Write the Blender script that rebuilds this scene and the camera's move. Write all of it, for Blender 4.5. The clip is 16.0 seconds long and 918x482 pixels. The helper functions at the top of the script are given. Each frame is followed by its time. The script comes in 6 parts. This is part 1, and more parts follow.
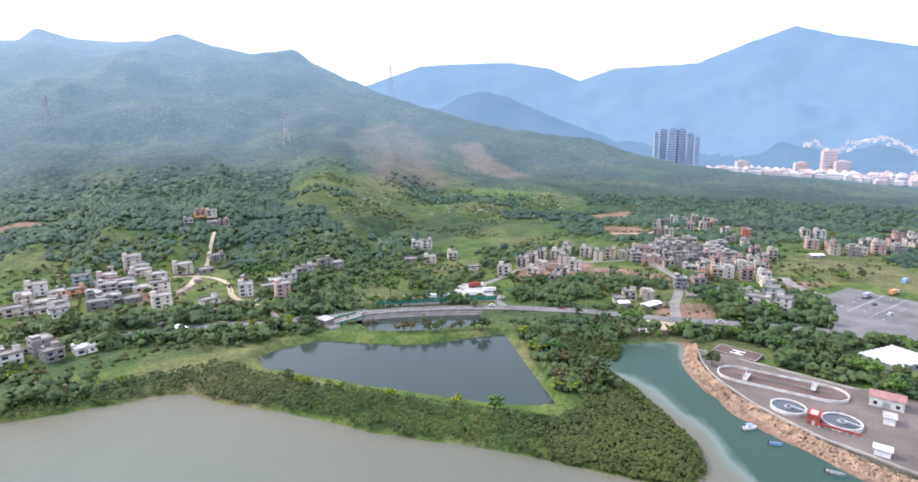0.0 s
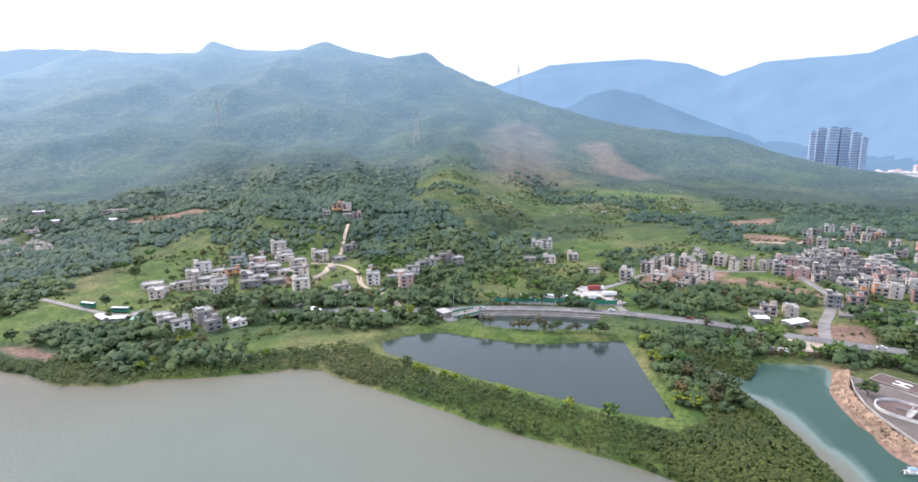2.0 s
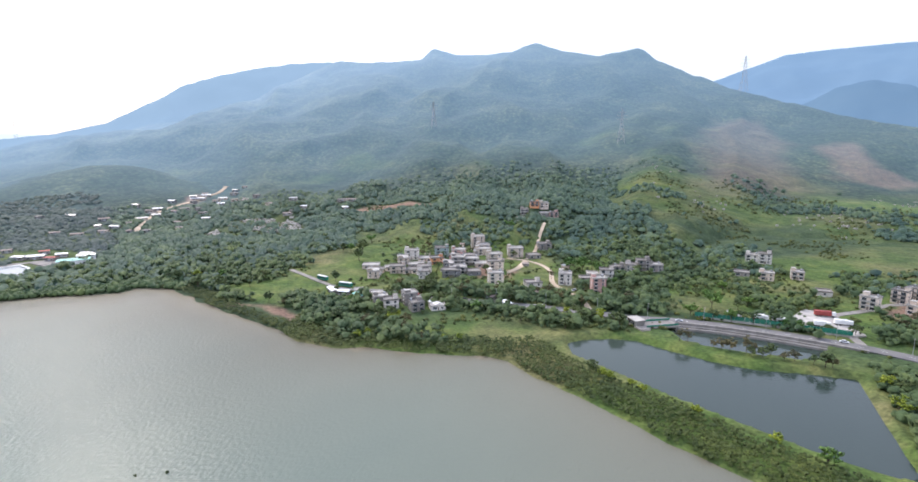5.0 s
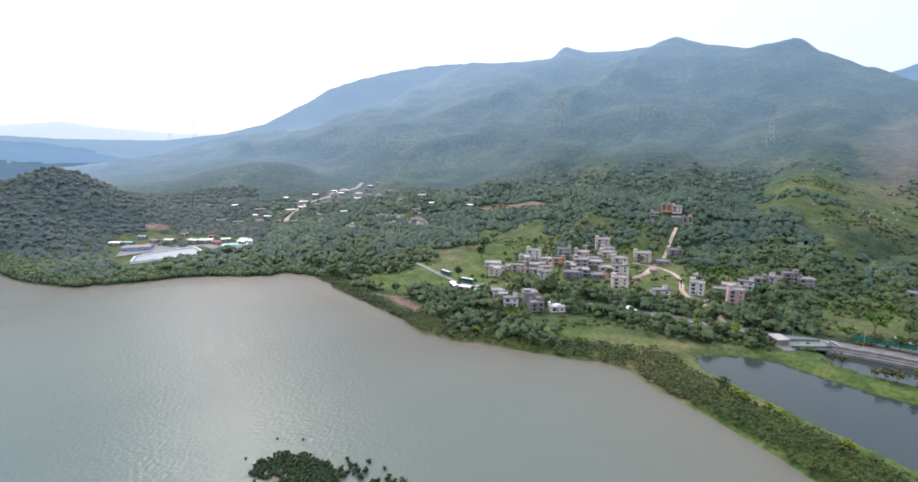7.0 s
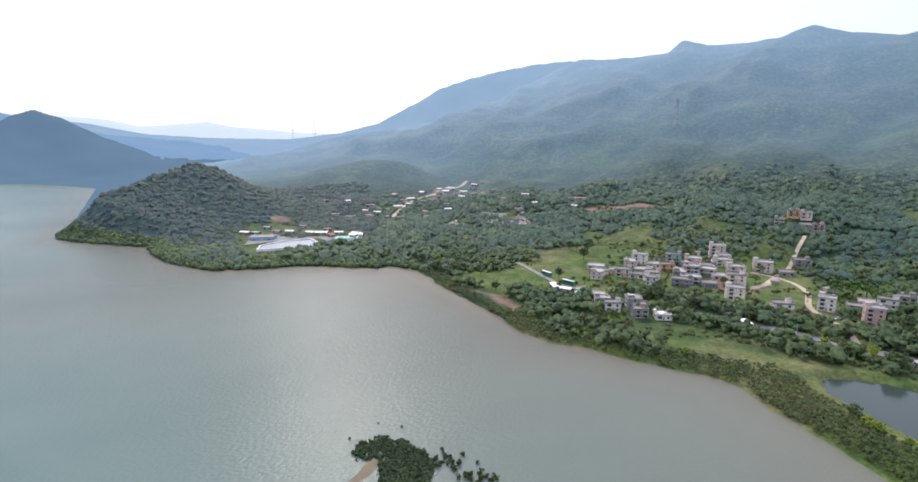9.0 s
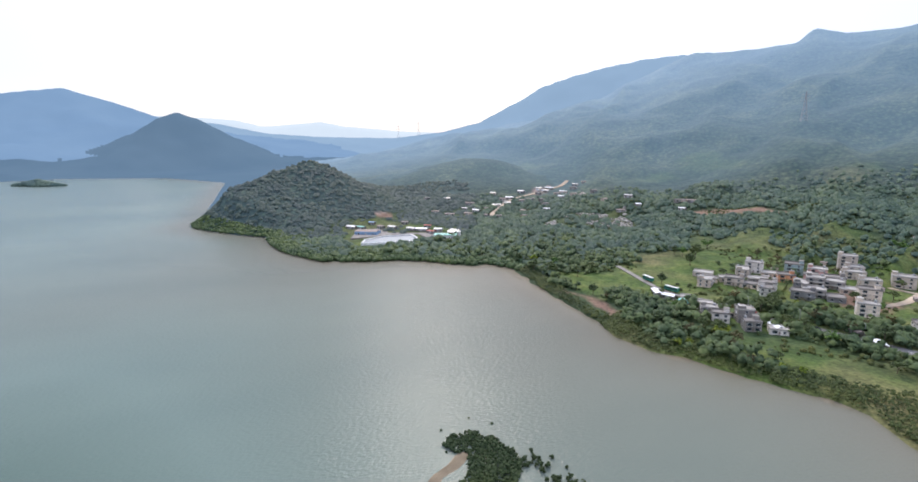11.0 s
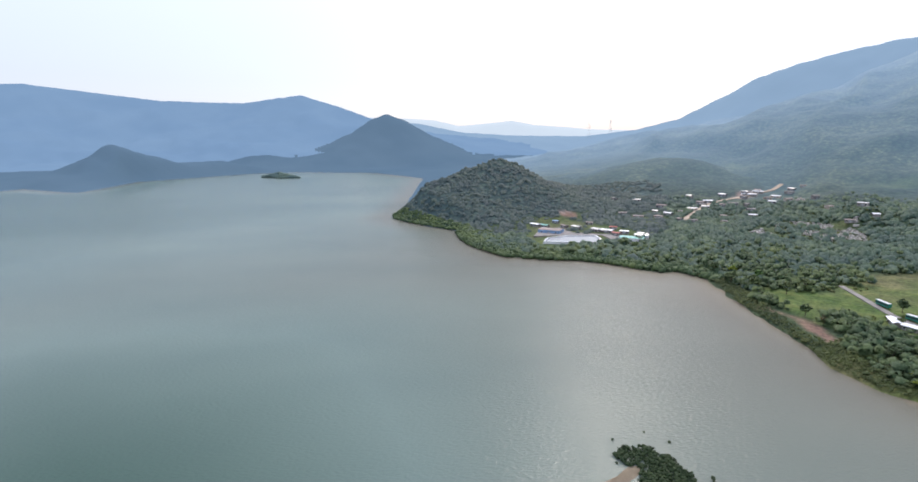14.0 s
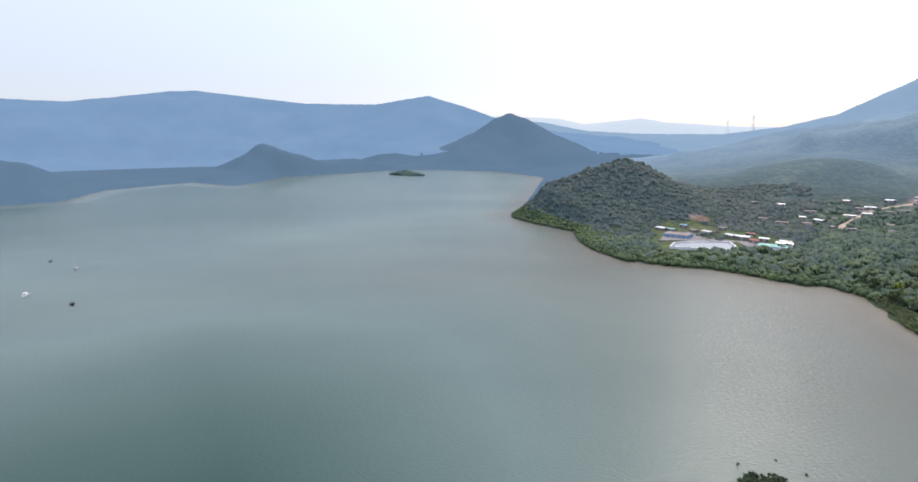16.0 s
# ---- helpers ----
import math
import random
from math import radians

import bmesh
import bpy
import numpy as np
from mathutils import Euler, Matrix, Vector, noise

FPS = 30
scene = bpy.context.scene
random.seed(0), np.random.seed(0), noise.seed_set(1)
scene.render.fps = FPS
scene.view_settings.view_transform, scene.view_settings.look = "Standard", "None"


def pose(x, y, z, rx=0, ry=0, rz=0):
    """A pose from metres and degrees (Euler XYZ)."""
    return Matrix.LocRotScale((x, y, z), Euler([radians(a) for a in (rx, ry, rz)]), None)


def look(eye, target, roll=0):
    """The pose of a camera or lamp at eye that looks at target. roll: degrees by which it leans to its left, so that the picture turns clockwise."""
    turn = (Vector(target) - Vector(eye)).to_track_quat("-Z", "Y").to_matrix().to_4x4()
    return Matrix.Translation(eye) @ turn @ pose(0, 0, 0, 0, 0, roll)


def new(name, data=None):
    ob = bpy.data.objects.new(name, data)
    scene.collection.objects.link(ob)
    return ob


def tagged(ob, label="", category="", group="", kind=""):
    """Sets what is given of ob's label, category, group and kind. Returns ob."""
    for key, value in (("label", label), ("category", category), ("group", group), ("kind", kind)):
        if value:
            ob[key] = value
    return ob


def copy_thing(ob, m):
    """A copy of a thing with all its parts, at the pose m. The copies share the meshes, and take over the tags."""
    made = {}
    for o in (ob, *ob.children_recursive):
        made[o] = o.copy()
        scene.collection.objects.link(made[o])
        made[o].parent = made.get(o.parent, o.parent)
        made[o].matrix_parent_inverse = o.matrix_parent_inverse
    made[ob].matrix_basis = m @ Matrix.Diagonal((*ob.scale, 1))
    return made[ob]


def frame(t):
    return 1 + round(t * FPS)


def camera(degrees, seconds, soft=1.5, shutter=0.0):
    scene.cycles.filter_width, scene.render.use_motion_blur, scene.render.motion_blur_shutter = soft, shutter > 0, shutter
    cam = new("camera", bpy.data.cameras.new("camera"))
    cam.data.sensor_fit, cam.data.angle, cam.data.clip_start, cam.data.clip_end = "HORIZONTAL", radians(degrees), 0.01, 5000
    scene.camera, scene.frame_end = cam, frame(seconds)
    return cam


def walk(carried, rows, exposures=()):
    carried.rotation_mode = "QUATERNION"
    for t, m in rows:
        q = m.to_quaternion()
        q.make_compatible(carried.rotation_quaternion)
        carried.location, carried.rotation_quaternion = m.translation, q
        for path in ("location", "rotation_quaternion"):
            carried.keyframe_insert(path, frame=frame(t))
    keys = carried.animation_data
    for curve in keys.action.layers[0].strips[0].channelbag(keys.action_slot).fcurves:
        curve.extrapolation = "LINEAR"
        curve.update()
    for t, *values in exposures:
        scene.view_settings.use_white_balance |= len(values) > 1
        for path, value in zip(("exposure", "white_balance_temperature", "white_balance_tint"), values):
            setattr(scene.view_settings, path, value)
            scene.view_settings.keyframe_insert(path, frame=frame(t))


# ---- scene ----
cam = camera(80.96, 16.0, soft=1.7)
PATH = [
    (0.0, pose(-0.00, 0.00, 110.00, 79.08, 0.68, 0.00)),
    (0.5, pose(0.30, -0.31, 109.89, 79.09, 0.65, 3.29)),
    (1.0, pose(0.60, -0.61, 109.78, 79.12, 0.63, 6.51)),
    (1.5, pose(0.89, -0.90, 109.68, 79.15, 0.63, 9.75)),
    (2.0, pose(1.20, -1.21, 109.60, 79.17, 0.59, 13.09)),
    (2.5, pose(1.50, -1.56, 109.55, 79.20, 0.56, 16.50)),
    (3.0, pose(1.82, -1.95, 109.53, 79.21, 0.53, 20.17)),
    (3.5, pose(2.14, -2.37, 109.55, 79.24, 0.53, 23.84)),
    (4.0, pose(2.45, -2.78, 109.59, 79.28, 0.48, 27.40)),
    (6.5, pose(3.91, -4.77, 109.84, 79.36, 0.38, 43.94)),
    (7.0, pose(4.24, -5.07, 109.92, 79.36, 0.35, 47.28)),
    (7.5, pose(4.61, -5.29, 110.02, 79.34, 0.34, 50.15)),
    (8.0, pose(5.00, -5.42, 110.16, 79.32, 0.32, 53.27)),
    (8.5, pose(5.38, -5.49, 110.30, 79.32, 0.30, 56.32)),
    (9.0, pose(5.74, -5.52, 110.44, 79.30, 0.33, 58.31)),
    (11.5, pose(7.32, -5.44, 111.05, 79.22, 0.44, 72.00)),
    (12.0, pose(7.63, -5.41, 111.17, 79.22, 0.47, 75.26)),
    (12.5, pose(7.94, -5.37, 111.29, 79.21, 0.54, 78.80)),
    (13.0, pose(8.26, -5.31, 111.40, 79.21, 0.57, 82.30)),
    (13.5, pose(8.58, -5.21, 111.50, 79.22, 0.61, 85.58)),
    (14.0, pose(8.90, -5.08, 111.60, 79.22, 0.67, 88.47)),
    (14.5, pose(9.21, -4.91, 111.72, 79.23, 0.73, 91.72)),
    (15.0, pose(9.51, -4.71, 111.84, 79.23, 0.76, 95.05)),
    (15.5, pose(9.80, -4.50, 111.97, 79.22, 0.78, 98.17)),
    (16.0, pose(10.10, -4.28, 112.09, 79.25, 0.82, 101.23)),
]
EXPOSURES = [(0.0, 0.62), (2.0, 0.6), (4.0, 0.5), (6.5, 0.22), (9.0, 0.13), (12.0, 0.07), (16.0, -0.03)]
walk(cam, PATH, EXPOSURES)

# ---------------------------------------------------------------- light
SUN_BEARING, SUN_HEIGHT = 70.0, 41.0
sky_world = bpy.data.worlds.new("sky")
scene.world = sky_world
sky_world.use_nodes = True
_nodes, _links = sky_world.node_tree.nodes, sky_world.node_tree.links
_sky = _nodes.new("ShaderNodeTexSky")
_sky.sky_type = "NISHITA"
_sky.sun_disc = False
_sky.sun_elevation, _sky.sun_rotation = radians(SUN_HEIGHT), radians(-SUN_BEARING)
_sky.air_density, _sky.dust_density, _sky.ozone_density, _sky.altitude = 1.0, 2.0, 1.5, 0.0
_veil = _nodes.new("ShaderNodeMix")          # thin bright overcast over the clear sky
_veil.data_type = "RGBA"
_veil.inputs[0].default_value = 0.62
_up = _nodes.new("ShaderNodeSeparateXYZ")
_links.new(_nodes.new("ShaderNodeTexCoord").outputs["Generated"], _up.inputs[0])
_rise = _nodes.new("ShaderNodeValToRGB")
_rise.color_ramp.elements[0].position, _rise.color_ramp.elements[0].color = 0.1, (6.6, 7.0, 8.4, 1)
_rise.color_ramp.elements[1].position, _rise.color_ramp.elements[1].color = 0.6, (11.5, 12.4, 16.5, 1)
_links.new(_up.outputs["Z"], _rise.inputs["Fac"])
_links.new(_rise.outputs["Color"], _veil.inputs[7])
_links.new(_sky.outputs[0], _veil.inputs[6])
_links.new(_veil.outputs[2], _nodes["Background"].inputs[0])
_nodes["Background"].inputs[1].default_value = 0.14
sun = new("sun", bpy.data.lights.new("sun", "SUN"))
sun.data.energy, sun.data.angle, sun.data.color = 2.2, radians(2.5), (1.0, 0.89, 0.78)
sun.matrix_world = look((-math.sin(radians(SUN_BEARING)) * math.cos(radians(SUN_HEIGHT)) * 100,
                         math.cos(radians(SUN_BEARING)) * math.cos(radians(SUN_HEIGHT)) * 100,
                         math.sin(radians(SUN_HEIGHT)) * 100), (0, 0, 0))


# ---------------------------------------------------------------- materials
def material(name, rough=0.8, metal=0.0, spec=0.3):
    m = bpy.data.materials.new(name)
    m.use_nodes = True
    b = m.node_tree.nodes["Principled BSDF"]
    b.inputs["Roughness"].default_value, b.inputs["Metallic"].default_value = rough, metal
    b.inputs["Specular IOR Level"].default_value = spec
    return m, m.node_tree.nodes, m.node_tree.links, b


def noise_tex(nodes, links, coord, scale, detail=4.0):
    n = nodes.new("ShaderNodeTexNoise")
    n.inputs["Scale"].default_value, n.inputs["Detail"].default_value = scale, detail
    links.new(coord, n.inputs["Vector"])
    return n.outputs["Fac"]


def ramp(nodes, links, fac, stops):
    r = nodes.new("ShaderNodeValToRGB")
    while len(r.color_ramp.elements) < len(stops):
        r.color_ramp.elements.new(0.5)
    for e, (p, c) in zip(r.color_ramp.elements, stops):
        e.position, e.color = p, (*c, 1)
    links.new(fac, r.inputs["Fac"])
    return r.outputs["Color"]


def mix(nodes, links, fac, a, b, how="MIX"):
    n = nodes.new("ShaderNodeMix")
    n.data_type, n.blend_type = "RGBA", how
    for value, socket in ((fac, n.inputs[0]), (a, n.inputs[6]), (b, n.inputs[7])):
        if isinstance(value, bpy.types.NodeSocket):
            links.new(value, socket)
        elif isinstance(value, tuple):
            socket.default_value = (*value, 1)
        else:
            socket.default_value = value
    return n.outputs[2]


def bump(nodes, links, b, height_socket, strength, distance):
    n = nodes.new("ShaderNodeBump")
    n.inputs["Strength"].default_value, n.inputs["Distance"].default_value = strength, distance
    links.new(height_socket, n.inputs["Height"])
    links.new(n.outputs[0], b.inputs["Normal"])


def weathered(name, color, rough=0.8, metal=0.0, scale=1.2, dirt=0.35, spec=0.3, relief=0.02):
    """A plain surface with grain and larger stains; each object differs a little."""
    m, nodes, links, b = material(name, rough, metal, spec)
    pos = nodes.new("ShaderNodeTexCoord").outputs["Object"]
    fine, wide = noise_tex(nodes, links, pos, scale * 6), noise_tex(nodes, links, pos, scale * 0.35, 3)
    dark = tuple(c * (1 - dirt) for c in color)
    light = tuple(min(1, c * (1 + dirt * 0.4)) for c in color)
    base = ramp(nodes, links, wide, [(0.3, dark), (0.7, light)])
    grain = ramp(nodes, links, fine, [(0.3, (0.8, 0.8, 0.8)), (0.7, (1.08, 1.08, 1.08))])
    out = mix(nodes, links, 0.7, base, grain, "MULTIPLY")
    links.new(out, b.inputs["Base Color"])
    bump(nodes, links, b, fine, 0.4, relief)
    return m


def foliage(name, dark, mid, light, size=1.0, depth=0.9):
    """Leaf masses: tone varies from clump to clump and within each clump; the bump's hollows are painted darker."""
    m, nodes, links, b = material(name, 0.75, 0.0, 0.2)
    geo = nodes.new("ShaderNodeNewGeometry")
    pos = geo.outputs["Position"]
    fine = noise_tex(nodes, links, pos, 1.6 / size, 3)
    clump = ramp(nodes, links, geo.outputs["Random Per Island"], [(0.0, dark), (0.5, mid), (1.0, light)])
    stand = ramp(nodes, links, noise_tex(nodes, links, pos, 0.025, 3), [(0.35, (0.72, 0.8, 0.8)), (0.65, (1.25, 1.15, 0.9))])
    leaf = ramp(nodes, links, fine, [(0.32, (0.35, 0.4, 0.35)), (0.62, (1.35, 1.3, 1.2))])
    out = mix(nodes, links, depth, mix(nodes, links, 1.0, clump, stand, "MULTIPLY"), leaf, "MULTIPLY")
    links.new(out, b.inputs["Base Color"])
    bump(nodes, links, b, fine, depth, 0.6 * size)
    return m


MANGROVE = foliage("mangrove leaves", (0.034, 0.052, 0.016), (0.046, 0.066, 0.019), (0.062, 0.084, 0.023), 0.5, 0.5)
# mangrove leaves again, darkened in colour for being lit from behind
ISLET_LEAF_SHADED = foliage("shaded islet mangrove leaves", (0.03, 0.05, 0.02), (0.038, 0.06, 0.023), (0.05, 0.074, 0.027), 0.5, 0.45)
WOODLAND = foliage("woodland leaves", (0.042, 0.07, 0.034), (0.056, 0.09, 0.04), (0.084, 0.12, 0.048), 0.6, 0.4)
# farther woods: haze is painted into the leaf colours, bluer with distance
MID_WOOD_HAZE = foliage("valley woodland leaves with painted haze", (0.036, 0.068, 0.057), (0.048, 0.086, 0.067), (0.07, 0.11, 0.073), 1.2, 0.4)
KNOLL_WOOD_HAZE = foliage("knoll woodland leaves with painted haze", (0.028, 0.051, 0.057), (0.032, 0.057, 0.062), (0.038, 0.064, 0.064), 2.0, 0.15)
HILL_WOOD_HAZE = foliage("hillside thicket leaves with painted haze", (0.058, 0.096, 0.088), (0.07, 0.112, 0.098), (0.09, 0.132, 0.105), 1.8, 0.35)
HILL_FAR_HAZE = foliage("upper hillside leaves with painted haze", (0.075, 0.122, 0.122), (0.085, 0.134, 0.132), (0.1, 0.148, 0.135), 2.4, 0.3)
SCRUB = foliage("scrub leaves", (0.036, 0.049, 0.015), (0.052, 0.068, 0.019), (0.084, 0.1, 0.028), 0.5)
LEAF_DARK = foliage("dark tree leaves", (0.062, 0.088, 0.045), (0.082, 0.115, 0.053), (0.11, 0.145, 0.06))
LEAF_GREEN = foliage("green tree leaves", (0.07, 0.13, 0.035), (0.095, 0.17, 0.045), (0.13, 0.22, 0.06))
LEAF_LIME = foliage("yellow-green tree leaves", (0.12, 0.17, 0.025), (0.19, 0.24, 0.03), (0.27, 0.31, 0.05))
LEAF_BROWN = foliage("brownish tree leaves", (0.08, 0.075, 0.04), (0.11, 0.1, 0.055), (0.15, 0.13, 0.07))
BARK = weathered("bark", (0.11, 0.085, 0.06), 0.9)
CONCRETE = weathered("weathered concrete", (0.25, 0.23, 0.205), 0.85, scale=0.5)
PALE_CONCRETE = weathered("pale concrete", (0.45, 0.42, 0.375), 0.85, scale=0.5)
DARK_PAVING = weathered("brown stained paving", (0.135, 0.095, 0.08), 0.9, scale=0.15)
ASPHALT = weathered("grey asphalt", (0.175, 0.168, 0.16), 0.9, scale=0.2)
YARD_PAVING = weathered("stained brown concrete paving", (0.17, 0.14, 0.12), 0.9, scale=0.12, dirt=0.4)
SOIL = weathered("orange bare soil", (0.46, 0.30, 0.19), 0.95, scale=0.2)
SAND = weathered("pale dirt", (0.46, 0.37, 0.27), 0.95, scale=0.2)
WET_SAND = weathered("wet sand", (0.21, 0.17, 0.115), 0.9, scale=0.3, spec=0.1)
WHITE_PAINT = weathered("white paint", (0.78, 0.77, 0.74), 0.7, dirt=0.2)
GREY_METAL = weathered("galvanised steel", (0.42, 0.43, 0.44), 0.5, 0.5, dirt=0.2)
GREEN_SHEET = weathered("green hoarding sheet", (0.03, 0.20, 0.13), 0.6, dirt=0.25)
GREEN_ROOF = weathered("sea-green sheet roof", (0.22, 0.50, 0.42), 0.6, dirt=0.25)
BLUE_ROOF = weathered("blue sheet cladding", (0.24, 0.38, 0.56), 0.6, dirt=0.2)
RUST_ROOF = weathered("brown sheet roof", (0.30, 0.24, 0.21), 0.75, dirt=0.35)
RED_PAINT = weathered("dull red paint", (0.33, 0.065, 0.055), 0.65, dirt=0.25)
WHITE_SHEET = weathered("white sheet roof", (0.83, 0.83, 0.82), 0.5, dirt=0.12)
FADED_RED = weathered("faded red sheet roof", (0.36, 0.19, 0.17), 0.75, dirt=0.3)
DIRTY_WHITE = weathered("stained white paint", (0.66, 0.64, 0.6), 0.75, dirt=0.35)
RUBBER = weathered("black rubber", (0.03, 0.03, 0.03), 0.8)
TANK_WATER, _n, _l, _b = material("dark tank water", 0.12, 0, 0.5)
_b.inputs["Base Color"].default_value = (0.045, 0.055, 0.06, 1)
GLASS, _n, _l, _b = material("dark window glass", 0.12, 0, 0.6)
_b.inputs["Base Color"].default_value = (0.035, 0.045, 0.055, 1)
HOUSE_PAINTS = {
    "white": (0.7, 0.65, 0.58), "cream": (0.8, 0.68, 0.55), "pink": (0.6, 0.36, 0.31), "grey": (0.28, 0.255, 0.23),
    "orange": (0.68, 0.32, 0.16), "beige": (0.56, 0.47, 0.38), "tan": (0.7, 0.56, 0.44), "red": (0.66, 0.16, 0.11),
    "slate": (0.21, 0.21, 0.205), "teal": (0.33, 0.42, 0.40)}
PAINTS = {k: weathered(k + " rendered wall", c, 0.85, scale=0.4, dirt=0.3) for k, c in HOUSE_PAINTS.items()}


# haze over the mountain backdrop, painted as blue emission growing with distance
HAZE_GLOW = [(0.0, (0, 0, 0)), (0.2, (0.064, 0.105, 0.15)), (0.6, (0.125, 0.202, 0.315)), (1.0, (0.19, 0.297, 0.475))]


def ground_material():
    """Meadow, scrub and woodland floor, bare slopes and mud, laid out by the land cover stored in the mesh; distance
    haze is painted in as emission.
    """
    m, nodes, links, b = material("land cover", 0.92, 0, 0.15)
    pos = nodes.new("ShaderNodeNewGeometry").outputs["Position"]
    att = nodes.new("ShaderNodeAttribute")
    att.attribute_name = "cover"
    sep = nodes.new("ShaderNodeSeparateColor")
    links.new(att.outputs["Color"], sep.inputs[0])
    wide, middle, fine = (noise_tex(nodes, links, pos, s, d) for s, d in ((0.011, 4), (0.07, 4), (0.5, 4)))
    meadow = ramp(nodes, links, middle, [(0.3, (0.045, 0.08, 0.022)), (0.5, (0.075, 0.115, 0.03)), (0.68, (0.115, 0.142, 0.042))])
    dry = ramp(nodes, links, middle, [(0.3, (0.11, 0.10, 0.05)), (0.7, (0.2, 0.17, 0.09))])
    field = mix(nodes, links, ramp(nodes, links, wide, [(0.47, (0, 0, 0)), (0.64, (0.7, 0.7, 0.7))]), meadow, dry)
    # woodland floor, coloured dark so gaps between crowns read as shadow
    thicket = ramp(nodes, links, middle, [(0.3, (0.03, 0.05, 0.026)), (0.55, (0.045, 0.07, 0.034)), (0.75, (0.066, 0.09, 0.04))])
    cells = nodes.new("ShaderNodeTexVoronoi")                      # tree crowns of the far forest, their lit tops and shaded gaps painted in
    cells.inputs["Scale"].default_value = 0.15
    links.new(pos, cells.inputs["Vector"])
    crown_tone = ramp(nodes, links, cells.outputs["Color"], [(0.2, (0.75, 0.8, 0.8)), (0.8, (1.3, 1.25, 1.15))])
    crown_shade = ramp(nodes, links, cells.outputs["Distance"], [(0.1, (1.25, 1.25, 1.2)), (0.65, (0.5, 0.52, 0.55))])
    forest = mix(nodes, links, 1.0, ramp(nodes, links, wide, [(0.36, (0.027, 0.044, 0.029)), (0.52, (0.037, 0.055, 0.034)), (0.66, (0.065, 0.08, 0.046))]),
                 mix(nodes, links, 1.0, crown_tone, crown_shade, "MULTIPLY"), "MULTIPLY")
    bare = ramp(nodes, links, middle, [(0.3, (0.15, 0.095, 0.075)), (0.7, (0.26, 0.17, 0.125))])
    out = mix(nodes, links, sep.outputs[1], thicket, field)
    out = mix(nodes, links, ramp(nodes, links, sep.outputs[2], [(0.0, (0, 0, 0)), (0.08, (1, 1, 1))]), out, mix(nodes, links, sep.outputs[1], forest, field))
    out = mix(nodes, links, sep.outputs[0], out, bare)
    speck = ramp(nodes, links, fine, [(0.3, (0.6, 0.62, 0.6)), (0.68, (1.3, 1.28, 1.2))])
    links.new(mix(nodes, links, 1.0, out, speck, "MULTIPLY"), b.inputs["Base Color"])
    # haze of the far slopes, put in as emission
    links.new(ramp(nodes, links, sep.outputs[2], HAZE_GLOW), b.inputs["Emission Color"])
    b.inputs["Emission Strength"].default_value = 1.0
    bump(nodes, links, b, middle, 0.8, 4.0)
    return m


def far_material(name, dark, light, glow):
    """Distant ranges, a backdrop with haze painted as blue colour and emission."""
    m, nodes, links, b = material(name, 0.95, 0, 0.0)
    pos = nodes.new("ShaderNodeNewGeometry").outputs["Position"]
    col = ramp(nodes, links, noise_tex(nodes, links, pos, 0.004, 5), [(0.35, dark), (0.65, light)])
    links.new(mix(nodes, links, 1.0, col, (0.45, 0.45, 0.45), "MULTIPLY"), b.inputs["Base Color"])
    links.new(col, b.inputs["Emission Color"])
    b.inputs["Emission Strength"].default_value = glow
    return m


def water_material(name, deep, shallow, rough, wave, cover=True, shine=0.5):
    m, nodes, links, b = material(name, rough, 0, shine)
    b.inputs["IOR"].default_value = 1.33
    pos = nodes.new("ShaderNodeNewGeometry").outputs["Position"]
    stretch = nodes.new("ShaderNodeMapping")
    stretch.inputs["Rotation"].default_value = (0, 0, radians(25))
    stretch.inputs["Scale"].default_value = (1.0, 0.55, 1.0)
    links.new(pos, stretch.inputs["Vector"])
    wide = noise_tex(nodes, links, stretch.outputs[0], 0.006, 5)
    if cover:
        att = nodes.new("ShaderNodeAttribute")
        att.attribute_name = "silt_sheen"
        tone = ramp(nodes, links, att.outputs["Fac"], [(0.0, (0.024, 0.062, 0.045)), (0.3, deep), (0.85, shallow), (1.0, (0.19, 0.158, 0.11))])
    else:
        tone = ramp(nodes, links, wide, [(0.3, deep), (0.7, shallow)])
    cloud = ramp(nodes, links, wide, [(0.3, (0.86, 0.9, 0.9)), (0.7, (1.12, 1.1, 1.06))])
    links.new(mix(nodes, links, 1.0, tone, cloud, "MULTIPLY"), b.inputs["Base Color"])
    ripple = noise_tex(nodes, links, stretch.outputs[0], 0.9, 5)
    bump(nodes, links, b, ripple, 1.0, wave)
    return m


GROUND = ground_material()
FAR_RANGE = far_material("distant range in painted blue haze", (0.094, 0.15, 0.227), (0.102, 0.159, 0.235), 1.65)
FAR_MID = far_material("middle range in painted blue haze", (0.076, 0.127, 0.192), (0.084, 0.136, 0.2), 1.5)
FAR_HILL = far_material("far shore hill in painted slate blue haze", (0.072, 0.118, 0.168), (0.08, 0.127, 0.177), 1.15)
FAR_BACK = far_material("ridge behind the mountain paled by painted haze", (0.13, 0.188, 0.255), (0.137, 0.196, 0.263), 1.6)
FAR_PALE = far_material("farthest summits paled most by painted haze", (0.3, 0.34, 0.375), (0.31, 0.35, 0.385), 1.75)
# the bay's deep tone is raised: sky sheen of far water painted in
BAY_WATER = water_material("silty bay water", (0.136, 0.182, 0.158), (0.138, 0.128, 0.096), 0.24, 0.3, True, 0.14)
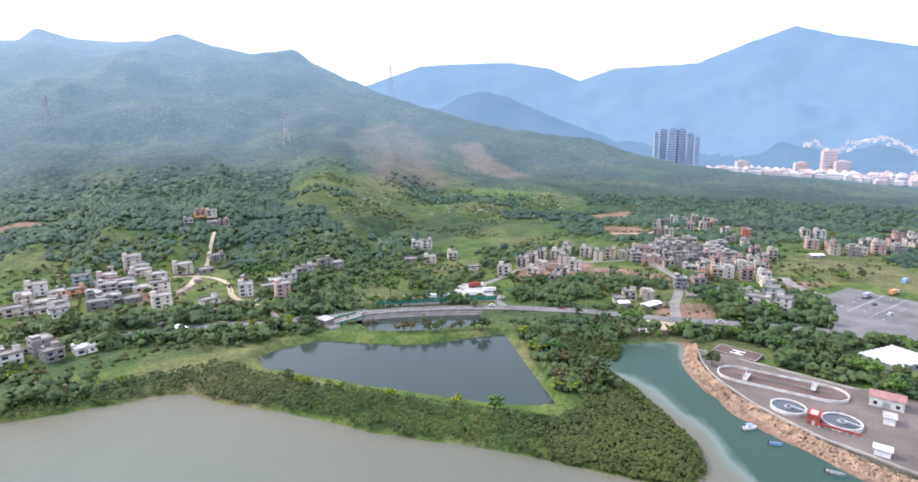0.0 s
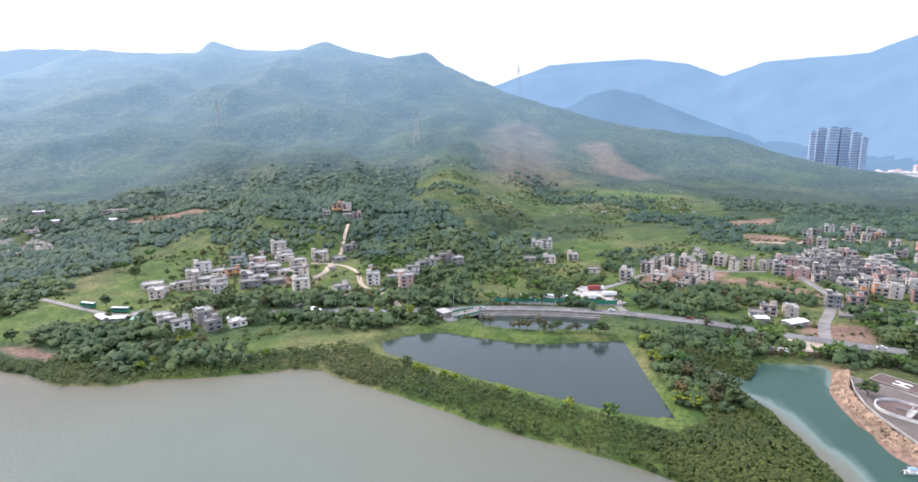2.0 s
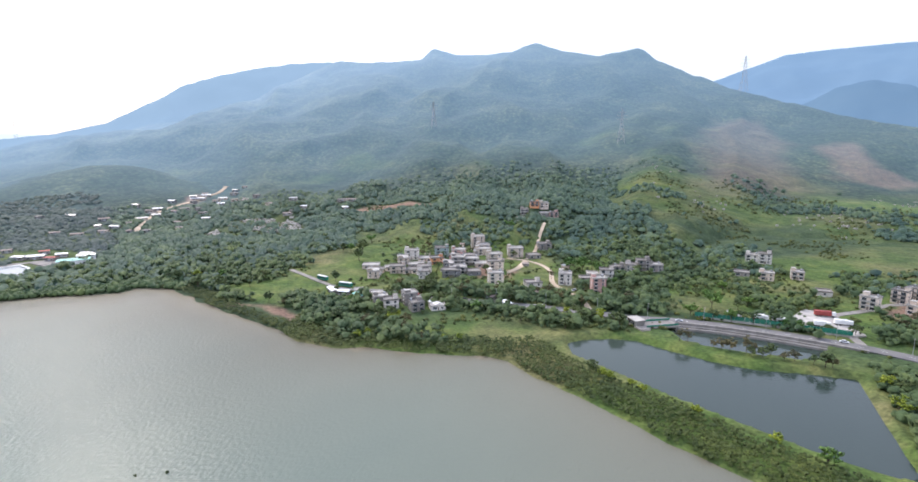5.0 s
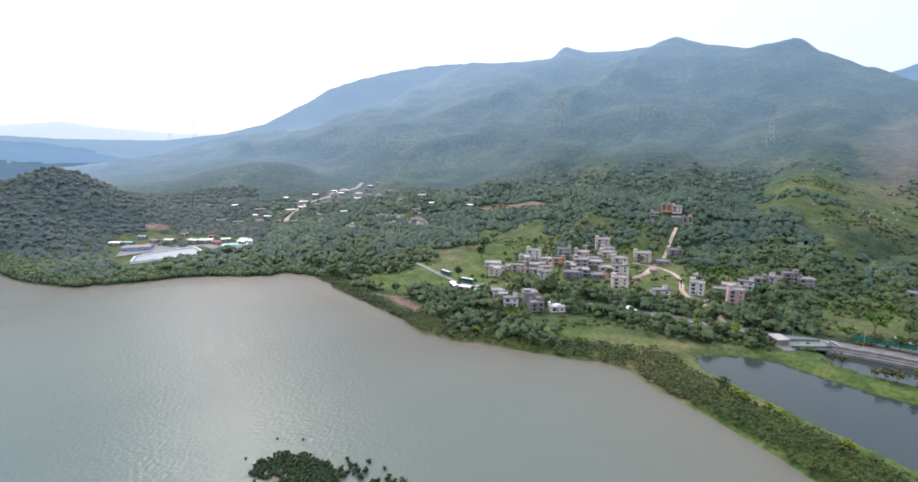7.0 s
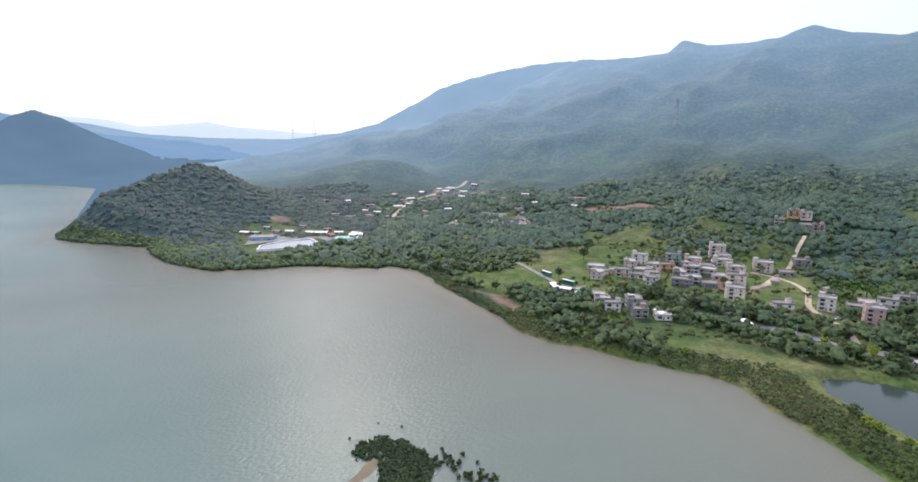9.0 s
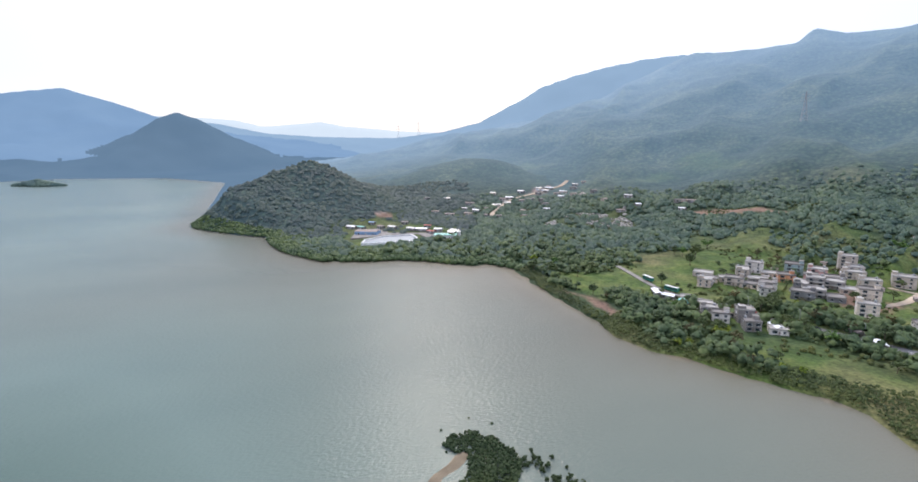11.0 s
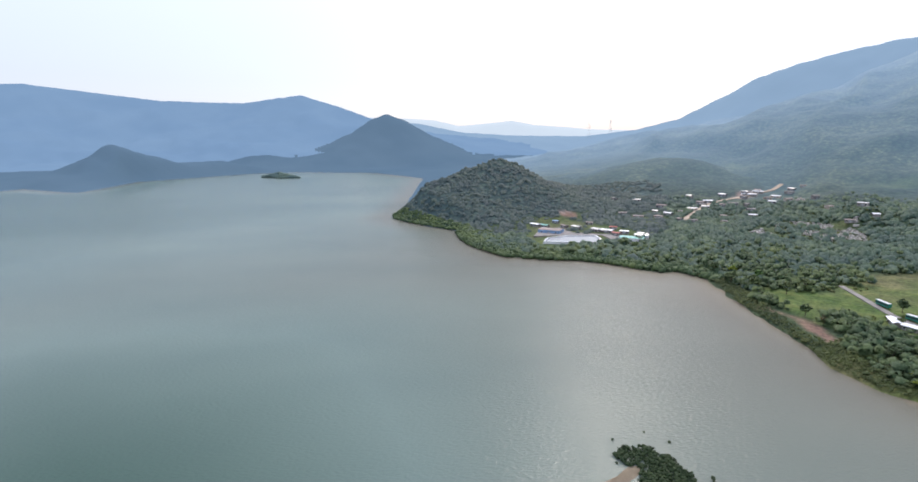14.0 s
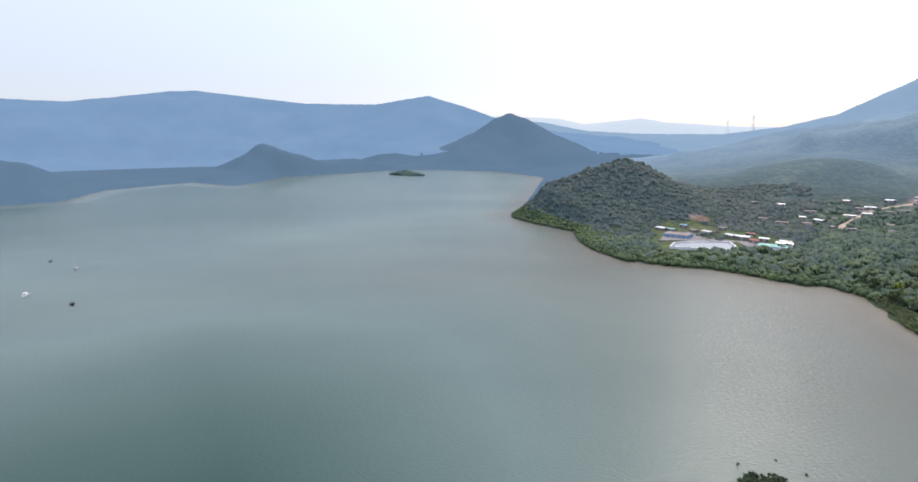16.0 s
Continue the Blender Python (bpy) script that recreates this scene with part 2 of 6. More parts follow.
POND_WATER = water_material("dark pond water", (0.028, 0.043, 0.037), (0.038, 0.052, 0.043), 0.1, 0.05, False, 0.35)

# ---------------------------------------------------------------- land form
COAST_EAST = [(400, -200), (260, -60), (190, 60), (150, 128), (131, 157), (123, 169), (115, 190), (109, 206),
              (107, 228), (109, 247), (117, 270), (119, 278), (99, 276), (85, 272), (78, 257), (75, 252), (64, 263),
              (55, 270), (53, 267), (62, 254), (69, 235), (75, 217), (79, 195), (82, 177), (79, 161), (70, 154)]
COAST_BAY = [(59, 158), (47, 163), (34, 168), (19, 174), (2, 180), (-15, 184), (-34, 189), (-44, 195), (-65, 203),
             (-89, 211), (-105, 215), (-116, 222), (-120, 224), (-136, 220), (-148, 214), (-162, 207), (-187, 198),
             (-209, 187), (-231, 182), (-256, 188), (-296, 191), (-335, 193), (-364, 198), (-397, 203), (-429, 188)]
COAST_WEST = [(-424, 175), (-452, 145), (-471, 120), (-478, 89), (-493, 52), (-530, 30), (-557, 20), (-600, 12),
              (-645, 10), (-677, -21), (-728, -60), (-770, -82), (-828, -73), (-1102, -70), (-1554, -67), (-1833, -237),
              (-1952, -539), (-1886, -677), (-1558, -892), (-1300, -848), (-1243, -848), (-1259, -884), (-1371, -1065),
              (-1119, -1118), (-880, -995), (-809, -1050), (-700, -1300), (-700, -4600)]
COAST_REST = [(-4900, -4600), (-4900, 4900), (4900, 4900), (4900, -4600), (900, -4600), (700, -900)]
COAST = COAST_EAST + COAST_BAY + COAST_WEST + COAST_REST
POND = [(-104, 259), (-98, 268), (-86, 278), (-74, 282), (-54, 277), (-34, 274), (-15, 275), (4, 283), (24, 288),
        (28, 264), (33, 236), (38, 208), (27, 208), (10, 211), (-13, 218), (-39, 226), (-63, 235), (-81, 242), (-96, 247)]
BACK_POND = [(-63, 311), (-50, 320), (-14, 321), (10, 321), (15, 312), (1, 301), (-30, 295), (-50, 296)]
# ridges: bearing to the left in degrees, rise over the eye in degrees, distance; then the width of the foot
RIDGES = [
    # the main hill with its long eastern spur
    ([(56, 2.5, 2050), (51, 5.6, 2000), (46, 7.7, 1950), (43, 7.6, 1900), (38, 7.9, 1850), (36.6, 9.0, 1850), (34.3, 8.4, 1850),
      (31, 8.4, 1850), (28.8, 8.6, 1820), (26.2, 9.4, 1800), (23.4, 8.5, 1800), (20, 8.0, 1780), (16.3, 8.5, 1750),
      (14.5, 7.3, 1720), (11, 5.7, 1680), (7.6, 4.3, 1620), (3.2, 3.0, 1560), (-0.8, 1.8, 1500), (-4.5, 0.8, 1450)], (1050, 400, 12, -6)),
    ([(-4.5, 0.8, 1450), (-9.5, 0.1, 1400), (-13, -0.2, 1360), (-18.2, -2.0, 1300), (-23.6, -3.1, 1250),
      (-29.2, -3.8, 1200), (-33.7, -4.3, 1100), (-41, -5.7, 1000)], 360),
    # shoulders in front of it
    ([(46, 3.6, 1600), (57, 2.6, 1550), (64, 0.6, 1500), (67, -1.0, 1450)], 560),
    ([(27, 5.6, 1550), (25, 2.2, 1300), (22, -2.4, 1050)], 520),
    ([(15, 5.2, 1550), (13, 1.4, 1300), (11, -2.6, 1050)], 460),
    # the ridge behind, made paler by painted haze
    ([(44, 7.0, 2700), (47, 7.6, 2750), (50.2, 7.4, 2800), (54, 6.8, 2850), (57, 6.1, 2900), (60, 5.2, 2950), (63, 3.5, 3000),
      (66.9, 1.6, 3050), (70.6, 0.7, 3100), (75.6, 0.1, 3200), (83.5, 0.3, 3300), (88, 0.6, 3400), (92.8, 1.6, 3500), (96, 1.9, 3600)], 700),
    # wooded knoll at the cape, low foothill behind the village
    ([(94.2, -5.7, 790), (92.4, -4.7, 800), (90, -4.0, 810), (87.7, -3.1, 830), (84.6, -2.1, 840), (82.9, -2.6, 850), (81, -3.7, 860), (79, -4.8, 870), (76.5, -5.9, 880)], 180),
    ([(75, -3.6, 1150), (68.4, -2.1, 1120), (65.7, -2.2, 1100), (61, -3.9, 1050), (57, -5.2, 1000)], 260),
    # cone over the far shore, hills on the far side of the bay
    ([(104, -1.4, 2450), (100, 0.6, 2500), (97.4, 2.2, 2500), (96, 2.6, 2500), (94.6, 2.1, 2500), (91, 0.2, 2500), (87, -1.6, 2500)], 420),
    ([(124.8, -2.6, 1830), (123, -1.3, 1850), (121.5, -0.1, 1880), (118.2, -1.2, 1950), (116, -1.9, 2000), (112.5, -1.8, 2080), (110, -2.5, 2150)], 230),
    ([(150, 0.5, 1600), (144, -0.6, 1560), (140.6, -1.3, 1520), (138, -2.6, 1480), (136, -3.6, 1460)], 210),
    # the range beyond the bay
    ([(160, 4.0, 3700), (150, 4.2, 3700), (141, 3.7, 3700), (137, 3.6, 3750), (133.7, 4.0, 3800), (128.6, 4.7, 3800), (126.7, 4.8, 3800),
      (123.2, 4.4, 3800), (116.8, 3.7, 3700), (109.8, 3.6, 3500), (104.5, 4.4, 3300), (101, 3.4, 3250), (97.8, 2.2, 3200), (94, 0.8, 3200)], 1100),
    # the high range to the east and the hills before it
    ([(14, 3.5, 4100), (9.1, 5.3, 4100), (3.7, 7.1, 4100), (-5.2, 7.3, 4100), (-9, 6.7, 4100), (-12.3, 5.4, 4100), (-15.6, 6.4, 4100),
      (-23, 6.5, 4000), (-27.7, 8.1, 4000), (-30.8, 9.0, 4000), (-34.2, 7.9, 3900), (-39.1, 6.6, 3900), (-50, 6.0, 3900)], 1300),
    ([(5, 1.2, 3000), (2, 2.9, 3000), (-0.4, 4.2, 3000), (-2.5, 4.6, 3000), (-4.8, 4.1, 3000), (-7, 3.1, 3000), (-11, 1.4, 3000), (-16, -0.6, 3000)], 600),
    ([(-30, -1.0, 3300), (-33.2, 0.8, 3300), (-37.1, 2.6, 3300), (-40, 2.8, 3300), (-52, 3.0, 3300)], 500),
    # summits showing over the saddle, paled by painted haze
    ([(99, 2.3, 4650), (94, 2.1, 4650), (91, 1.9, 4650), (88.5, 1.3, 4650), (86, 1.5, 4650), (83, 1.75, 4650), (80.5, 1.3, 4650), (78, 1.1, 4650),
      (75, 0.8, 4650), (70, 0.6, 4650)], 300),
]
EYE_HEIGHT = 110.0


def lattice(i, j, seed):
    n = (i * 374761393 + j * 668265263 + seed * 1442695041).astype(np.int64) & 0xFFFFFFFF
    n = ((n ^ (n >> 13)) * 1274126177) & 0xFFFFFFFF
    return ((n ^ (n >> 16)) & 0xFFFF) / 65535.0


def value_noise(x, y, seed):
    i, j = np.floor(x).astype(np.int64), np.floor(y).astype(np.int64)
    u, v = x - i, y - j
    u, v = u * u * (3 - 2 * u), v * v * (3 - 2 * v)
    a, b = lattice(i, j, seed), lattice(i + 1, j, seed)
    c, d = lattice(i, j + 1, seed), lattice(i + 1, j + 1, seed)
    return (a * (1 - u) + b * u) * (1 - v) + (c * (1 - u) + d * u) * v


def fbm(x, y, size, octaves=4, seed=0):
    total, amp, norm = 0.0, 1.0, 0.0
    for k in range(octaves):
        total = total + amp * value_noise(x / size + 17.3 * k, y / size - 9.1 * k, seed + k)
        norm += amp
        amp, size = amp * 0.5, size * 0.5
    return total / norm


def near_line(x, y, pts):
    """Distance to a polyline, and the nearest place on it as a fractional index."""
    best, where = np.full(np.shape(x), 1e9), np.zeros(np.shape(x))
    for k in range(len(pts) - 1):
        (ax, ay), (bx, by) = pts[k][:2], pts[k + 1][:2]
        dx, dy = bx - ax, by - ay
        s = np.clip(((x - ax) * dx + (y - ay) * dy) / (dx * dx + dy * dy), 0, 1)
        d = np.hypot(x - ax - s * dx, y - ay - s * dy)
        closer = d < best
        best, where = np.where(closer, d, best), np.where(closer, k + s, where)
    return best, where


def inside(x, y, poly):
    hit = np.zeros(np.shape(x), bool)
    for k in range(len(poly)):
        (ax, ay), (bx, by) = poly[k - 1], poly[k]
        if ay != by:
            hit ^= ((ay > y) != (by > y)) & (x < (bx - ax) * (y - ay) / (by - ay) + ax)
    return hit


def shore(x, y, poly):
    """Signed distance to the edge of a closed outline, positive inside."""
    d, _ = near_line(x, y, poly + poly[:1])
    return np.where(inside(x, y, poly), d, -d)


RIDGE_LINES = []
for _rows, _foot in RIDGES:
    _line = [(-math.sin(radians(a)) * r, math.cos(radians(a)) * r, EYE_HEIGHT + r * math.tan(radians(e))) for a, e, r in _rows]
    RIDGE_LINES.append((_line, _foot))


def height(x, y, leader=False):
    """Height of the land (or of the bed of the bay) over the water; with leader also the ridge that shapes each place, -1 on the plain."""
    x, y = np.asarray(x, float), np.asarray(y, float)
    r = np.hypot(x, y)
    wob = (fbm(x, y, 14, 2, 40) - 0.5) * 7
    sd = shore(x, y, COAST) + wob * np.clip((r - 150) / 100, 0.3, 1)
    plain = np.minimum(2.2 + 0.02 * np.maximum(0, r - 300), 1.0 + 0.03 * (sd - 3))
    town = np.clip((-np.degrees(np.arctan2(-x, y)) - 15) / 8, 0, 1) * np.clip((r - 800) / 250, 0, 1)
    plain = np.minimum(plain, 20 - 16 * town)
    z = np.where(sd > 3, plain, np.where(sd > -8, -1.2 + 2.2 * (sd + 8) / 11, -1.2))
    z = z + np.where(sd > 10, (fbm(x, y, 60, 3, 3) - 0.5) * 1.2, 0)
    land = np.clip((sd - 2) / 40, 0, 1)
    rise = np.zeros_like(z)
    gully = fbm(x, y, 260, 4, 11) - 0.5
    fine = 1 - np.abs(2 * fbm(x, y, 120, 3, 23) - 1)
    across = np.degrees(np.arctan2(-x, y)) * 26 + 260 * (fbm(x, y, 420, 3, 27) - 0.5) + 0.12 * r
    spur = 1 - np.abs(2 * fbm(across, r * 0.3, 210, 3, 29) - 1)             # spurs and gullies running down the slopes
    lead = np.full(z.shape, -1)
    for index, (line, foot) in enumerate(RIDGE_LINES):
        near_d = near_line(x, y, line)[0]
        if isinstance(foot, tuple):                          # a foot that narrows between two bearings
            foot = foot[0] + (foot[1] - foot[0]) * np.clip((foot[2] - np.degrees(np.arctan2(-x, y))) / (foot[2] - foot[3]), 0, 1)
        else:
            foot = np.full(z.shape, float(foot))
        one = np.zeros_like(z)
        hit = near_d < foot * 1.6
        if not hit.any():
            continue
        hx, hy, hd, foot = x[hit], y[hit], near_d[hit], foot[hit]
        total, weight = 0.0, 0.0
        for k in range(len(line) - 1):                       # the crest's height, shared smoothly between its stretches
            d, at = near_line(hx, hy, line[k:k + 2])
            w = np.exp(-(d - hd) / (8 + 0.16 * hd))
            total, weight = total + w * (line[k][2] + (line[k + 1][2] - line[k][2]) * at), weight + w
        crest = total / weight
        v = np.maximum(hd - 0.006 * r[hit], 0) / foot
        v = v * (1 + 0.4 * gully[hit] * np.clip(v * 3, 0, 1)) + (0.025 * (fine[hit] - 0.6) - 0.15 * (spur[hit] - 0.62)) * np.clip(v * 5, 0, 1) * np.clip(hd / 60, 0, 1)
        v = np.clip(v, 0, 1)
        one[hit] = np.maximum(crest - plain[hit], 0) * (1 - v) ** 1.3 * (1 + 0.25 * v * (1 - v))
        lead = np.where((one > rise) & (one > 6), index, lead)
        blend = np.clip(0.5 + 0.5 * (rise - one) / 45, 0, 1)           # rounded valleys where two slopes meet
        rise = np.where((rise > 0) & (one > 0), np.maximum(one, rise) + 11 * blend * (1 - blend), np.maximum(rise, one))
    z = z + rise * land
    for pond in (POND, BACK_POND):
        sp = shore(x, y, pond) + wob * 0.15
        z = np.where(sp > -3, np.minimum(z, 0.9 - 2.2 * (sp + 3) / 6), z)
    z = np.maximum(z, -1.6)
    return (z, lead) if leader else z

# ---------------------------------------------------------------- helpers for meshes
def mesh_from(name, verts, faces, mat, smooth=False, normals=None):
    """A mesh from arrays; faces is an integer array with one row a face."""
    me = bpy.data.meshes.new(name)
    verts, faces = np.asarray(verts, np.float32), np.asarray(faces, np.int32)
    me.vertices.add(len(verts))
    me.vertices.foreach_set("co", verts.ravel())
    n, k = faces.shape
    me.loops.add(n * k)
    me.loops.foreach_set("vertex_index", faces.ravel())
    me.polygons.add(n)
    me.polygons.foreach_set("loop_start", np.arange(0, n * k, k, dtype=np.int32))
    me.polygons.foreach_set("use_smooth", np.full(n, smooth))
    me.update(calc_edges=True)
    for one in (mat if isinstance(mat, (list, tuple)) else [mat]):
        me.materials.append(one)
    if normals is not None:
        layer = me.attributes.new("custom_normal", "FLOAT_VECTOR", "POINT")
        layer.data.foreach_set("vector", np.asarray(normals, np.float32).ravel())
    return me


def part(name, bm, mat, parent=None, label=""):
    """Link a bmesh as one mesh object under its parent."""
    me = bpy.data.meshes.new(name)
    bm.to_mesh(me)
    bm.free()
    for one in (mat if isinstance(mat, (list, tuple)) else [mat]):
        me.materials.append(one)
    ob = new(name, me)
    ob.parent = parent
    return tagged(ob, label) if label else ob


def shared(name, me, parent, m):
    ob = new(name, me)
    ob.parent = parent
    ob.matrix_basis = m
    return ob


def add_box(bm, x0, x1, y0, y1, z0, z1, bevel=0.0, slot=0):
    r = bmesh.ops.create_cube(bm, size=1)
    for v in r["verts"]:
        v.co = ((x0 + x1) / 2 + v.co.x * (x1 - x0), (y0 + y1) / 2 + v.co.y * (y1 - y0), (z0 + z1) / 2 + v.co.z * (z1 - z0))
    faces = {f for v in r["verts"] for f in v.link_faces}
    for f in faces:
        f.material_index = slot
    if bevel:
        bmesh.ops.bevel(bm, geom=list({e for f in faces for e in f.edges}), offset=bevel, segments=1, affect="EDGES")


def box(x0, x1, y0, y1, z0, z1, bevel=0.0):
    bm = bmesh.new()
    add_box(bm, x0, x1, y0, y1, z0, z1, bevel)
    return bm


def add_tube(bm, a, b, r0, r1, n=8, slot=0):
    """A tapered round bar from a to b."""
    a, b = Vector(a), Vector(b)
    q = (b - a).to_track_quat("Z", "Y")
    rings = [[bm.verts.new(p + q @ Vector((math.cos(6.2832 * k / n) * r, math.sin(6.2832 * k / n) * r, 0))) for k in range(n)]
             for p, r in ((a, r0), (b, r1))]
    for k in range(n):
        bm.faces.new((rings[0][k], rings[0][(k + 1) % n], rings[1][(k + 1) % n], rings[1][k])).material_index = slot
    bm.faces.new(rings[1]).material_index = slot
    bm.faces.new(rings[0][::-1]).material_index = slot


def ground_z(x, y):
    return float(height(np.array([x]), np.array([y]))[0])


def bearing(x, y):
    return np.degrees(np.arctan2(-x, y))


# ---------------------------------------------------------------- ground and water
VILLAGE_MEADOW = [(-389, 313), (-396, 441), (-330, 520), (-262, 500), (-220, 470), (-183, 424), (-150, 470), (-95, 420), (-101, 357),
                  (-111, 300), (-201, 253), (-253, 229), (-340, 239)]
MIDDLE_FIELD = [(-105, 380), (-70, 450), (-20, 560), (60, 640), (190, 640), (280, 620), (330, 560), (450, 540), (450, 380), (240, 300),
                (120, 300), (60, 330), (-60, 330), (-95, 345)]
CAPE_VILLAGE = [(-520, 100), (-545, 205), (-600, 215), (-690, 150), (-660, 90), (-580, 80)]
SHORE_MEADOW = [(-375, 224), (-337, 252), (-303, 259), (-270, 241), (-262, 214), (-327, 212)]
WEST_MEADOW = [(-415, 311), (-379, 321), (-348, 320), (-324, 363), (-293, 387), (-335, 438), (-369, 425), (-443, 446), (-368, 351)]
GRAVE_FIELD = [(-561, 325), (-612, 405), (-575, 455), (-500, 410), (-512, 350)]
BURNT = [(-183, 1283), (-123, 1385), (-47, 1107), (-39, 837), (-79, 760), (-148, 772), (-166, 968)]
SCAR = [(14, 1184), (41, 1233), (68, 1104), (127, 1062), (91, 988), (17, 1002)]
TERRACES = [(-260, 815), (-142, 818), (-60, 780), (-22, 796), (60, 900), (133, 1000), (191, 777), (138, 613), (52, 640), (-20, 660), (-95, 637), (-143, 578), (-205, 602)]
SOIL_PATCHES = [[(44, 396), (62, 392), (100, 408), (112, 446), (72, 446), (46, 424)], [(150, 425), (200, 418), (225, 440), (160, 448)],
                [(169, 677), (225, 707), (211, 655), (167, 647)], [(160, 597), (197, 598), (210, 560), (162, 553)],
                [(-322, 200), (-293, 204), (-258, 198), (-262, 208), (-300, 214)], [(225, 358), (262, 368), (258, 376), (228, 368)],
                [(-506, 499), (-483, 524), (-431, 530), (-397, 533), (-403, 525), (-446, 513), (-487, 495)], [(-200, 345), (-190, 350), (-193, 375), (-203, 372)],
                [(-830, 480), (-800, 470), (-770, 440), (-780, 420), (-815, 450)], [(120, 310), (150, 305), (158, 330), (130, 335)], [(-710, 150), (-690, 150), (-690, 168), (-708, 170)], [(92, 416), (120, 421), (154, 399), (157, 383), (124, 403)],
                [(235, 370), (263, 370), (258, 361), (232, 359)], [(-231, 367), (-229, 382), (-209, 350), (-209, 333)]]


def soft_inside(x, y, poly, edge, seed=5):
    d = shore(x, y, poly) + (fbm(x, y, edge * 4, 3, seed) - 0.5) * edge * 3
    return np.clip(d / edge + 0.5, 0, 1)


def polar_grid(rings, step_fine, step_wide):
    a = np.concatenate([np.arange(-52, 156, step_fine), np.arange(156, 308, step_wide)])
    aa, rr = np.meshgrid(np.radians(a), rings)
    x, y = -np.sin(aa) * rr, np.cos(aa) * rr
    n, m = rr.shape
    i, j = np.meshgrid(np.arange(n - 1), np.arange(m), indexing="ij")
    k = (j + 1) % m
    faces = np.stack([i * m + j, (i + 1) * m + j, (i + 1) * m + k, i * m + k], -1).reshape(-1, 4)
    return x.ravel(), y.ravel(), faces


def colour_layer(me, name, rgb):
    layer = me.attributes.new(name, "FLOAT_COLOR", "POINT")
    layer.data.foreach_set("color", np.column_stack([rgb, np.ones(len(rgb))]).astype(np.float32).ravel())


gx, gy, gf = polar_grid(np.concatenate([[0.01, 40, 80, 110], np.geomspace(128, 4880, 340)]), 0.29, 2.5)
gz, g_lead = height(gx, gy, True)
g_r, g_a = np.hypot(gx, gy), bearing(gx, gy)
canopy = np.clip((g_r - 1000) / 200, 0, 1) * np.clip((gz - 12) / 20, 0, 1)
gz = gz + canopy * (fbm(gx, gy, 30, 2, 71) - 0.5) * 5
meadow = np.maximum.reduce([soft_inside(gx, gy, VILLAGE_MEADOW, 14), soft_inside(gx, gy, SHORE_MEADOW, 8), soft_inside(gx, gy, WEST_MEADOW, 12), soft_inside(gx, gy, MIDDLE_FIELD, 20),
                            soft_inside(gx, gy, TERRACES, 30), soft_inside(gx, gy, CAPE_VILLAGE, 10), 0.7 * soft_inside(gx, gy, GRAVE_FIELD, 10)])
meadow = np.maximum(meadow, np.clip((330 - g_r) / 40, 0, 1))
patchy = fbm(gx, gy, 90, 4, 31)
meadow = np.clip(meadow * (1 - 0.45 * np.clip((g_r - 480) / 120, 0, 1)) + np.clip((patchy - 0.62) * 5, 0, 0.6) * (g_r < 1200), 0, 1)
# painted haze: grows with distance, and more towards the sun
haze_amount = np.clip((g_r - 740 + 160 * (fbm(gx, gy, 240, 3, 37) - 0.5)) / 1050, 0, 1)
haze_amount = np.where(g_a > 95, np.maximum(haze_amount, np.clip((g_r - 900) / 300, 0, 1)), haze_amount)
haze_amount = haze_amount * (0.45 + 0.55 * np.clip((g_a + 5) / 38, 0, 1))
haze_amount = np.where(g_lead == 7, haze_amount * 0.75, np.where(g_lead == 6, 0.09, haze_amount))
meadow = np.where(np.isin(g_lead, (6, 7)) & (g_a > 55), 0, np.where(g_r > 850, meadow * 0.5, meadow))
bare = np.maximum(0.33 * soft_inside(gx, gy, BURNT, 50), 0.5 * soft_inside(gx, gy, SCAR, 30))
for p in SOIL_PATCHES:
    bare = np.maximum(bare, soft_inside(gx, gy, p, 4))
bank = near_line(gx, gy, [(118, 268), (109, 247), (107, 228), (109, 206), (115, 190), (123, 169), (131, 157), (150, 128)])[0]
bare = np.maximum(bare, np.clip((7 - bank) / 3, 0, 1))
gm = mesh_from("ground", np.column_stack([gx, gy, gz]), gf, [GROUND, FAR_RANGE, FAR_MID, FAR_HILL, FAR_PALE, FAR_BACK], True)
colour_layer(gm, "cover", np.column_stack([bare, meadow, haze_amount]))
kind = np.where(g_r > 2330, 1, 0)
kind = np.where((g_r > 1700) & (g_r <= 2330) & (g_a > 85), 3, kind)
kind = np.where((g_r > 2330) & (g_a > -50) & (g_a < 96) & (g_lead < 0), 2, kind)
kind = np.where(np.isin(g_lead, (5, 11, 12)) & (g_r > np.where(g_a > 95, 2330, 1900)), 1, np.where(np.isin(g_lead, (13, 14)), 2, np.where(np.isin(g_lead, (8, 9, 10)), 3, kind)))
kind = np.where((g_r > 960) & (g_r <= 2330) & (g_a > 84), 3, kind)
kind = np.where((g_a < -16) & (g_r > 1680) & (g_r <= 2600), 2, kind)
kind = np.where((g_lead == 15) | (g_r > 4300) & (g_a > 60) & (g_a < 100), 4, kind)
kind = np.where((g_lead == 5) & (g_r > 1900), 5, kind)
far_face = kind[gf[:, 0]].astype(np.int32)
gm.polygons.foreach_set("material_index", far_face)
ground = tagged(new("ground", gm), "green coastal plain rising to wooded hills with painted haze", "ground", kind="structure")

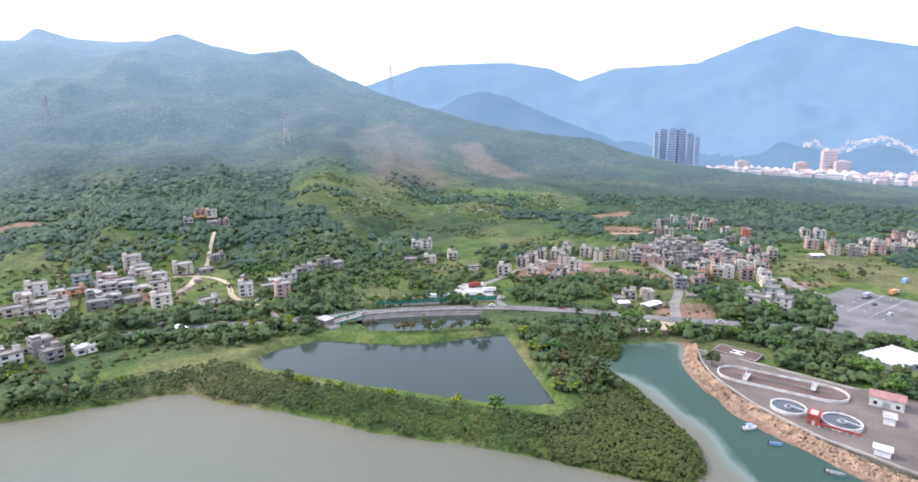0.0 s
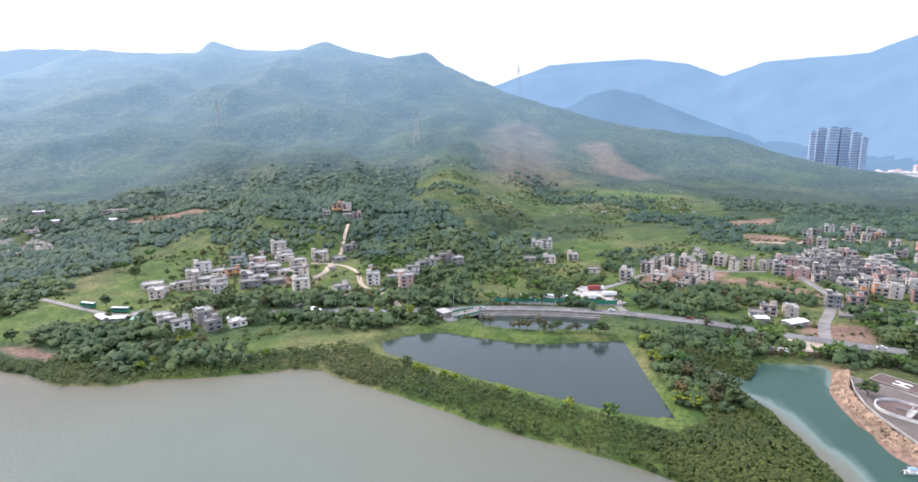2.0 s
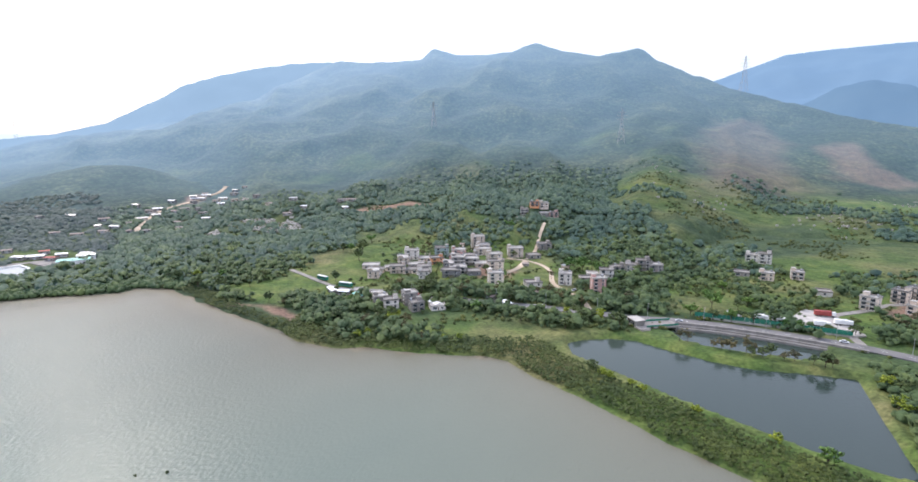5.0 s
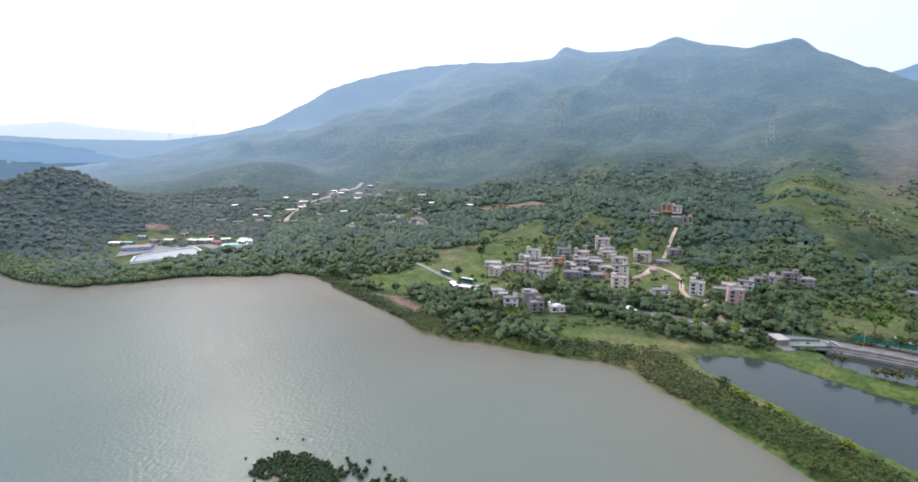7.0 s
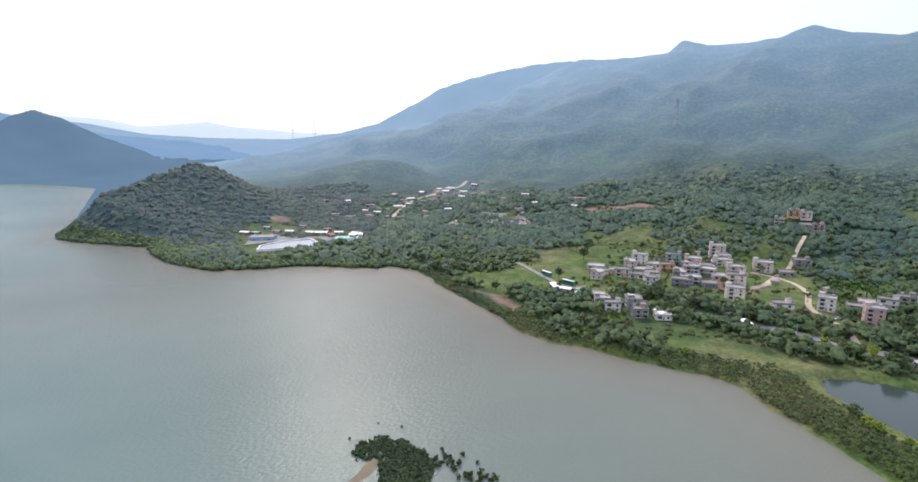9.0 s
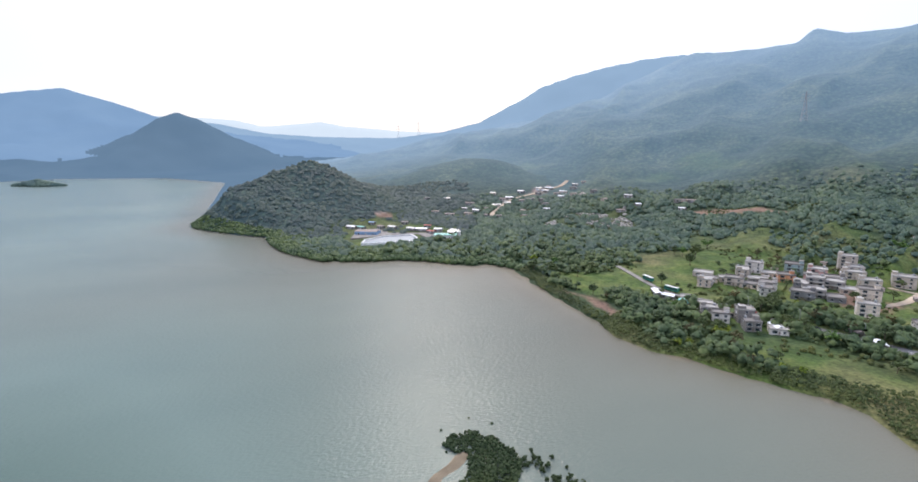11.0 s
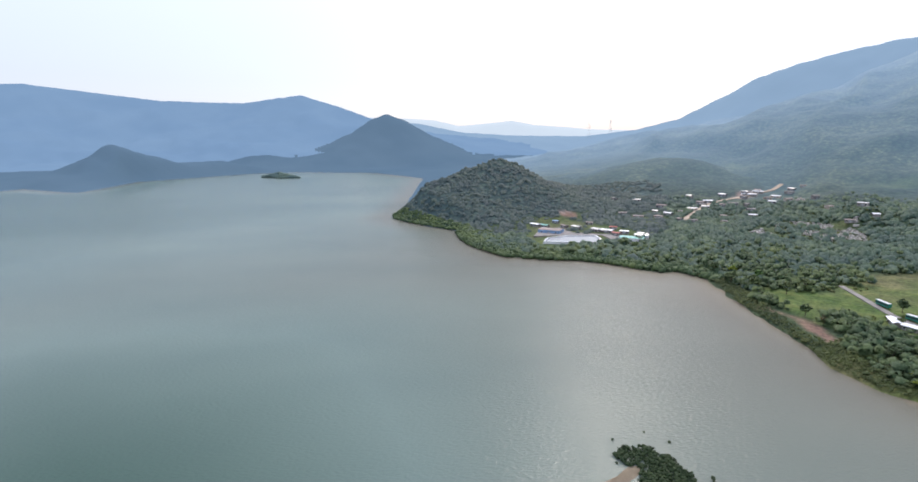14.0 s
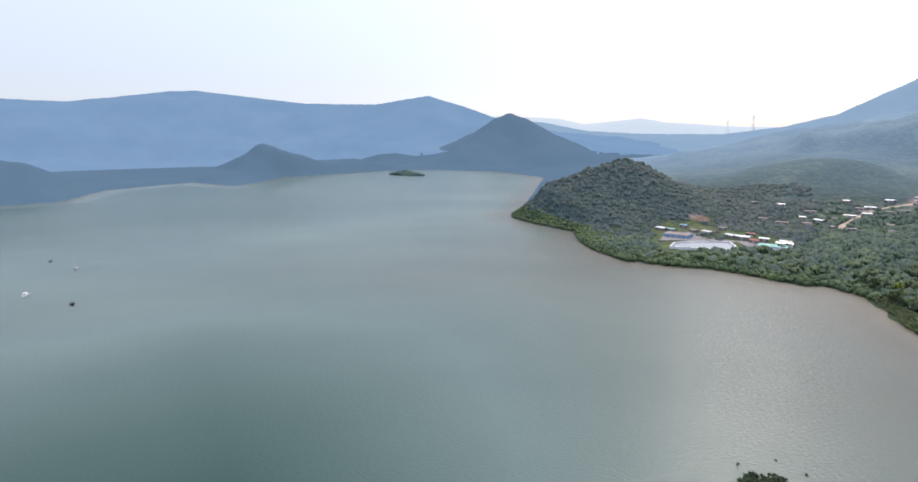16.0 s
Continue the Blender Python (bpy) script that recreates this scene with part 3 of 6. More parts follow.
wx, wy, wf = polar_grid(np.concatenate([[0.01, 40], np.geomspace(70, 4700, 130)]), 1.0, 4.0)
wm = mesh_from("water", np.column_stack([wx, wy, np.zeros(len(wx))]), wf, BAY_WATER, True)
to_shore = np.maximum(-shore(wx, wy, COAST), 0)
silt_sheen = np.exp(-to_shore / 90) * 0.75 + 0.25 * np.exp(-np.hypot(wx + 200, wy - 110) / 220)
CREEK = [(56, 264), (64, 250), (72, 232), (80, 215), (85, 195), (90, 177), (92, 150), (110, 100), (180, 30), (195, 60), (155, 128), (136, 157), (120, 190),
         (111, 228), (113, 247), (122, 278), (85, 274), (75, 252)]
channel = 0.97 * soft_inside(wx, wy, CREEK, 7)
silt_sheen = np.clip(0.3 + 0.55 * np.clip(silt_sheen + (fbm(wx, wy, 140, 3, 9) - 0.5) * 0.25, 0, 1), 0, 1) * (1 - channel)
w_r, w_a = np.hypot(wx, wy), bearing(wx, wy)
w_a = np.where(np.abs(w_a) > 150, 150 - 5 * (np.abs(w_a) - 150), w_a)          # the darker tone set by bearing fades out again behind
# paler with range, darker near left: tones fitted to the camera's view
silt_sheen = silt_sheen * (1 + 0.3 * np.clip((w_r - 220) / 200, 0, 1) - 0.95 * np.clip((w_a - 85) / 45, 0, 1) * np.clip((480 - w_r) / 330, 0, 1))
# sky reflection on the open water, painted as a paler base colour
open_bay_sheen = np.clip((w_r - 380) / 500, 0, 1) * np.clip(to_shore / 60, 0.3, 1)
silt_sheen = silt_sheen * (1 - open_bay_sheen) + (0.33 - 0.17 * np.clip((w_a - 92) / 38, 0, 1)) * open_bay_sheen
edge = np.clip(1 - (to_shore + (fbm(wx, wy, 25, 3, 4) - 0.5) * 10) / 9, 0, 1) * (np.hypot(wx, wy) < 600)
silt_sheen = np.maximum(silt_sheen, edge * (1 - channel))
layer = wm.attributes.new("silt_sheen", "FLOAT", "POINT")
layer.data.foreach_set("value", silt_sheen.astype(np.float32))
tagged(new("bay_water", wm), "calm grey-green silty bay water", "water", kind="structure")


def pond_sheet(name, outline, z, label):
    bm = bmesh.new()
    cx, cy = sum(p[0] for p in outline) / len(outline), sum(p[1] for p in outline) / len(outline)
    f = bm.faces.new([bm.verts.new((cx + (x - cx) * 1.06, cy + (y - cy) * 1.1, z)) for x, y in outline])
    if f.normal.z < 0:
        f.normal_flip()
    return tagged(part(name, bm, POND_WATER), label, "pond", kind="structure")


pond_sheet("pond_water", POND, 0.12, "still dark pond water inside a grassy dike")
pond_sheet("back_pond_water", BACK_POND, 0.14, "small dark pool below the road embankment")

# ---------------------------------------------------------------- village houses
OCCUPIED = []          # (x, y, radius) kept free of trees


def framed_window(w, h):
    """A window unit in one piece: a frame with a sill-deep edge and a dark pane set back in it."""
    bm = bmesh.new()
    add_box(bm, -w / 2 - 0.1, w / 2 + 0.1, -0.12, 0.06, -h / 2 - 0.12, h / 2 + 0.1)
    bm.faces.ensure_lookup_table()
    front = min(bm.faces, key=lambda f: f.calc_center_median().y)
    bmesh.ops.inset_region(bm, faces=[front], thickness=0.1, depth=-0.07)
    front.material_index = 1
    me = bpy.data.meshes.new("window")
    bm.to_mesh(me)
    bm.free()
    me.materials.append(WHITE_PAINT)
    me.materials.append(GLASS)
    return me


WINDOW_SMALL, WINDOW_WIDE = framed_window(1.3, 1.35), framed_window(2.4, 1.6)
HOUSE_CACHE = {}


def village_house(paint, width, depth, storeys, style):
    """A flat-roofed village house: walls, roof slab with parapet, stair hood, windows, balconies, a water tank."""
    key = (paint, width, depth, storeys, style)
    if key in HOUSE_CACHE:
        return HOUSE_CACHE[key], False
    root = new("village_house")
    step = 2.65
    top = storeys * step
    wall = PAINTS[paint]
    trim = CONCRETE if style in (1, 2) else PALE_CONCRETE
    bm = box(-width / 2, width / 2, -depth / 2, depth / 2, -1.5, top)
    part("wall", bm, wall, root)
    for k in range(1, storeys):
        part("string_course", box(-width / 2 - 0.06, width / 2 + 0.06, -depth / 2 - 0.06, depth / 2 + 0.06, k * step - 0.12, k * step + 0.1), trim, root)
    bm = bmesh.new()
    add_box(bm, -width / 2 - 0.25, width / 2 + 0.25, -depth / 2 - 0.25, depth / 2 + 0.25, top, top + 0.18)
    w2, d2 = width / 2 + 0.2, depth / 2 + 0.2
    for x0, x1, y0, y1 in ((-w2, w2, -d2, -d2 + 0.18), (-w2, w2, d2 - 0.18, d2), (-w2, -w2 + 0.18, -d2 + 0.18, d2 - 0.18), (w2 - 0.18, w2, -d2 + 0.18, d2 - 0.18)):
        add_box(bm, x0, x1, y0, y1, top + 0.18, top + 0.95)
    part("roof", bm, [trim], root)
    if storeys > 1:
        sx = (width / 2 - 1.7) * (1 if style % 3 else -1)
        hood = part("stair_hood", box(sx - 1.4, sx + 1.4, depth / 2 - 4.0, depth / 2 - 0.3, top + 0.18, top + 2.3), wall, root)
        part("hood_slab", box(sx - 1.65, sx + 1.65, depth / 2 - 4.25, depth / 2 - 0.1, top + 2.3, top + 2.48), trim, hood)
        bm = bmesh.new()
        add_tube(bm, (-sx, depth / 2 - 1.6, top + 0.18), (-sx, depth / 2 - 1.6, top + 1.7), 0.75, 0.75, 10)
        if style != 1:
            part("water_tank", bm, GREY_METAL, root, "grey steel rooftop water tank")
    for k in range(storeys):
        z = k * step + 1.55
        shared("window", WINDOW_WIDE, root, pose(0, depth / 2, z, 0, 0, 180))
        for y in ((-depth * 0.22, depth * 0.25) if width > 9.5 else (0.0,)):
            shared("window", WINDOW_SMALL, root, pose(-width / 2, y, z, 0, 0, -90))
            shared("window", WINDOW_SMALL, root, pose(width / 2, y, z, 0, 0, 90))
        shared("window", WINDOW_WIDE, root, pose(-width * 0.24, -depth / 2, z, 0, 0, 0))
        shared("window", WINDOW_SMALL if style % 2 else WINDOW_WIDE, root, pose(width * 0.26, -depth / 2, z, 0, 0, 0))
        if k and style != 3:
            b = part("balcony", box(-width * 0.46, width * 0.46, -depth / 2 - 1.25, -depth / 2, k * step - 0.1, k * step + 0.08), trim, root)
            part("balustrade", box(-width * 0.46, width * 0.46, -depth / 2 - 1.25, -depth / 2 - 1.13, k * step + 0.08, k * step + 1.0), wall if style % 2 else trim, b)
    part("door", box(-0.5, 0.5, -depth / 2 - 0.05, -depth / 2, 0.05, 2.1), RUST_ROOF, root)
    HOUSE_CACHE[key] = root
    return root, True


PAINT_WORDS = {"white": "white rendered", "cream": "cream rendered", "pink": "pink tiled", "grey": "weathered grey concrete", "orange": "orange rendered",
               "beige": "beige rendered", "tan": "tan rendered", "red": "bright red", "slate": "dark grey rendered", "teal": "grey-green tiled"}
STOREY_WORDS = {1: "one-storey", 2: "two-storey", 3: "three-storey", 4: "four-storey"}


def settle(x, y, paint, storeys, group, where, turn, rng, size=1.0):
    width, depth = round(rng.choice([9.0, 10.0, 11.0]) * size, 1), round(rng.choice([8.0, 9.0]) * (1 + size) / 2, 1)
    style = rng.choice([0, 1, 2, 3])
    root, fresh = village_house(paint, width, depth, storeys, style)
    z = ground_z(x, y)
    m = pose(x, y, z, 0, 0, turn + rng.uniform(-7, 7) + rng.choice([0, 0, 0, 90]))
    if fresh:
        root.matrix_basis = m
    else:
        root = copy_thing(root, m)
    tagged(root, "%s %s flat-roofed house %s" % (STOREY_WORDS[storeys], PAINT_WORDS[paint], where), "house", group)
    OCCUPIED.append((x, y, max(width, depth) * 0.62))


W, C, P, G, O, B, T, R, S, E = "white", "cream", "pink", "grey", "orange", "beige", "tan", "red", "slate", "teal"
LEFT_VILLAGE = [(-291, 309, T, 1), (-284, 322, C, 1), (-276, 319, B, 2), (-292, 345, B, 2), (-296, 362, W, 3), (-258, 331, W, 2), (-267, 360, O, 2),
                (-279, 384, E, 3), (-268, 395, P, 2), (-246, 362, G, 3), (-234, 344, G, 2), (-247, 384, G, 2), (-258, 421, B, 2), (-268, 428, B, 4),
                (-212, 365, C, 3), (-194, 335, C, 3), (-222, 418, B, 3), (-232, 398, B, 2), (-206, 422, G, 1), (-212, 457, G, 2), (-163, 335, W, 2),
                (-283, 299, T, 2), (-250, 319, W, 2), (-233, 333, S, 2), (-258, 377, P, 2), (-241, 373, G, 2), (-249, 352, S, 2), (-251, 410, B, 2), (-267, 324, T, 1),
                (-221, 347, S, 1), (-274, 340, S, 1), (-229, 372, B, 1), (-304, 318, B, 1), (-281, 362, T, 1)]
PINK_ROW = [(-149, 360, W, 3), (-139, 375, G, 1), (-121, 352, P, 4), (-127, 387, W, 3), (-139, 390, S, 1), (-126, 413, G, 2), (-120, 424, W, 2), (-112, 431, G, 3), (-103, 433, G, 2)]
SHORE_ROW = [(-262, 262, E, 1), (-234, 252, G, 2), (-223, 250, W, 2), (-217, 262, G, 3), (-246, 262, G, 1), (-206, 255, G, 2), (-196, 264, W, 1)]
UPPER_HAMLET = [(-263, 506, W, 1), (-266, 521, G, 2), (-257, 527, O, 2), (-249, 534, B, 2), (-243, 522, G, 1), (-234, 526, P, 2)]
MIDDLE_HAMLET = [(-42, 508, W, 2), (-32, 504, W, 3), (-43, 452, G, 1), (-26, 449, T, 2), (-7, 463, T, 2), (10, 426, W, 1)]
CREAM_ESTATE = [(34, 405, C, 3), (51, 430, C, 3), (60, 441, C, 3), (70, 455, C, 3), (66, 424, T, 2), (57, 406, T, 2), (83, 453, C, 3), (97, 478, C, 3),
                (86, 438, C, 3), (91, 414, C, 3), (70, 385, T, 2), (77, 396, C, 3), (110, 461, T, 3), (118, 450, C, 3), (130, 455, T, 3)]
_rng = random.Random(15)
GREY_ROWS = []
for _x0, _x1, _y0, _y1 in ((140, 232, 457, 452), (146, 232, 439, 436), (168, 240, 421, 415), (160, 244, 476, 474), (176, 236, 403, 402), (186, 226, 491, 493)):
    _n = int((_x1 - _x0) / 8.6)
    GREY_ROWS += [(_x0 + (_x1 - _x0) * _k / _n + _rng.uniform(-0.8, 0.8), _y0 + (_y1 - _y0) * _k / _n + _rng.uniform(-2, 2),
                   _rng.choice([G, S, G, S, W, B, P]), _rng.choice([2, 3, 3, 3])) for _k in range(_n)]
FRONT_ROW = [(154, 365, S, 3), (165, 362, P, 3), (178, 386, O, 2), (188, 384, O, 3), (199, 389, W, 3), (209, 382, P, 3), (217, 373, W, 3), (226, 396, T, 3),
             (214, 362, W, 2), (238, 412, P, 2), (104, 340, W, 1), (112, 345, T, 2), (124, 345, B, 2), (248, 432, B, 2)]
BACK_VILLAGE = [(202, 543, P, 3), (213, 540, B, 3), (246, 567, P, 3), (260, 569, T, 3), (222, 600, W, 2), (233, 606, G, 2), (246, 612, W, 3), (258, 609, G, 2),
                (270, 613, P, 3), (283, 611, G, 2), (286, 598, B, 2), (274, 585, O, 2), (287, 532, R, 3), (276, 552, W, 2), (259, 507, G, 2), (266, 493, W, 2),
                (251, 449, P, 3), (261, 440, T, 3), (241, 500, O, 1)]
EAST_ROWS = [(338, 519, B, 3), (349, 514, W, 3), (316, 475, P, 3), (328, 467, P, 3), (321, 452, B, 3), (332, 446, G, 3), (342, 450, T, 2), (369, 480, W, 2),
             (366, 461, T, 3), (357, 450, P, 3), (371, 446, G, 3), (411, 497, P, 3), (423, 492, W, 3), (385, 470, P, 3), (400, 470, W, 3), (392, 452, T, 3)]
_rng = random.Random(5)
for _rows, _group, _where, _turn in (
        (LEFT_VILLAGE, "houses of the bay village", "among trees by the bay", 40), (PINK_ROW, "houses along the wooded lane", "beside a lane under trees", 25),
        (SHORE_ROW, "houses by the shore road", "beside the shore road", 50), (UPPER_HAMLET, "houses of the upper hamlet", "at the edge of the woods", 30),
        (MIDDLE_HAMLET, "houses in the fields", "standing in green fields", 10), (CREAM_ESTATE, "houses of the cream estate", "in a new estate", -25),
        (GREY_ROWS, "houses of the dense rows", "in a dense village row", -8),
        (FRONT_ROW, "houses facing the road", "facing the village road", -10), (BACK_VILLAGE, "houses below the wooded spur", "below the wooded spur", -20),
        (EAST_ROWS, "houses of the eastern rows", "above a green field", -15)):
    for _x, _y, _paint, _n in _rows:
        settle(_x, _y, _paint, _n, _group, _where, _turn, _rng, 1.25 if _rows is LEFT_VILLAGE else 0.95 if _rows in (PINK_ROW, SHORE_ROW, MIDDLE_HAMLET, UPPER_HAMLET) else 0.85 if _rows in (CREAM_ESTATE, EAST_ROWS) else 0.78)
for _x, _y in ((184, 320), (198, 317), (203, 339)):      # newer villas by the road
    settle(_x, _y, W if _y < 330 else E, 3, "modern villas", "with green glass by the road", -35, _rng, 1.25)

# ---------------------------------------------------------------- plants
WORKS_YARD = [(119, 256), (114.8, 242), (113, 229), (113.5, 218.8), (117, 199.8), (122.6, 184.8), (128.3, 173.1), (135.7, 164.4), (143.6, 154), (162, 130), (215, 170), (190, 202), (166, 212), (131, 247)]
LANES = [[(-232, 403), (-210, 410), (-190, 403), (-172, 387), (-158, 356), (-142, 342), (-128, 335), (-118, 322), (-110, 310)],
         [(-232, 500), (-224, 472), (-212, 436), (-208, 412)], [(28, 332), (22, 350), (12, 378), (30, 395), (44, 420), (78, 440), (100, 440), (140, 446)],
         [(128, 304), (136, 330), (150, 356), (162, 385), (160, 420), (158, 445), (230, 445)], [(-195, 335), (-203, 350), (-198, 380), (-206, 408)],
         [(160, 560), (200, 556), (214, 575), (240, 585), (262, 580)], [(-262, 268), (-284, 262), (-310, 268), (-360, 280)],
         [(205, 276), (222, 300), (240, 330), (232, 360), (238, 385)], [(-640, 285), (-700, 330), (-752, 372), (-790, 440), (-826, 500), (-850, 540)]]
VALLEY_SHEDS = [(-807, 456), (-823, 485), (-787, 493), (-808, 530), (-800, 542), (-572, 473), (-564, 439), (-761, 375), (-686, 288), (-672, 270), (-621, 329),
                (-677, 245), (-754, 363), (-541, 523), (-533, 527), (-548, 520), (-700, 310), (-720, 335), (-640, 300), (-735, 400), (-780, 440), (-660, 350),
                (-600, 480), (-520, 500), (-770, 470), (-710, 280), (-650, 380), (-790, 515), (-690, 400), (-740, 300)]
JUNCTION = [(196, 270), (240, 250), (268, 292), (340, 345), (365, 400), (330, 402), (238, 338), (216, 296)]
WOODED = [[(46, 282), (60, 278), (74, 262), (80, 258), (90, 276), (112, 284), (114, 296), (70, 313), (48, 306)],
          [(152, 236), (172, 216), (192, 208), (206, 228), (190, 236), (200, 262), (170, 280), (122, 288), (114, 264), (124, 266), (142, 272), (158, 254)],
          [(176, 208), (214, 180), (250, 200), (236, 252), (196, 226)], [(146, 304), (186, 298), (194, 310), (176, 334), (152, 340)],
          [(-255, 278), (-165, 301), (-84, 320), (-84, 342), (-150, 330), (-255, 303)], [(-260, 262), (-165, 284), (-95, 300), (-80, 296), (-120, 283), (-250, 250)],
          [(-262, 198), (-210, 196), (-165, 216), (-165, 228), (-210, 232), (-262, 214)], [(-120, 268), (-88, 290), (-100, 297), (-140, 280)],
          [(222, 305), (236, 322), (232, 345), (216, 330)], [(31, 300), (42, 300), (50, 282), (66, 226), (58, 212), (46, 214), (40, 240)],
          [(34, 340), (96, 346), (84, 384), (48, 384)], [(-300, 200), (-262, 214), (-215, 238), (-230, 248), (-290, 236)]]
PHI = (1 + 5 ** 0.5) / 2
ICO_V = np.array([(-1, PHI, 0), (1, PHI, 0), (-1, -PHI, 0), (1, -PHI, 0), (0, -1, PHI), (0, 1, PHI), (0, -1, -PHI), (0, 1, -PHI),
                  (PHI, 0, -1), (PHI, 0, 1), (-PHI, 0, -1), (-PHI, 0, 1)]) / math.sqrt(1 + PHI * PHI)
ICO_F = np.array([int(c, 16) for c in "0b5051017 07a0ab159 5b4ba2a76 718394342 326368389 49524b62a 867981".replace(" ", "")]).reshape(-1, 3)


ICO_TOP = ICO_F[ICO_V[ICO_F].mean(1)[:, 2] > -0.3]      # without the hidden underside


def lumps(rng, centres, radii, flat=0.8, rough=0.35, shell=ICO_F):
    """Leaf clumps: knobbly closed shells, each an island of its own."""
    n = len(centres)
    jitter = 1 + rng.uniform(-rough, rough, (n, 12, 1))
    turn = rng.uniform(0, 6.283, n)
    c, s = np.cos(turn)[:, None], np.sin(turn)[:, None]
    x, y, z = ICO_V[None, :, 0], ICO_V[None, :, 1], ICO_V[None, :, 2]
    shape = np.stack([x * c - y * s, x * s + y * c, np.broadcast_to(z, (n, 12)) * flat], -1) * jitter * np.asarray(radii)[:, None, None]
    verts = (np.asarray(centres)[:, None, :] + shape).reshape(-1, 3)
    faces = (shell[None] + 12 * np.arange(n)[:, None, None]).reshape(-1, 3)
    return verts, faces


def knob_shells(rng, centres, radii, flat):
    """Small eight-sided clumps that break the outline of a crown."""
    n = len(centres)
    base = np.array([(1, 0, 0), (0, 1, 0), (-1, 0, 0), (0, -1, 0), (0, 0, 1), (0, 0, -1)], float)
    turn = rng.uniform(0, 6.283, n)
    c, s = np.cos(turn)[:, None], np.sin(turn)[:, None]
    shape = np.stack([base[:, 0] * c - base[:, 1] * s, base[:, 0] * s + base[:, 1] * c, np.broadcast_to(base[:, 2], (n, 6)) * flat], -1)
    verts = (np.asarray(centres)[:, None, :] + shape * (1 + rng.uniform(-0.2, 0.2, (n, 6, 1))) * np.asarray(radii)[:, None, None]).reshape(-1, 3)
    tri = np.array([(0, 1, 4), (1, 2, 4), (2, 3, 4), (3, 0, 4), (1, 0, 5), (2, 1, 5), (3, 2, 5), (0, 3, 5)])
    return verts, (tri[None] + 6 * np.arange(n)[:, None, None]).reshape(-1, 3)


def sprays(rng, centres, outward, size):
    """Leafy twigs: one ragged leaf-shaped pair of triangles each, facing more or less outward and up."""
    n = len(centres)
    face = outward + rng.normal(size=(n, 3)) * 0.45 + (0, 0, 0.35)
    face /= np.linalg.norm(face, axis=1)[:, None]
    a = np.cross(face, rng.normal(size=(n, 3)))
    a /= np.linalg.norm(a, axis=1)[:, None] + 1e-9
    b = np.cross(face, a)
    k = np.reshape(size, (-1, 1)) * rng.uniform(0.55, 1.35, (n, 1))
    w = rng.uniform(0.45, 0.85, (n, 1))
    v = np.stack([centres - a * k, centres + b * k * w, centres + a * k, centres - b * k * w], 1).reshape(-1, 3)
    f = (np.array([[0, 1, 2], [0, 2, 3]])[None] + 4 * np.arange(n)[:, None, None]).reshape(-1, 3)
    return v, f


def leafy_shell(rng, centres, radii, flat, per, size):
    """Leaf twigs scattered over the upper shells of the given clumps."""
    pick = np.repeat(np.arange(len(centres)), int(per)) if per >= 1 else rng.randint(0, len(centres), int(len(centres) * per))
    d = rng.normal(size=(len(pick), 3))
    d[:, 2] = np.abs(d[:, 2]) - 0.25
    d /= np.linalg.norm(d, axis=1)[:, None]
    at = centres[pick] + d * radii[pick][:, None] * (1, 1, flat) * rng.uniform(0.8, 1.15, (len(pick), 1))
    return sprays(rng, at, d, radii[pick] * size)


def tree(leaf, tall, spread, seed):
    """A tapered trunk with limbs and a broken crown of leaf clumps."""
    rng = np.random.RandomState(seed)
    root = new("tree")
    bm = bmesh.new()
    fork = tall * 0.42
    lean = rng.uniform(-0.3, 0.3, 2)
    add_tube(bm, (0, 0, -0.6), (lean[0], lean[1], fork), 0.045 * tall ** 0.8, 0.028 * tall ** 0.8, 7)
    tips = []
    for k in range(6):
        a = k * 1.047 + rng.uniform(-0.4, 0.4)
        tip = (lean[0] + math.cos(a) * spread * rng.uniform(0.35, 0.62), lean[1] + math.sin(a) * spread * rng.uniform(0.35, 0.62), tall * rng.uniform(0.58, 0.85))
        add_tube(bm, (lean[0], lean[1], fork * rng.uniform(0.7, 1.0)), tip, 0.018 * tall ** 0.8, 0.006 * tall, 5)
        tips.append(tip)
    part("trunk", bm, BARK, root)
    centres, radii = [], []
    for tip in tips + [(lean[0], lean[1], tall * 0.86)]:
        for _ in range(4):
            o = rng.normal(size=3) * (spread * 0.24, spread * 0.24, tall * 0.09)
            centres.append(np.array(tip) + o)
            radii.append(spread * rng.uniform(0.16, 0.3))
    centres, radii = np.array(centres), np.array(radii)
    v, f = lumps(rng, centres, radii * 0.8, 0.75, 0.4)
    v2, f2 = leafy_shell(rng, centres, radii, 0.8, 7, 0.5)
    crown = new("crown", mesh_from("crown", np.vstack([v, v2]), np.vstack([f, f2 + len(v)]), leaf, True))
    crown.parent = root
    return root


TREE_KINDS = {
    "dark": ([tree(LEAF_DARK, 8.5, 4.6, 1), tree(LEAF_DARK, 7.0, 4.0, 2), tree(LEAF_DARK, 10.5, 4.8, 3)], "dark green broadleaf tree with a dense crown"),
    "green": ([tree(LEAF_GREEN, 7.5, 4.2, 4), tree(LEAF_GREEN, 9.5, 5.4, 5)], "fresh green broadleaf tree with rounded crown"),
    "lime": ([tree(LEAF_LIME, 5.5, 3.6, 6), tree(LEAF_LIME, 6.5, 3.4, 7)], "yellow-green tree in new leaf"),
    "brown": ([tree(LEAF_BROWN, 7.0, 4.0, 8), tree(LEAF_BROWN, 8.5, 3.6, 9)], "thin brownish tree with sparse leaves")}
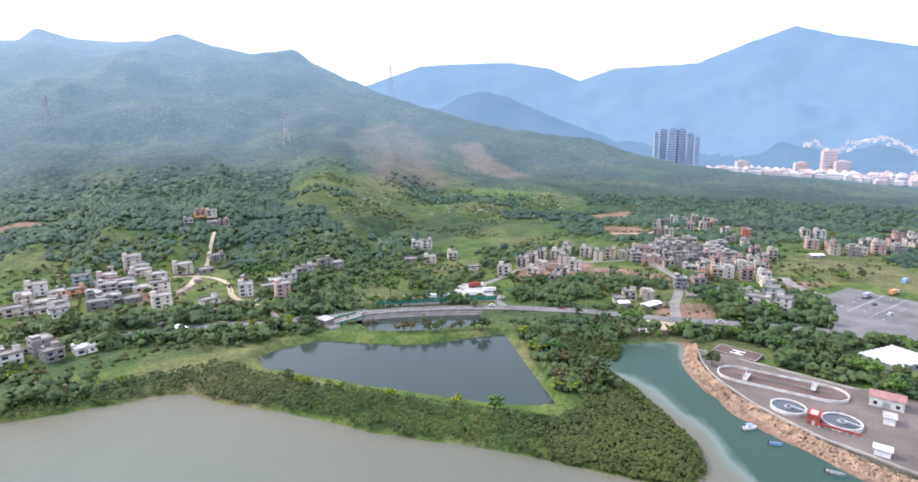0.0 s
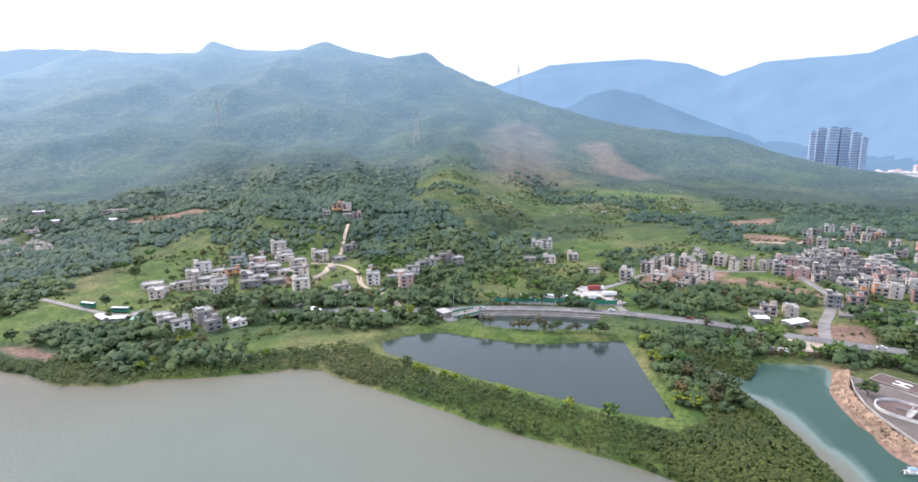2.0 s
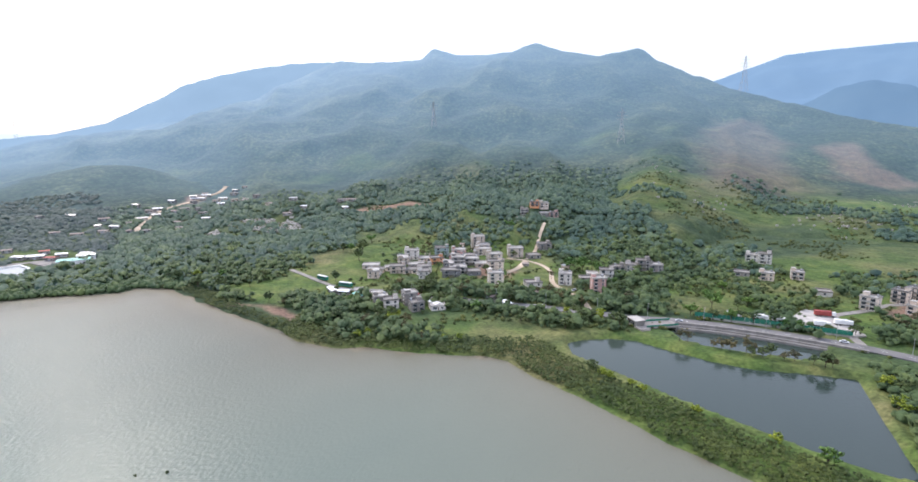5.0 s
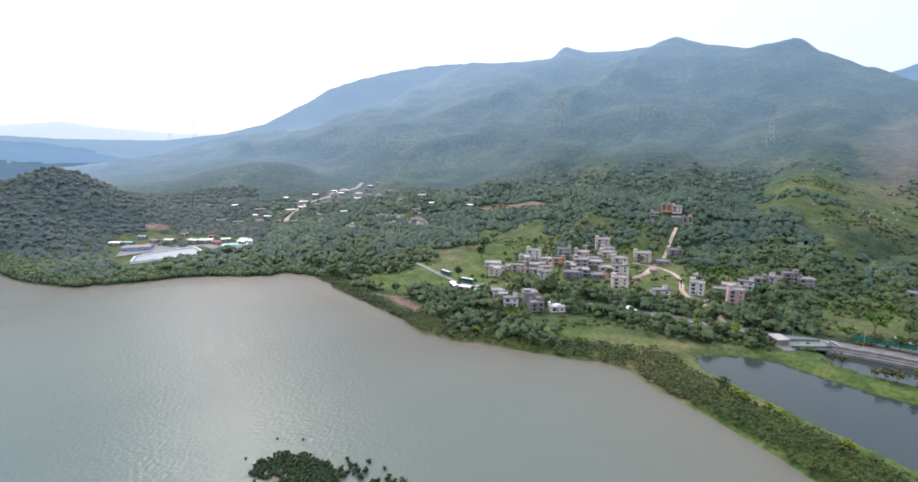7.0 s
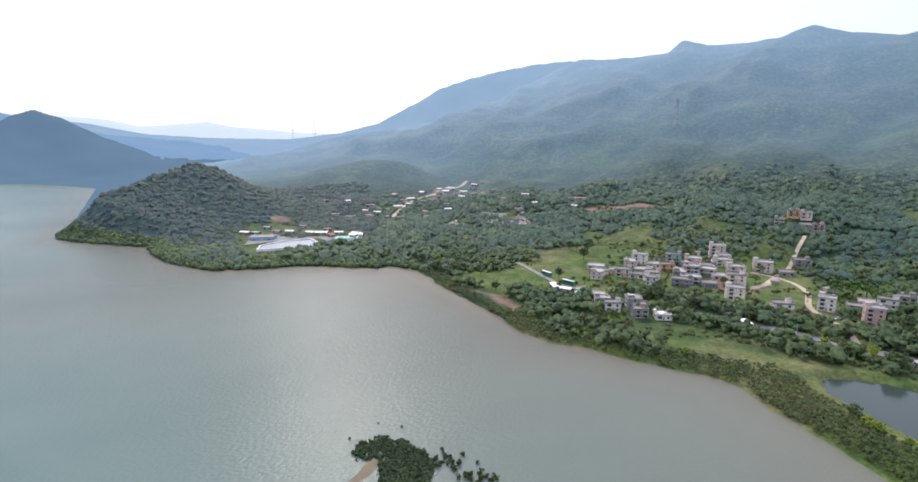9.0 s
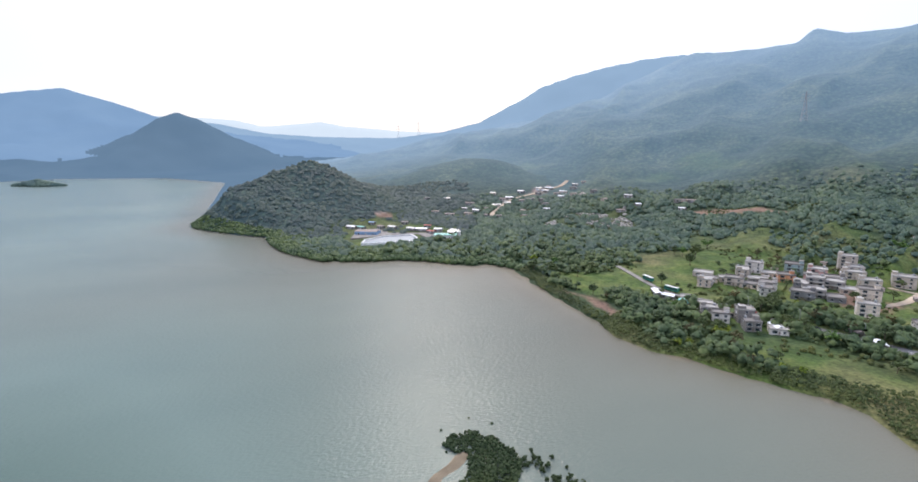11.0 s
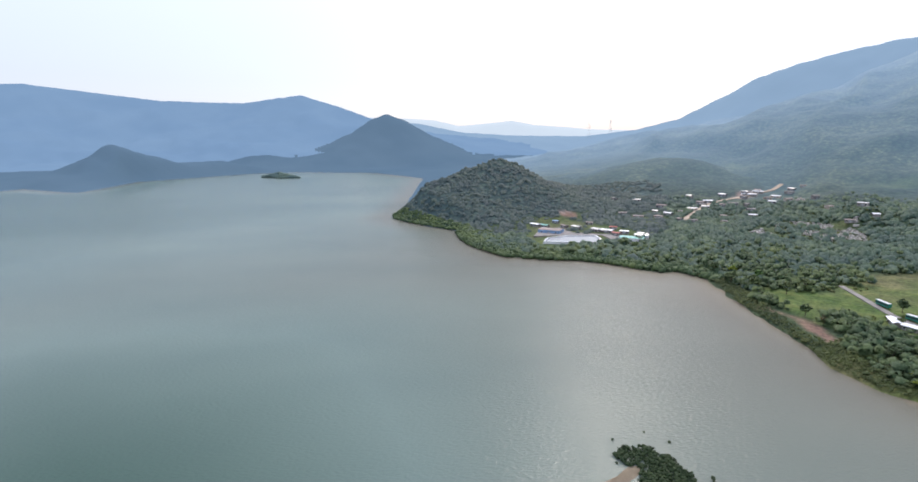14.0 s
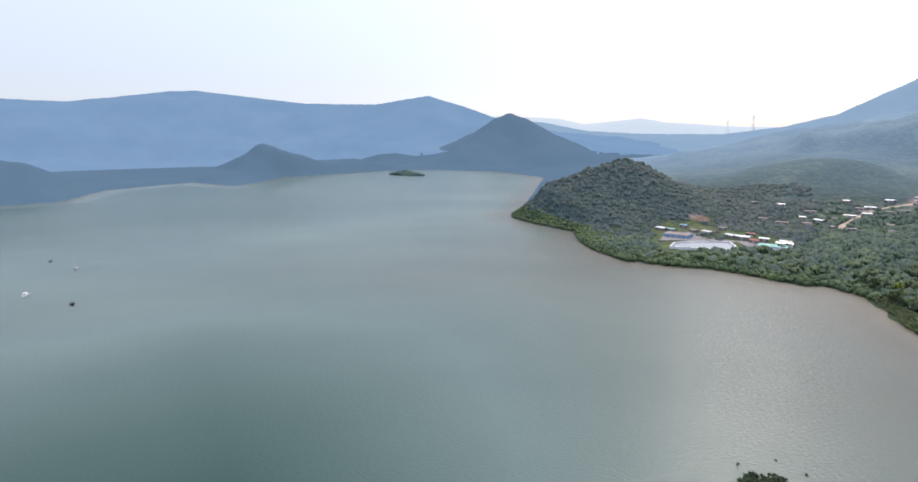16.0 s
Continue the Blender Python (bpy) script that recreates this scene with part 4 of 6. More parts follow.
TREE_USED = set()


def plant(kind, x, y, rng, scale=1.0, where="", sink=0.0):
    protos, label = TREE_KINDS[kind]
    proto = rng.choice(protos)
    s = scale * rng.uniform(0.8, 1.2)
    m = pose(x, y, max(ground_z(x, y), 0.2) - sink, 0, 0, rng.uniform(0, 360))
    if proto in TREE_USED:
        root = copy_thing(proto, m)
        root.scale = (s, s, s * rng.uniform(0.9, 1.15))
    else:
        TREE_USED.add(proto)
        root, proto.matrix_basis = proto, m
    tagged(root, label + (" " + where if where else ""), "tree", "trees of the plain")


def free_spot(x, y, gap=2.5):
    return all((x - ox) ** 2 + (y - oy) ** 2 > (orad + gap) ** 2 for ox, oy, orad in OCCUPIED)


def grove(poly, count, kinds, where, scale=1.0, seed=0):
    rng = random.Random(seed)
    xs, ys = [p[0] for p in poly], [p[1] for p in poly]
    made = tries = 0
    while made < count and tries < count * 30:
        tries += 1
        x, y = rng.uniform(min(xs), max(xs)), rng.uniform(min(ys), max(ys))
        if not inside(np.array([x]), np.array([y]), poly)[0] or inside(np.array([x]), np.array([y]), JUNCTION)[0] or not free_spot(x, y):
            continue
        if ground_z(x, y) < 0.4 or near_line(np.array([x]), np.array([y]), ROAD_LINE)[0][0] < 6:
            continue
        plant(rng.choice(kinds), x, y, rng, scale, where)
        OCCUPIED.append((x, y, 1.0))
        made += 1


ROAD_LINE = [(-262, 268), (-250, 272), (-210, 280), (-165, 294), (-122, 306), (-81, 313), (-62, 321), (-32, 328), (0, 330), (27, 329), (77, 321),
             (109, 308), (128, 303), (168, 292), (205, 276), (231, 258), (262, 235)]
OCCUPIED += [(135, 225, 8), (142, 216, 9), (152, 208, 10), (124, 229, 10), (129, 196, 9), (142, 185, 9), (137, 252, 12), (203, 237, 17), (171, 197, 9),
             (158, 190, 9), (165, 205, 8), (150, 175, 9), (160, 178, 9), (121, 218, 8), (180, 188, 9), (142, 205, 8)]
grove([(29, 292), (36, 292), (66, 222), (58, 214), (42, 212), (40, 225)], 24, ["lime", "brown", "dark", "green", "brown"], "on the pond dike", 0.75, 1)
grove([(46, 280), (60, 276), (76, 262), (92, 278), (108, 284), (112, 296), (70, 313), (48, 306)], 18, ["dark", "dark", "green", "brown"], "above the creek", 0.7, 2)
grove([(150, 234), (196, 215), (232, 258), (205, 262), (170, 279), (122, 288), (114, 262), (122, 266), (140, 272)], 30, ["dark", "dark", "green"], "beside the works", 0.85, 3)
grove([(178, 208), (205, 195), (215, 225), (195, 232)], 8, ["dark", "green", "lime"], "beside the works", 0.9, 31)
grove([(146, 302), (188, 296), (194, 308), (178, 334), (152, 340)], 10, ["dark", "green"], "by the road", 0.9, 4)
grove([(-255, 275), (-165, 298), (-84, 316), (-84, 340), (-150, 332), (-255, 305)], 20, ["dark", "dark", "brown", "brown", "lime"], "along the shore road", 0.85, 5)
grove([(-118, 285), (-80, 296), (-84, 306), (-125, 302)], 10, ["dark", "dark", "lime"], "along the shore road", 0.8, 51)
grove([(-262, 196), (-210, 194), (-160, 216), (-150, 232), (-200, 240), (-262, 222)], 16, ["brown", "dark", "lime", "dark"], "behind the mangroves", 0.75, 6)
grove([(-300, 300), (-300, 370), (-270, 440), (-215, 430), (-190, 340), (-215, 318)], 16, ["dark", "brown", "dark", "green"], "between village houses", 0.65, 71)
grove([(-275, 240), (-285, 262), (-180, 290), (-170, 275), (-215, 240)], 8, ["dark", "green", "dark"], "between shore road houses", 0.75, 72)
grove([(-150, 340), (-145, 400), (-100, 445), (-92, 420), (-115, 340)], 6, ["dark", "green"], "beside the lane", 0.85, 73)
grove([(40, 345), (100, 352), (80, 385), (50, 385)], 8, ["brown", "dark", "brown"], "below the new estate", 0.9, 74)
grove(VILLAGE_MEADOW, 12, ["dark", "dark", "green", "brown"], "in the village meadow", 0.85, 7)
grove([(-95, 345), (28, 350), (20, 400), (-60, 430)], 9, ["brown", "dark", "green", "dark"], "in the scrub field", 0.75, 8)
grove([(-432, 196), (-345, 208), (-280, 215), (-330, 255), (-425, 240)], 10, ["dark", "dark", "lime", "green"], "along the bay shore", 0.9, 9)
grove([(40, 345), (140, 350), (150, 420), (300, 400), (300, 520), (130, 500), (60, 500)], 7, ["dark", "green", "dark"], "between houses", 0.7, 10)
grove([(225, 300), (250, 300), (300, 345), (330, 400), (300, 430), (240, 350)], 6, ["dark", "green"], "by the road junction", 0.8, 11)
grove([(-55, 290), (15, 297), (24, 293), (-10, 288), (-50, 286)], 14, ["brown", "dark", "brown"], "between the ponds", 0.7, 12)
grove([(-60, 331), (26, 345), (26, 349), (-60, 337)], 10, ["dark", "dark", "green"], "beside the green hoarding", 0.8, 13)
_rng = random.Random(77)
for _x, _y, _kind, _s in ((-2, 203, "lime", 0.8), (13, 199, "green", 0.9), (-79, 228, "dark", 0.8), (-73, 225, "lime", 0.9), (-69, 224, "lime", 0.8), (-58, 221, "lime", 0.8), (-53, 219, "lime", 0.7), (-30, 212, "lime", 0.6),
                          (-160, 395, "green", 1.7), (-152, 402, "green", 1.5), (-146, 408, "dark", 1.5), (-165, 402, "dark", 1.4), (-105, 352, "dark", 1.2),
                          (-48, 355, "green", 1.1), (12, 291, "dark", 0.9), (-285, 215, "brown", 0.9), (-272, 222, "dark", 0.8), (-205, 228, "lime", 1.1),
                          (-138, 268, "dark", 1.1), (-112, 274, "dark", 1.0), (-220, 290, "dark", 1.1), (41, 216, "lime", 1.0), (118, 238, "dark", 0.9),
                          (-212, 205, "lime", 0.8), (-190, 215, "lime", 0.8), (-330, 330, "dark", 1.3), (-345, 350, "dark", 1.3)):
    plant(_kind, _x, _y, _rng, _s)


for _k in range(16):                                     # shrubs along the head of the creek
    _s = _k / 15
    plant(_rng.choice(["dark", "green", "dark", "brown"]), 74 + 50 * _s + _rng.uniform(-1.5, 1.5), 273.5 + 9 * _s + _rng.uniform(-1.5, 2.5) + 3 * (_s < 0.4), _rng, 0.5, "by the creek")


# ---- masses of plants that nobody could count
def spread(rng, n, a0, a1, r0, r1):
    a, r = np.radians(rng.uniform(a0, a1, n)), np.sqrt(rng.uniform(r0 * r0, r1 * r1, n))
    return -np.sin(a) * r, np.cos(a) * r


def clear_of_houses(x, y, gap):
    ok = np.ones(len(x), bool)
    for ox, oy, orad in OCCUPIED:
        if orad > 2:
            ok &= (x - ox) ** 2 + (y - oy) ** 2 > (orad + gap) ** 2
    return ok


def thicket(name, x, y, radii, lift, mat, label, category, seed, layers=1, flat=0.8, leafy=0.0, twig=0.45, dome=0.0, knobs=0):
    rng = np.random.RandomState(seed)
    z = np.maximum(height(x, y), 0)
    cs, rs = [], []
    for k in range(layers):
        off = rng.normal(size=(len(x), 3)) * np.column_stack([radii * 0.8, radii * 0.8, radii * 0.45]) * (1 if layers > 1 else 0)
        cs.append(np.column_stack([x, y, z + lift]) + off)
        rs.append(radii * rng.uniform(0.6, 1.1, len(x)))
    cs, rs = np.vstack(cs), np.concatenate(rs)
    v, f = lumps(rng, cs, rs * (0.85 if leafy else 1.0), flat, 0.22 if dome else 0.45, ICO_F if layers > 1 else ICO_TOP)
    soft = None
    if dome:                                             # normals bent upward: softer shading of fine leaves, standing in for haze farther off
        if knobs:
            d = rng.normal(size=(len(cs) * knobs, 3))
            d[:, 2] = np.abs(d[:, 2]) * 0.8
            d /= np.linalg.norm(d, axis=1)[:, None]
            kr = np.repeat(rs, knobs)
            kc = np.repeat(cs, knobs, 0) + d * kr[:, None] * (0.8, 0.8, 0.8 * flat)
            v2, f2 = knob_shells(rng, kc, kr * rng.uniform(0.28, 0.5, len(kr)), flat)
            mid = np.vstack([np.repeat(cs, 12, 0), np.repeat(cs, 6 * knobs, 0)])
            v, f = np.vstack([v, v2]), np.vstack([f, f2 + len(v)])
        else:
            mid = np.repeat(cs, 12, 0)
        soft = v - mid
        soft /= np.linalg.norm(soft, axis=1)[:, None] + 1e-9
        soft = soft * (1 - dome) + (0, 0, dome)
        soft /= np.linalg.norm(soft, axis=1)[:, None] + 1e-9
    if leafy:
        v2, f2 = leafy_shell(rng, cs, rs, flat, leafy, twig)
        v, f = np.vstack([v, v2]), np.vstack([f, f2 + len(v)])
        if soft is not None:
            up = rng.normal(size=(len(v2), 3)) * 0.35 + (0, 0, 1)
            soft = np.vstack([soft, up / np.linalg.norm(up, axis=1)[:, None]])
    ob = new(name, mesh_from(name, v, f, mat, True, soft))
    return tagged(ob, label, category, kind="stuff")


def in_ponds(x, y, gap):
    return (shore(x, y, POND) > -gap) | (shore(x, y, BACK_POND) > -gap)


rng = np.random.RandomState(3)
# mangrove belt along the bay
mx, my = spread(rng, 170000, -30, 66, 150, 480)
sd = shore(mx, my, COAST)
belt = np.where(mx > -125, 24.0, np.where(mx > -260, 17.0, 9.0)) + (fbm(mx, my, 30, 3, 61) - 0.5) * 14
pd = -shore(mx, my, POND)
keep = (sd > -1.5) & (sd < belt) & (pd > 7 + 5 * fbm(mx, my, 12, 2, 8)) & ~((mx > 84) & (my < 300)) & clear_of_houses(mx, my, 0)
keep &= (mx < 32) | (sd < 7)
mx, my, sd = mx[keep], my[keep], sd[keep]
tall = 1.1 + 1.4 * fbm(mx, my, 16, 2, 14) * np.clip((sd + 3) / 8, 0.5, 1)
tall = tall + rng.normal(0, 0.28, len(mx))
thicket("mangrove_thicket", mx, my, 0.3 + 0.95 * rng.uniform(0, 1, len(mx)) ** 2.5, tall, MANGROVE, "dense dark green mangrove belt along the bay shore", "mangroves", 4, 1, 0.8, 1, 0.4, 0.62, 3)
# scrub on the spit at the creek mouth
mx, my = spread(rng, 13500, -32, -8, 155, 290)
sd = shore(mx, my, COAST)
keep = (sd > -2) & (-shore(mx, my, POND) > 12) & (mx < 84) & (fbm(mx, my, 18, 3, 19) > 0.3) & ((mx > 30) | (sd > 18))
mx, my = mx[keep], my[keep]
thicket("spit_scrub", mx, my, rng.uniform(0.5, 1.1, len(mx)), 0.3 + 1.5 * fbm(mx, my, 14, 2, 15), SCRUB, "olive green scrub on the spit by the creek", "scrub", 5, 1, 0.7, 0, 0.55, 0.4, 3)
# mangroves at the foot of the knoll
mx, my = spread(rng, 30000, 62, 96, 440, 830)
sd = shore(mx, my, COAST)
keep = (sd > -3) & (sd < 16) | (sd > -2) & (sd < 36) & (mx < -470) & (mx > -620) & ~inside(mx, my, CAPE_VILLAGE)
mx, my = mx[keep], my[keep]
thicket("cape_mangroves", mx, my, rng.uniform(1.5, 3.0, len(mx)), np.full(len(mx), 1.6), WOODLAND, "dark mangrove fringe below the wooded knoll", "mangroves", 6)

# woodland on the plain and lower slopes
mx, my = np.hstack([spread(rng, 84000, -46, 102, 330, 980), spread(rng, 9000, -46, 62, 190, 400)])
rr = np.hypot(mx, my)
az = bearing(mx, my) + 16 * (fbm(mx, my, 120, 3, 97) - 0.5)
sd = shore(mx, my, COAST)
clump = fbm(mx, my, 75, 4, 51)
dens = np.where(az > 12, 1.0, np.where(az < -14, 0.75, 0.5))
dens = np.where((az <= 12) & (az > -14) & (rr < 900), 0.42, dens)
dens = np.where(rr < 335, 0.0, dens)
for poly, share in ((VILLAGE_MEADOW, 0.27), (MIDDLE_FIELD, 0.33), (CAPE_VILLAGE, 0.04), (GRAVE_FIELD, 0.06), (TERRACES, 0.2)):
    dens = np.where(shore(mx, my, poly) + (clump - 0.5) * 60 > 0, share, dens)
for poly in (SHORE_MEADOW, WEST_MEADOW):
    dens = np.where(shore(mx, my, poly) + (clump - 0.5) * 24 > 0, 0.05, dens)
FRONT_FIELD = [(36, 338), (150, 345), (160, 420), (112, 438), (95, 400), (40, 385)]
dens = np.where(shore(mx, my, FRONT_FIELD) > 0, 0.1, dens)
for poly in WOODED:
    dens = np.where(shore(mx, my, poly) + (clump - 0.5) * 16 > 0, 1.0, dens)
for poly in SOIL_PATCHES:
    dens = np.where(shore(mx, my, poly) > -6, 0, dens)
OCCUPIED += [(x, y, 9) for x, y in VALLEY_SHEDS]
keep = (sd > 12 - 8 * (rr < 335)) & ~inside(mx, my, JUNCTION) & (dens > 0) & ~in_ponds(mx, my, 5) & (clump + rng.uniform(-0.06, 0.06, len(mx)) > 0.72 - 0.55 * dens) & clear_of_houses(mx, my, 1.8) & (near_line(mx, my, ROAD_LINE)[0] > 7)
keep &= (rng.uniform(0, 1, len(mx)) < 0.35 + 0.65 * dens) & ((az > 68) | (rr + rng.uniform(-90, 90, len(mx)) < 800))
for lane in LANES:
    keep &= near_line(mx, my, lane)[0] > 5
mx, my, rr, az = mx[keep], my[keep], rr[keep], az[keep]
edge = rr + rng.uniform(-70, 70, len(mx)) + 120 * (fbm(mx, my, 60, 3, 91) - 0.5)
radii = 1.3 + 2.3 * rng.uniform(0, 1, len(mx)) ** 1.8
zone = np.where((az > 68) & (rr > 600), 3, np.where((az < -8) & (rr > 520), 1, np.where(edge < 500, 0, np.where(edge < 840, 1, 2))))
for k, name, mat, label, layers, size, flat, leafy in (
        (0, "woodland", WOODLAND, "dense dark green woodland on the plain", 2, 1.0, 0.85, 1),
        (1, "valley_woodland", MID_WOOD_HAZE, "dull green woodland in the valley, haze painted in its leaves", 1, 1.25, 0.95, 0),
        (2, "slope_woodland", HILL_WOOD_HAZE, "green woodland on the lower slopes with painted haze", 1, 1.45, 0.85, 0),
        (3, "knoll_woodland", KNOLL_WOOD_HAZE, "dark woodland on the knoll, haze painted into its blue-green leaves", 1, 1.35, 0.9, 0)):
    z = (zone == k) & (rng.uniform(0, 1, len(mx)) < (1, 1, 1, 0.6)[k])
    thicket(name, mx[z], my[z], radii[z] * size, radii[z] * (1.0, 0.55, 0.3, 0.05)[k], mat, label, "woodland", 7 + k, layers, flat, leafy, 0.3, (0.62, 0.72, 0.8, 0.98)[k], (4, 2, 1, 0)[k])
# thin low scrub in the fields
mx, my = spread(rng, 19000, -40, 62, 300, 820)
clump = fbm(mx, my, 40, 4, 57)
keep = (shore(mx, my, COAST) > 14) & (clump > 0.52) & clear_of_houses(mx, my, 2) & ~in_ponds(mx, my, 4) & (near_line(mx, my, ROAD_LINE)[0] > 6)
for lane in LANES:
    keep &= near_line(mx, my, lane)[0] > 4
keep &= ~inside(mx, my, WORKS_YARD) & ~inside(mx, my, JUNCTION)
mx, my = mx[keep], my[keep]
thicket("field_scrub", mx, my, rng.uniform(0.7, 1.9, len(mx)), np.full(len(mx), 0.7), SCRUB, "low olive scrub scattered over the fields", "scrub", 9, 1, 0.7, 0, 0.65, 0.4, 2)
# mangrove islet in the bay, with lone bushes standing in the shallows
mx, my = rng.uniform(-180, -95, 9500), rng.uniform(40, 100, 9500)
ISLET = [(-164, 55), (-168, 58), (-167, 65), (-160, 71), (-152, 74), (-144, 75), (-137, 72), (-120, 66), (-95, 50), (-95, 40), (-130, 40), (-141, 48), (-146, 55), (-152, 58), (-158, 55)]
inner = shore(mx, my, ISLET) + (fbm(mx, my, 9, 2, 66) - 0.5) * 8
keep = (inner > 0) & (near_line(mx, my, [(-155, 58), (-150, 52), (-147, 46), (-141, 41)])[0] > 2.0)
mx, my, inner = mx[keep], my[keep], inner[keep]
cs, rs = np.column_stack([mx, my, np.full(len(mx), 0.2) + 1.0 * fbm(mx, my, 8, 2, 5)]), 0.35 + 0.75 * rng.uniform(0, 1, len(mx)) ** 2
v, f = lumps(rng, cs, rs * 0.8, 0.75, 0.45)
v2, f2 = leafy_shell(rng, cs, rs, 0.75, 8, 0.5)
v, f = np.vstack([v, v2]), np.vstack([f, f2 + len(v)])
tagged(new("mangrove_islet", mesh_from("mangrove_islet", v, f, ISLET_LEAF_SHADED, True)), "dark mangroves crowded on a low islet in the bay", "mangroves", kind="stuff")
bush_meshes = []
for seed in range(4):
    rs = np.random.RandomState(90 + seed)
    cs, rad = np.column_stack([rs.normal(0, 0.45, 9), rs.normal(0, 0.45, 9), rs.uniform(0.5, 2.0, 9)]), rs.uniform(0.4, 0.75, 9)
    v, f = lumps(rs, cs, rad * 0.8, 0.8, 0.4)
    v2, f2 = leafy_shell(rs, cs, rad, 0.8, 10, 0.45)
    v, f = np.vstack([v, v2]), np.vstack([f, f2 + len(v)])
    bush_meshes.append(mesh_from("mangrove_bush", v, f, ISLET_LEAF_SHADED, True))
_rng = random.Random(8)
for k in range(52):
    if k < 8:
        x, y = ((-178, 69.5), (-170.7, 76.2), (-173.2, 55.9), (-164.5, 54), (-158.8, 53), (-148, 81.5), (-142, 86.4), (-134.8, 88))[k]
    else:
        s = _rng.random()
        x, y = -149 + 27 * s + _rng.uniform(-3, 3), 75 + 11 * s + _rng.uniform(-4, 4)
    ob = new("mangrove_bush", _rng.choice(bush_meshes))
    s = _rng.uniform(0.5, 0.85) if k > 4 else 0.45
    ob.matrix_basis = pose(x, y, -0.15, 0, 0, _rng.uniform(0, 360)) @ Matrix.Diagonal((s, s, s, 1))
    tagged(ob, "lone dark mangrove bush standing in shallow water", "mangrove", "mangrove bushes")

# sand bar of the islet
sx, sy = np.meshgrid(np.linspace(-176, -120, 90), np.linspace(36, 76, 64))
sand_top = 0.42 * np.exp(-(near_line(sx, sy, [(-155, 58), (-150, 52), (-147, 46), (-141, 41)])[0] / 3.2) ** 2) - 0.26 + (fbm(sx, sy, 7, 3, 2) - 0.5) * 0.16
k = (np.arange(63)[:, None] * 90 + np.arange(89)[None]).ravel()
tagged(new("sand_bar", mesh_from("sand_bar", np.column_stack([sx.ravel(), sy.ravel(), sand_top.ravel()]), np.column_stack([k, k + 1, k + 91, k + 90]), WET_SAND, True)),
       "low tan sand bar beside the mangrove islet", "sand bar", kind="structure")

# ---------------------------------------------------------------- roads and yards
def strip(name, line, width, mat, lift, label, category, level=None):
    """A road or path draped over the land, with a thickness and a kerb-high edge."""
    pts = []
    for (ax, ay), (bx, by) in zip(line, line[1:]):
        n = max(1, int(math.hypot(bx - ax, by - ay) / 5))
        pts += [(ax + (bx - ax) * k / n, ay + (by - ay) * k / n) for k in range(n)]
    pts.append(line[-1])
    p = np.array(pts, float)
    for _ in range(3):
        p[1:-1] = (p[:-2] + 2 * p[1:-1] + p[2:]) / 4
    d = np.gradient(p, axis=0)
    side = np.column_stack([-d[:, 1], d[:, 0]]) / np.linalg.norm(d, axis=1)[:, None] * width / 2
    a, b = p + side, p - side
    z = np.maximum.reduce([height(q[:, 0], q[:, 1]) for q in (a, b, p)]) + lift
    if level:
        z = np.maximum(z, level)
    for _ in range(4):
        z[1:-1] = np.maximum((z[:-2] + 2 * z[1:-1] + z[2:]) / 4, z[1:-1] * 0 + (z[:-2] + z[2:]) / 2 * 0.5 + z[1:-1] * 0.5)
    n = len(p)
    v = np.vstack([np.column_stack([a, z]), np.column_stack([b, z]), np.column_stack([a, z - 1.2]), np.column_stack([b, z - 1.2])])
    k = np.arange(n - 1)
    f = np.vstack([np.column_stack([k, k + n, k + n + 1, k + 1])[:, ::-1], np.column_stack([k, k + 1, k + 1 + 2 * n, k + 2 * n])[:, ::-1],
                   np.column_stack([k + n, k + 3 * n, k + 1 + 3 * n, k + n + 1])[:, ::-1]])
    f = f[:, ::-1]
    ob = new(name, mesh_from(name, v, f, mat))
    tagged(ob, label, category, kind="structure")
    return p, z


def slab(name, outline, z, thick, mat, label="", category="", parent=None, kind=""):
    """A flat prism over an outline."""
    bm = bmesh.new()
    f = bm.faces.new([bm.verts.new((x, y, z)) for x, y in outline])
    f.normal_update()
    if f.normal.z < 0:
        f.normal_flip()
    r = bmesh.ops.extrude_face_region(bm, geom=[f])
    down = [g for g in r["geom"] if isinstance(g, bmesh.types.BMVert)]
    for v in down:
        v.co.z -= thick
    bmesh.ops.recalc_face_normals(bm, faces=bm.faces)
    ob = part(name, bm, mat, parent)
    return tagged(ob, label, category, kind=kind)


def ring_wall(name, outline, z0, z1, thick, mat, parent, label=""):
    """An upright wall along a closed outline."""
    n = len(outline)
    cx, cy = sum(p[0] for p in outline) / n, sum(p[1] for p in outline) / n
    bm = bmesh.new()
    rows = []
    for x, y in outline:
        l = math.hypot(x - cx, y - cy)
        ix, iy = x - (x - cx) / l * thick, y - (y - cy) / l * thick
        rows.append([bm.verts.new(c) for c in ((x, y, z0), (x, y, z1), (ix, iy, z1), (ix, iy, z0))])
    for k in range(n):
        a, b = rows[k - 1], rows[k]
        for i in range(4):
            bm.faces.new((a[i], a[(i + 1) % 4], b[(i + 1) % 4], b[i]))
    bmesh.ops.recalc_face_normals(bm, faces=bm.faces)
    return part(name, bm, mat, parent, label)


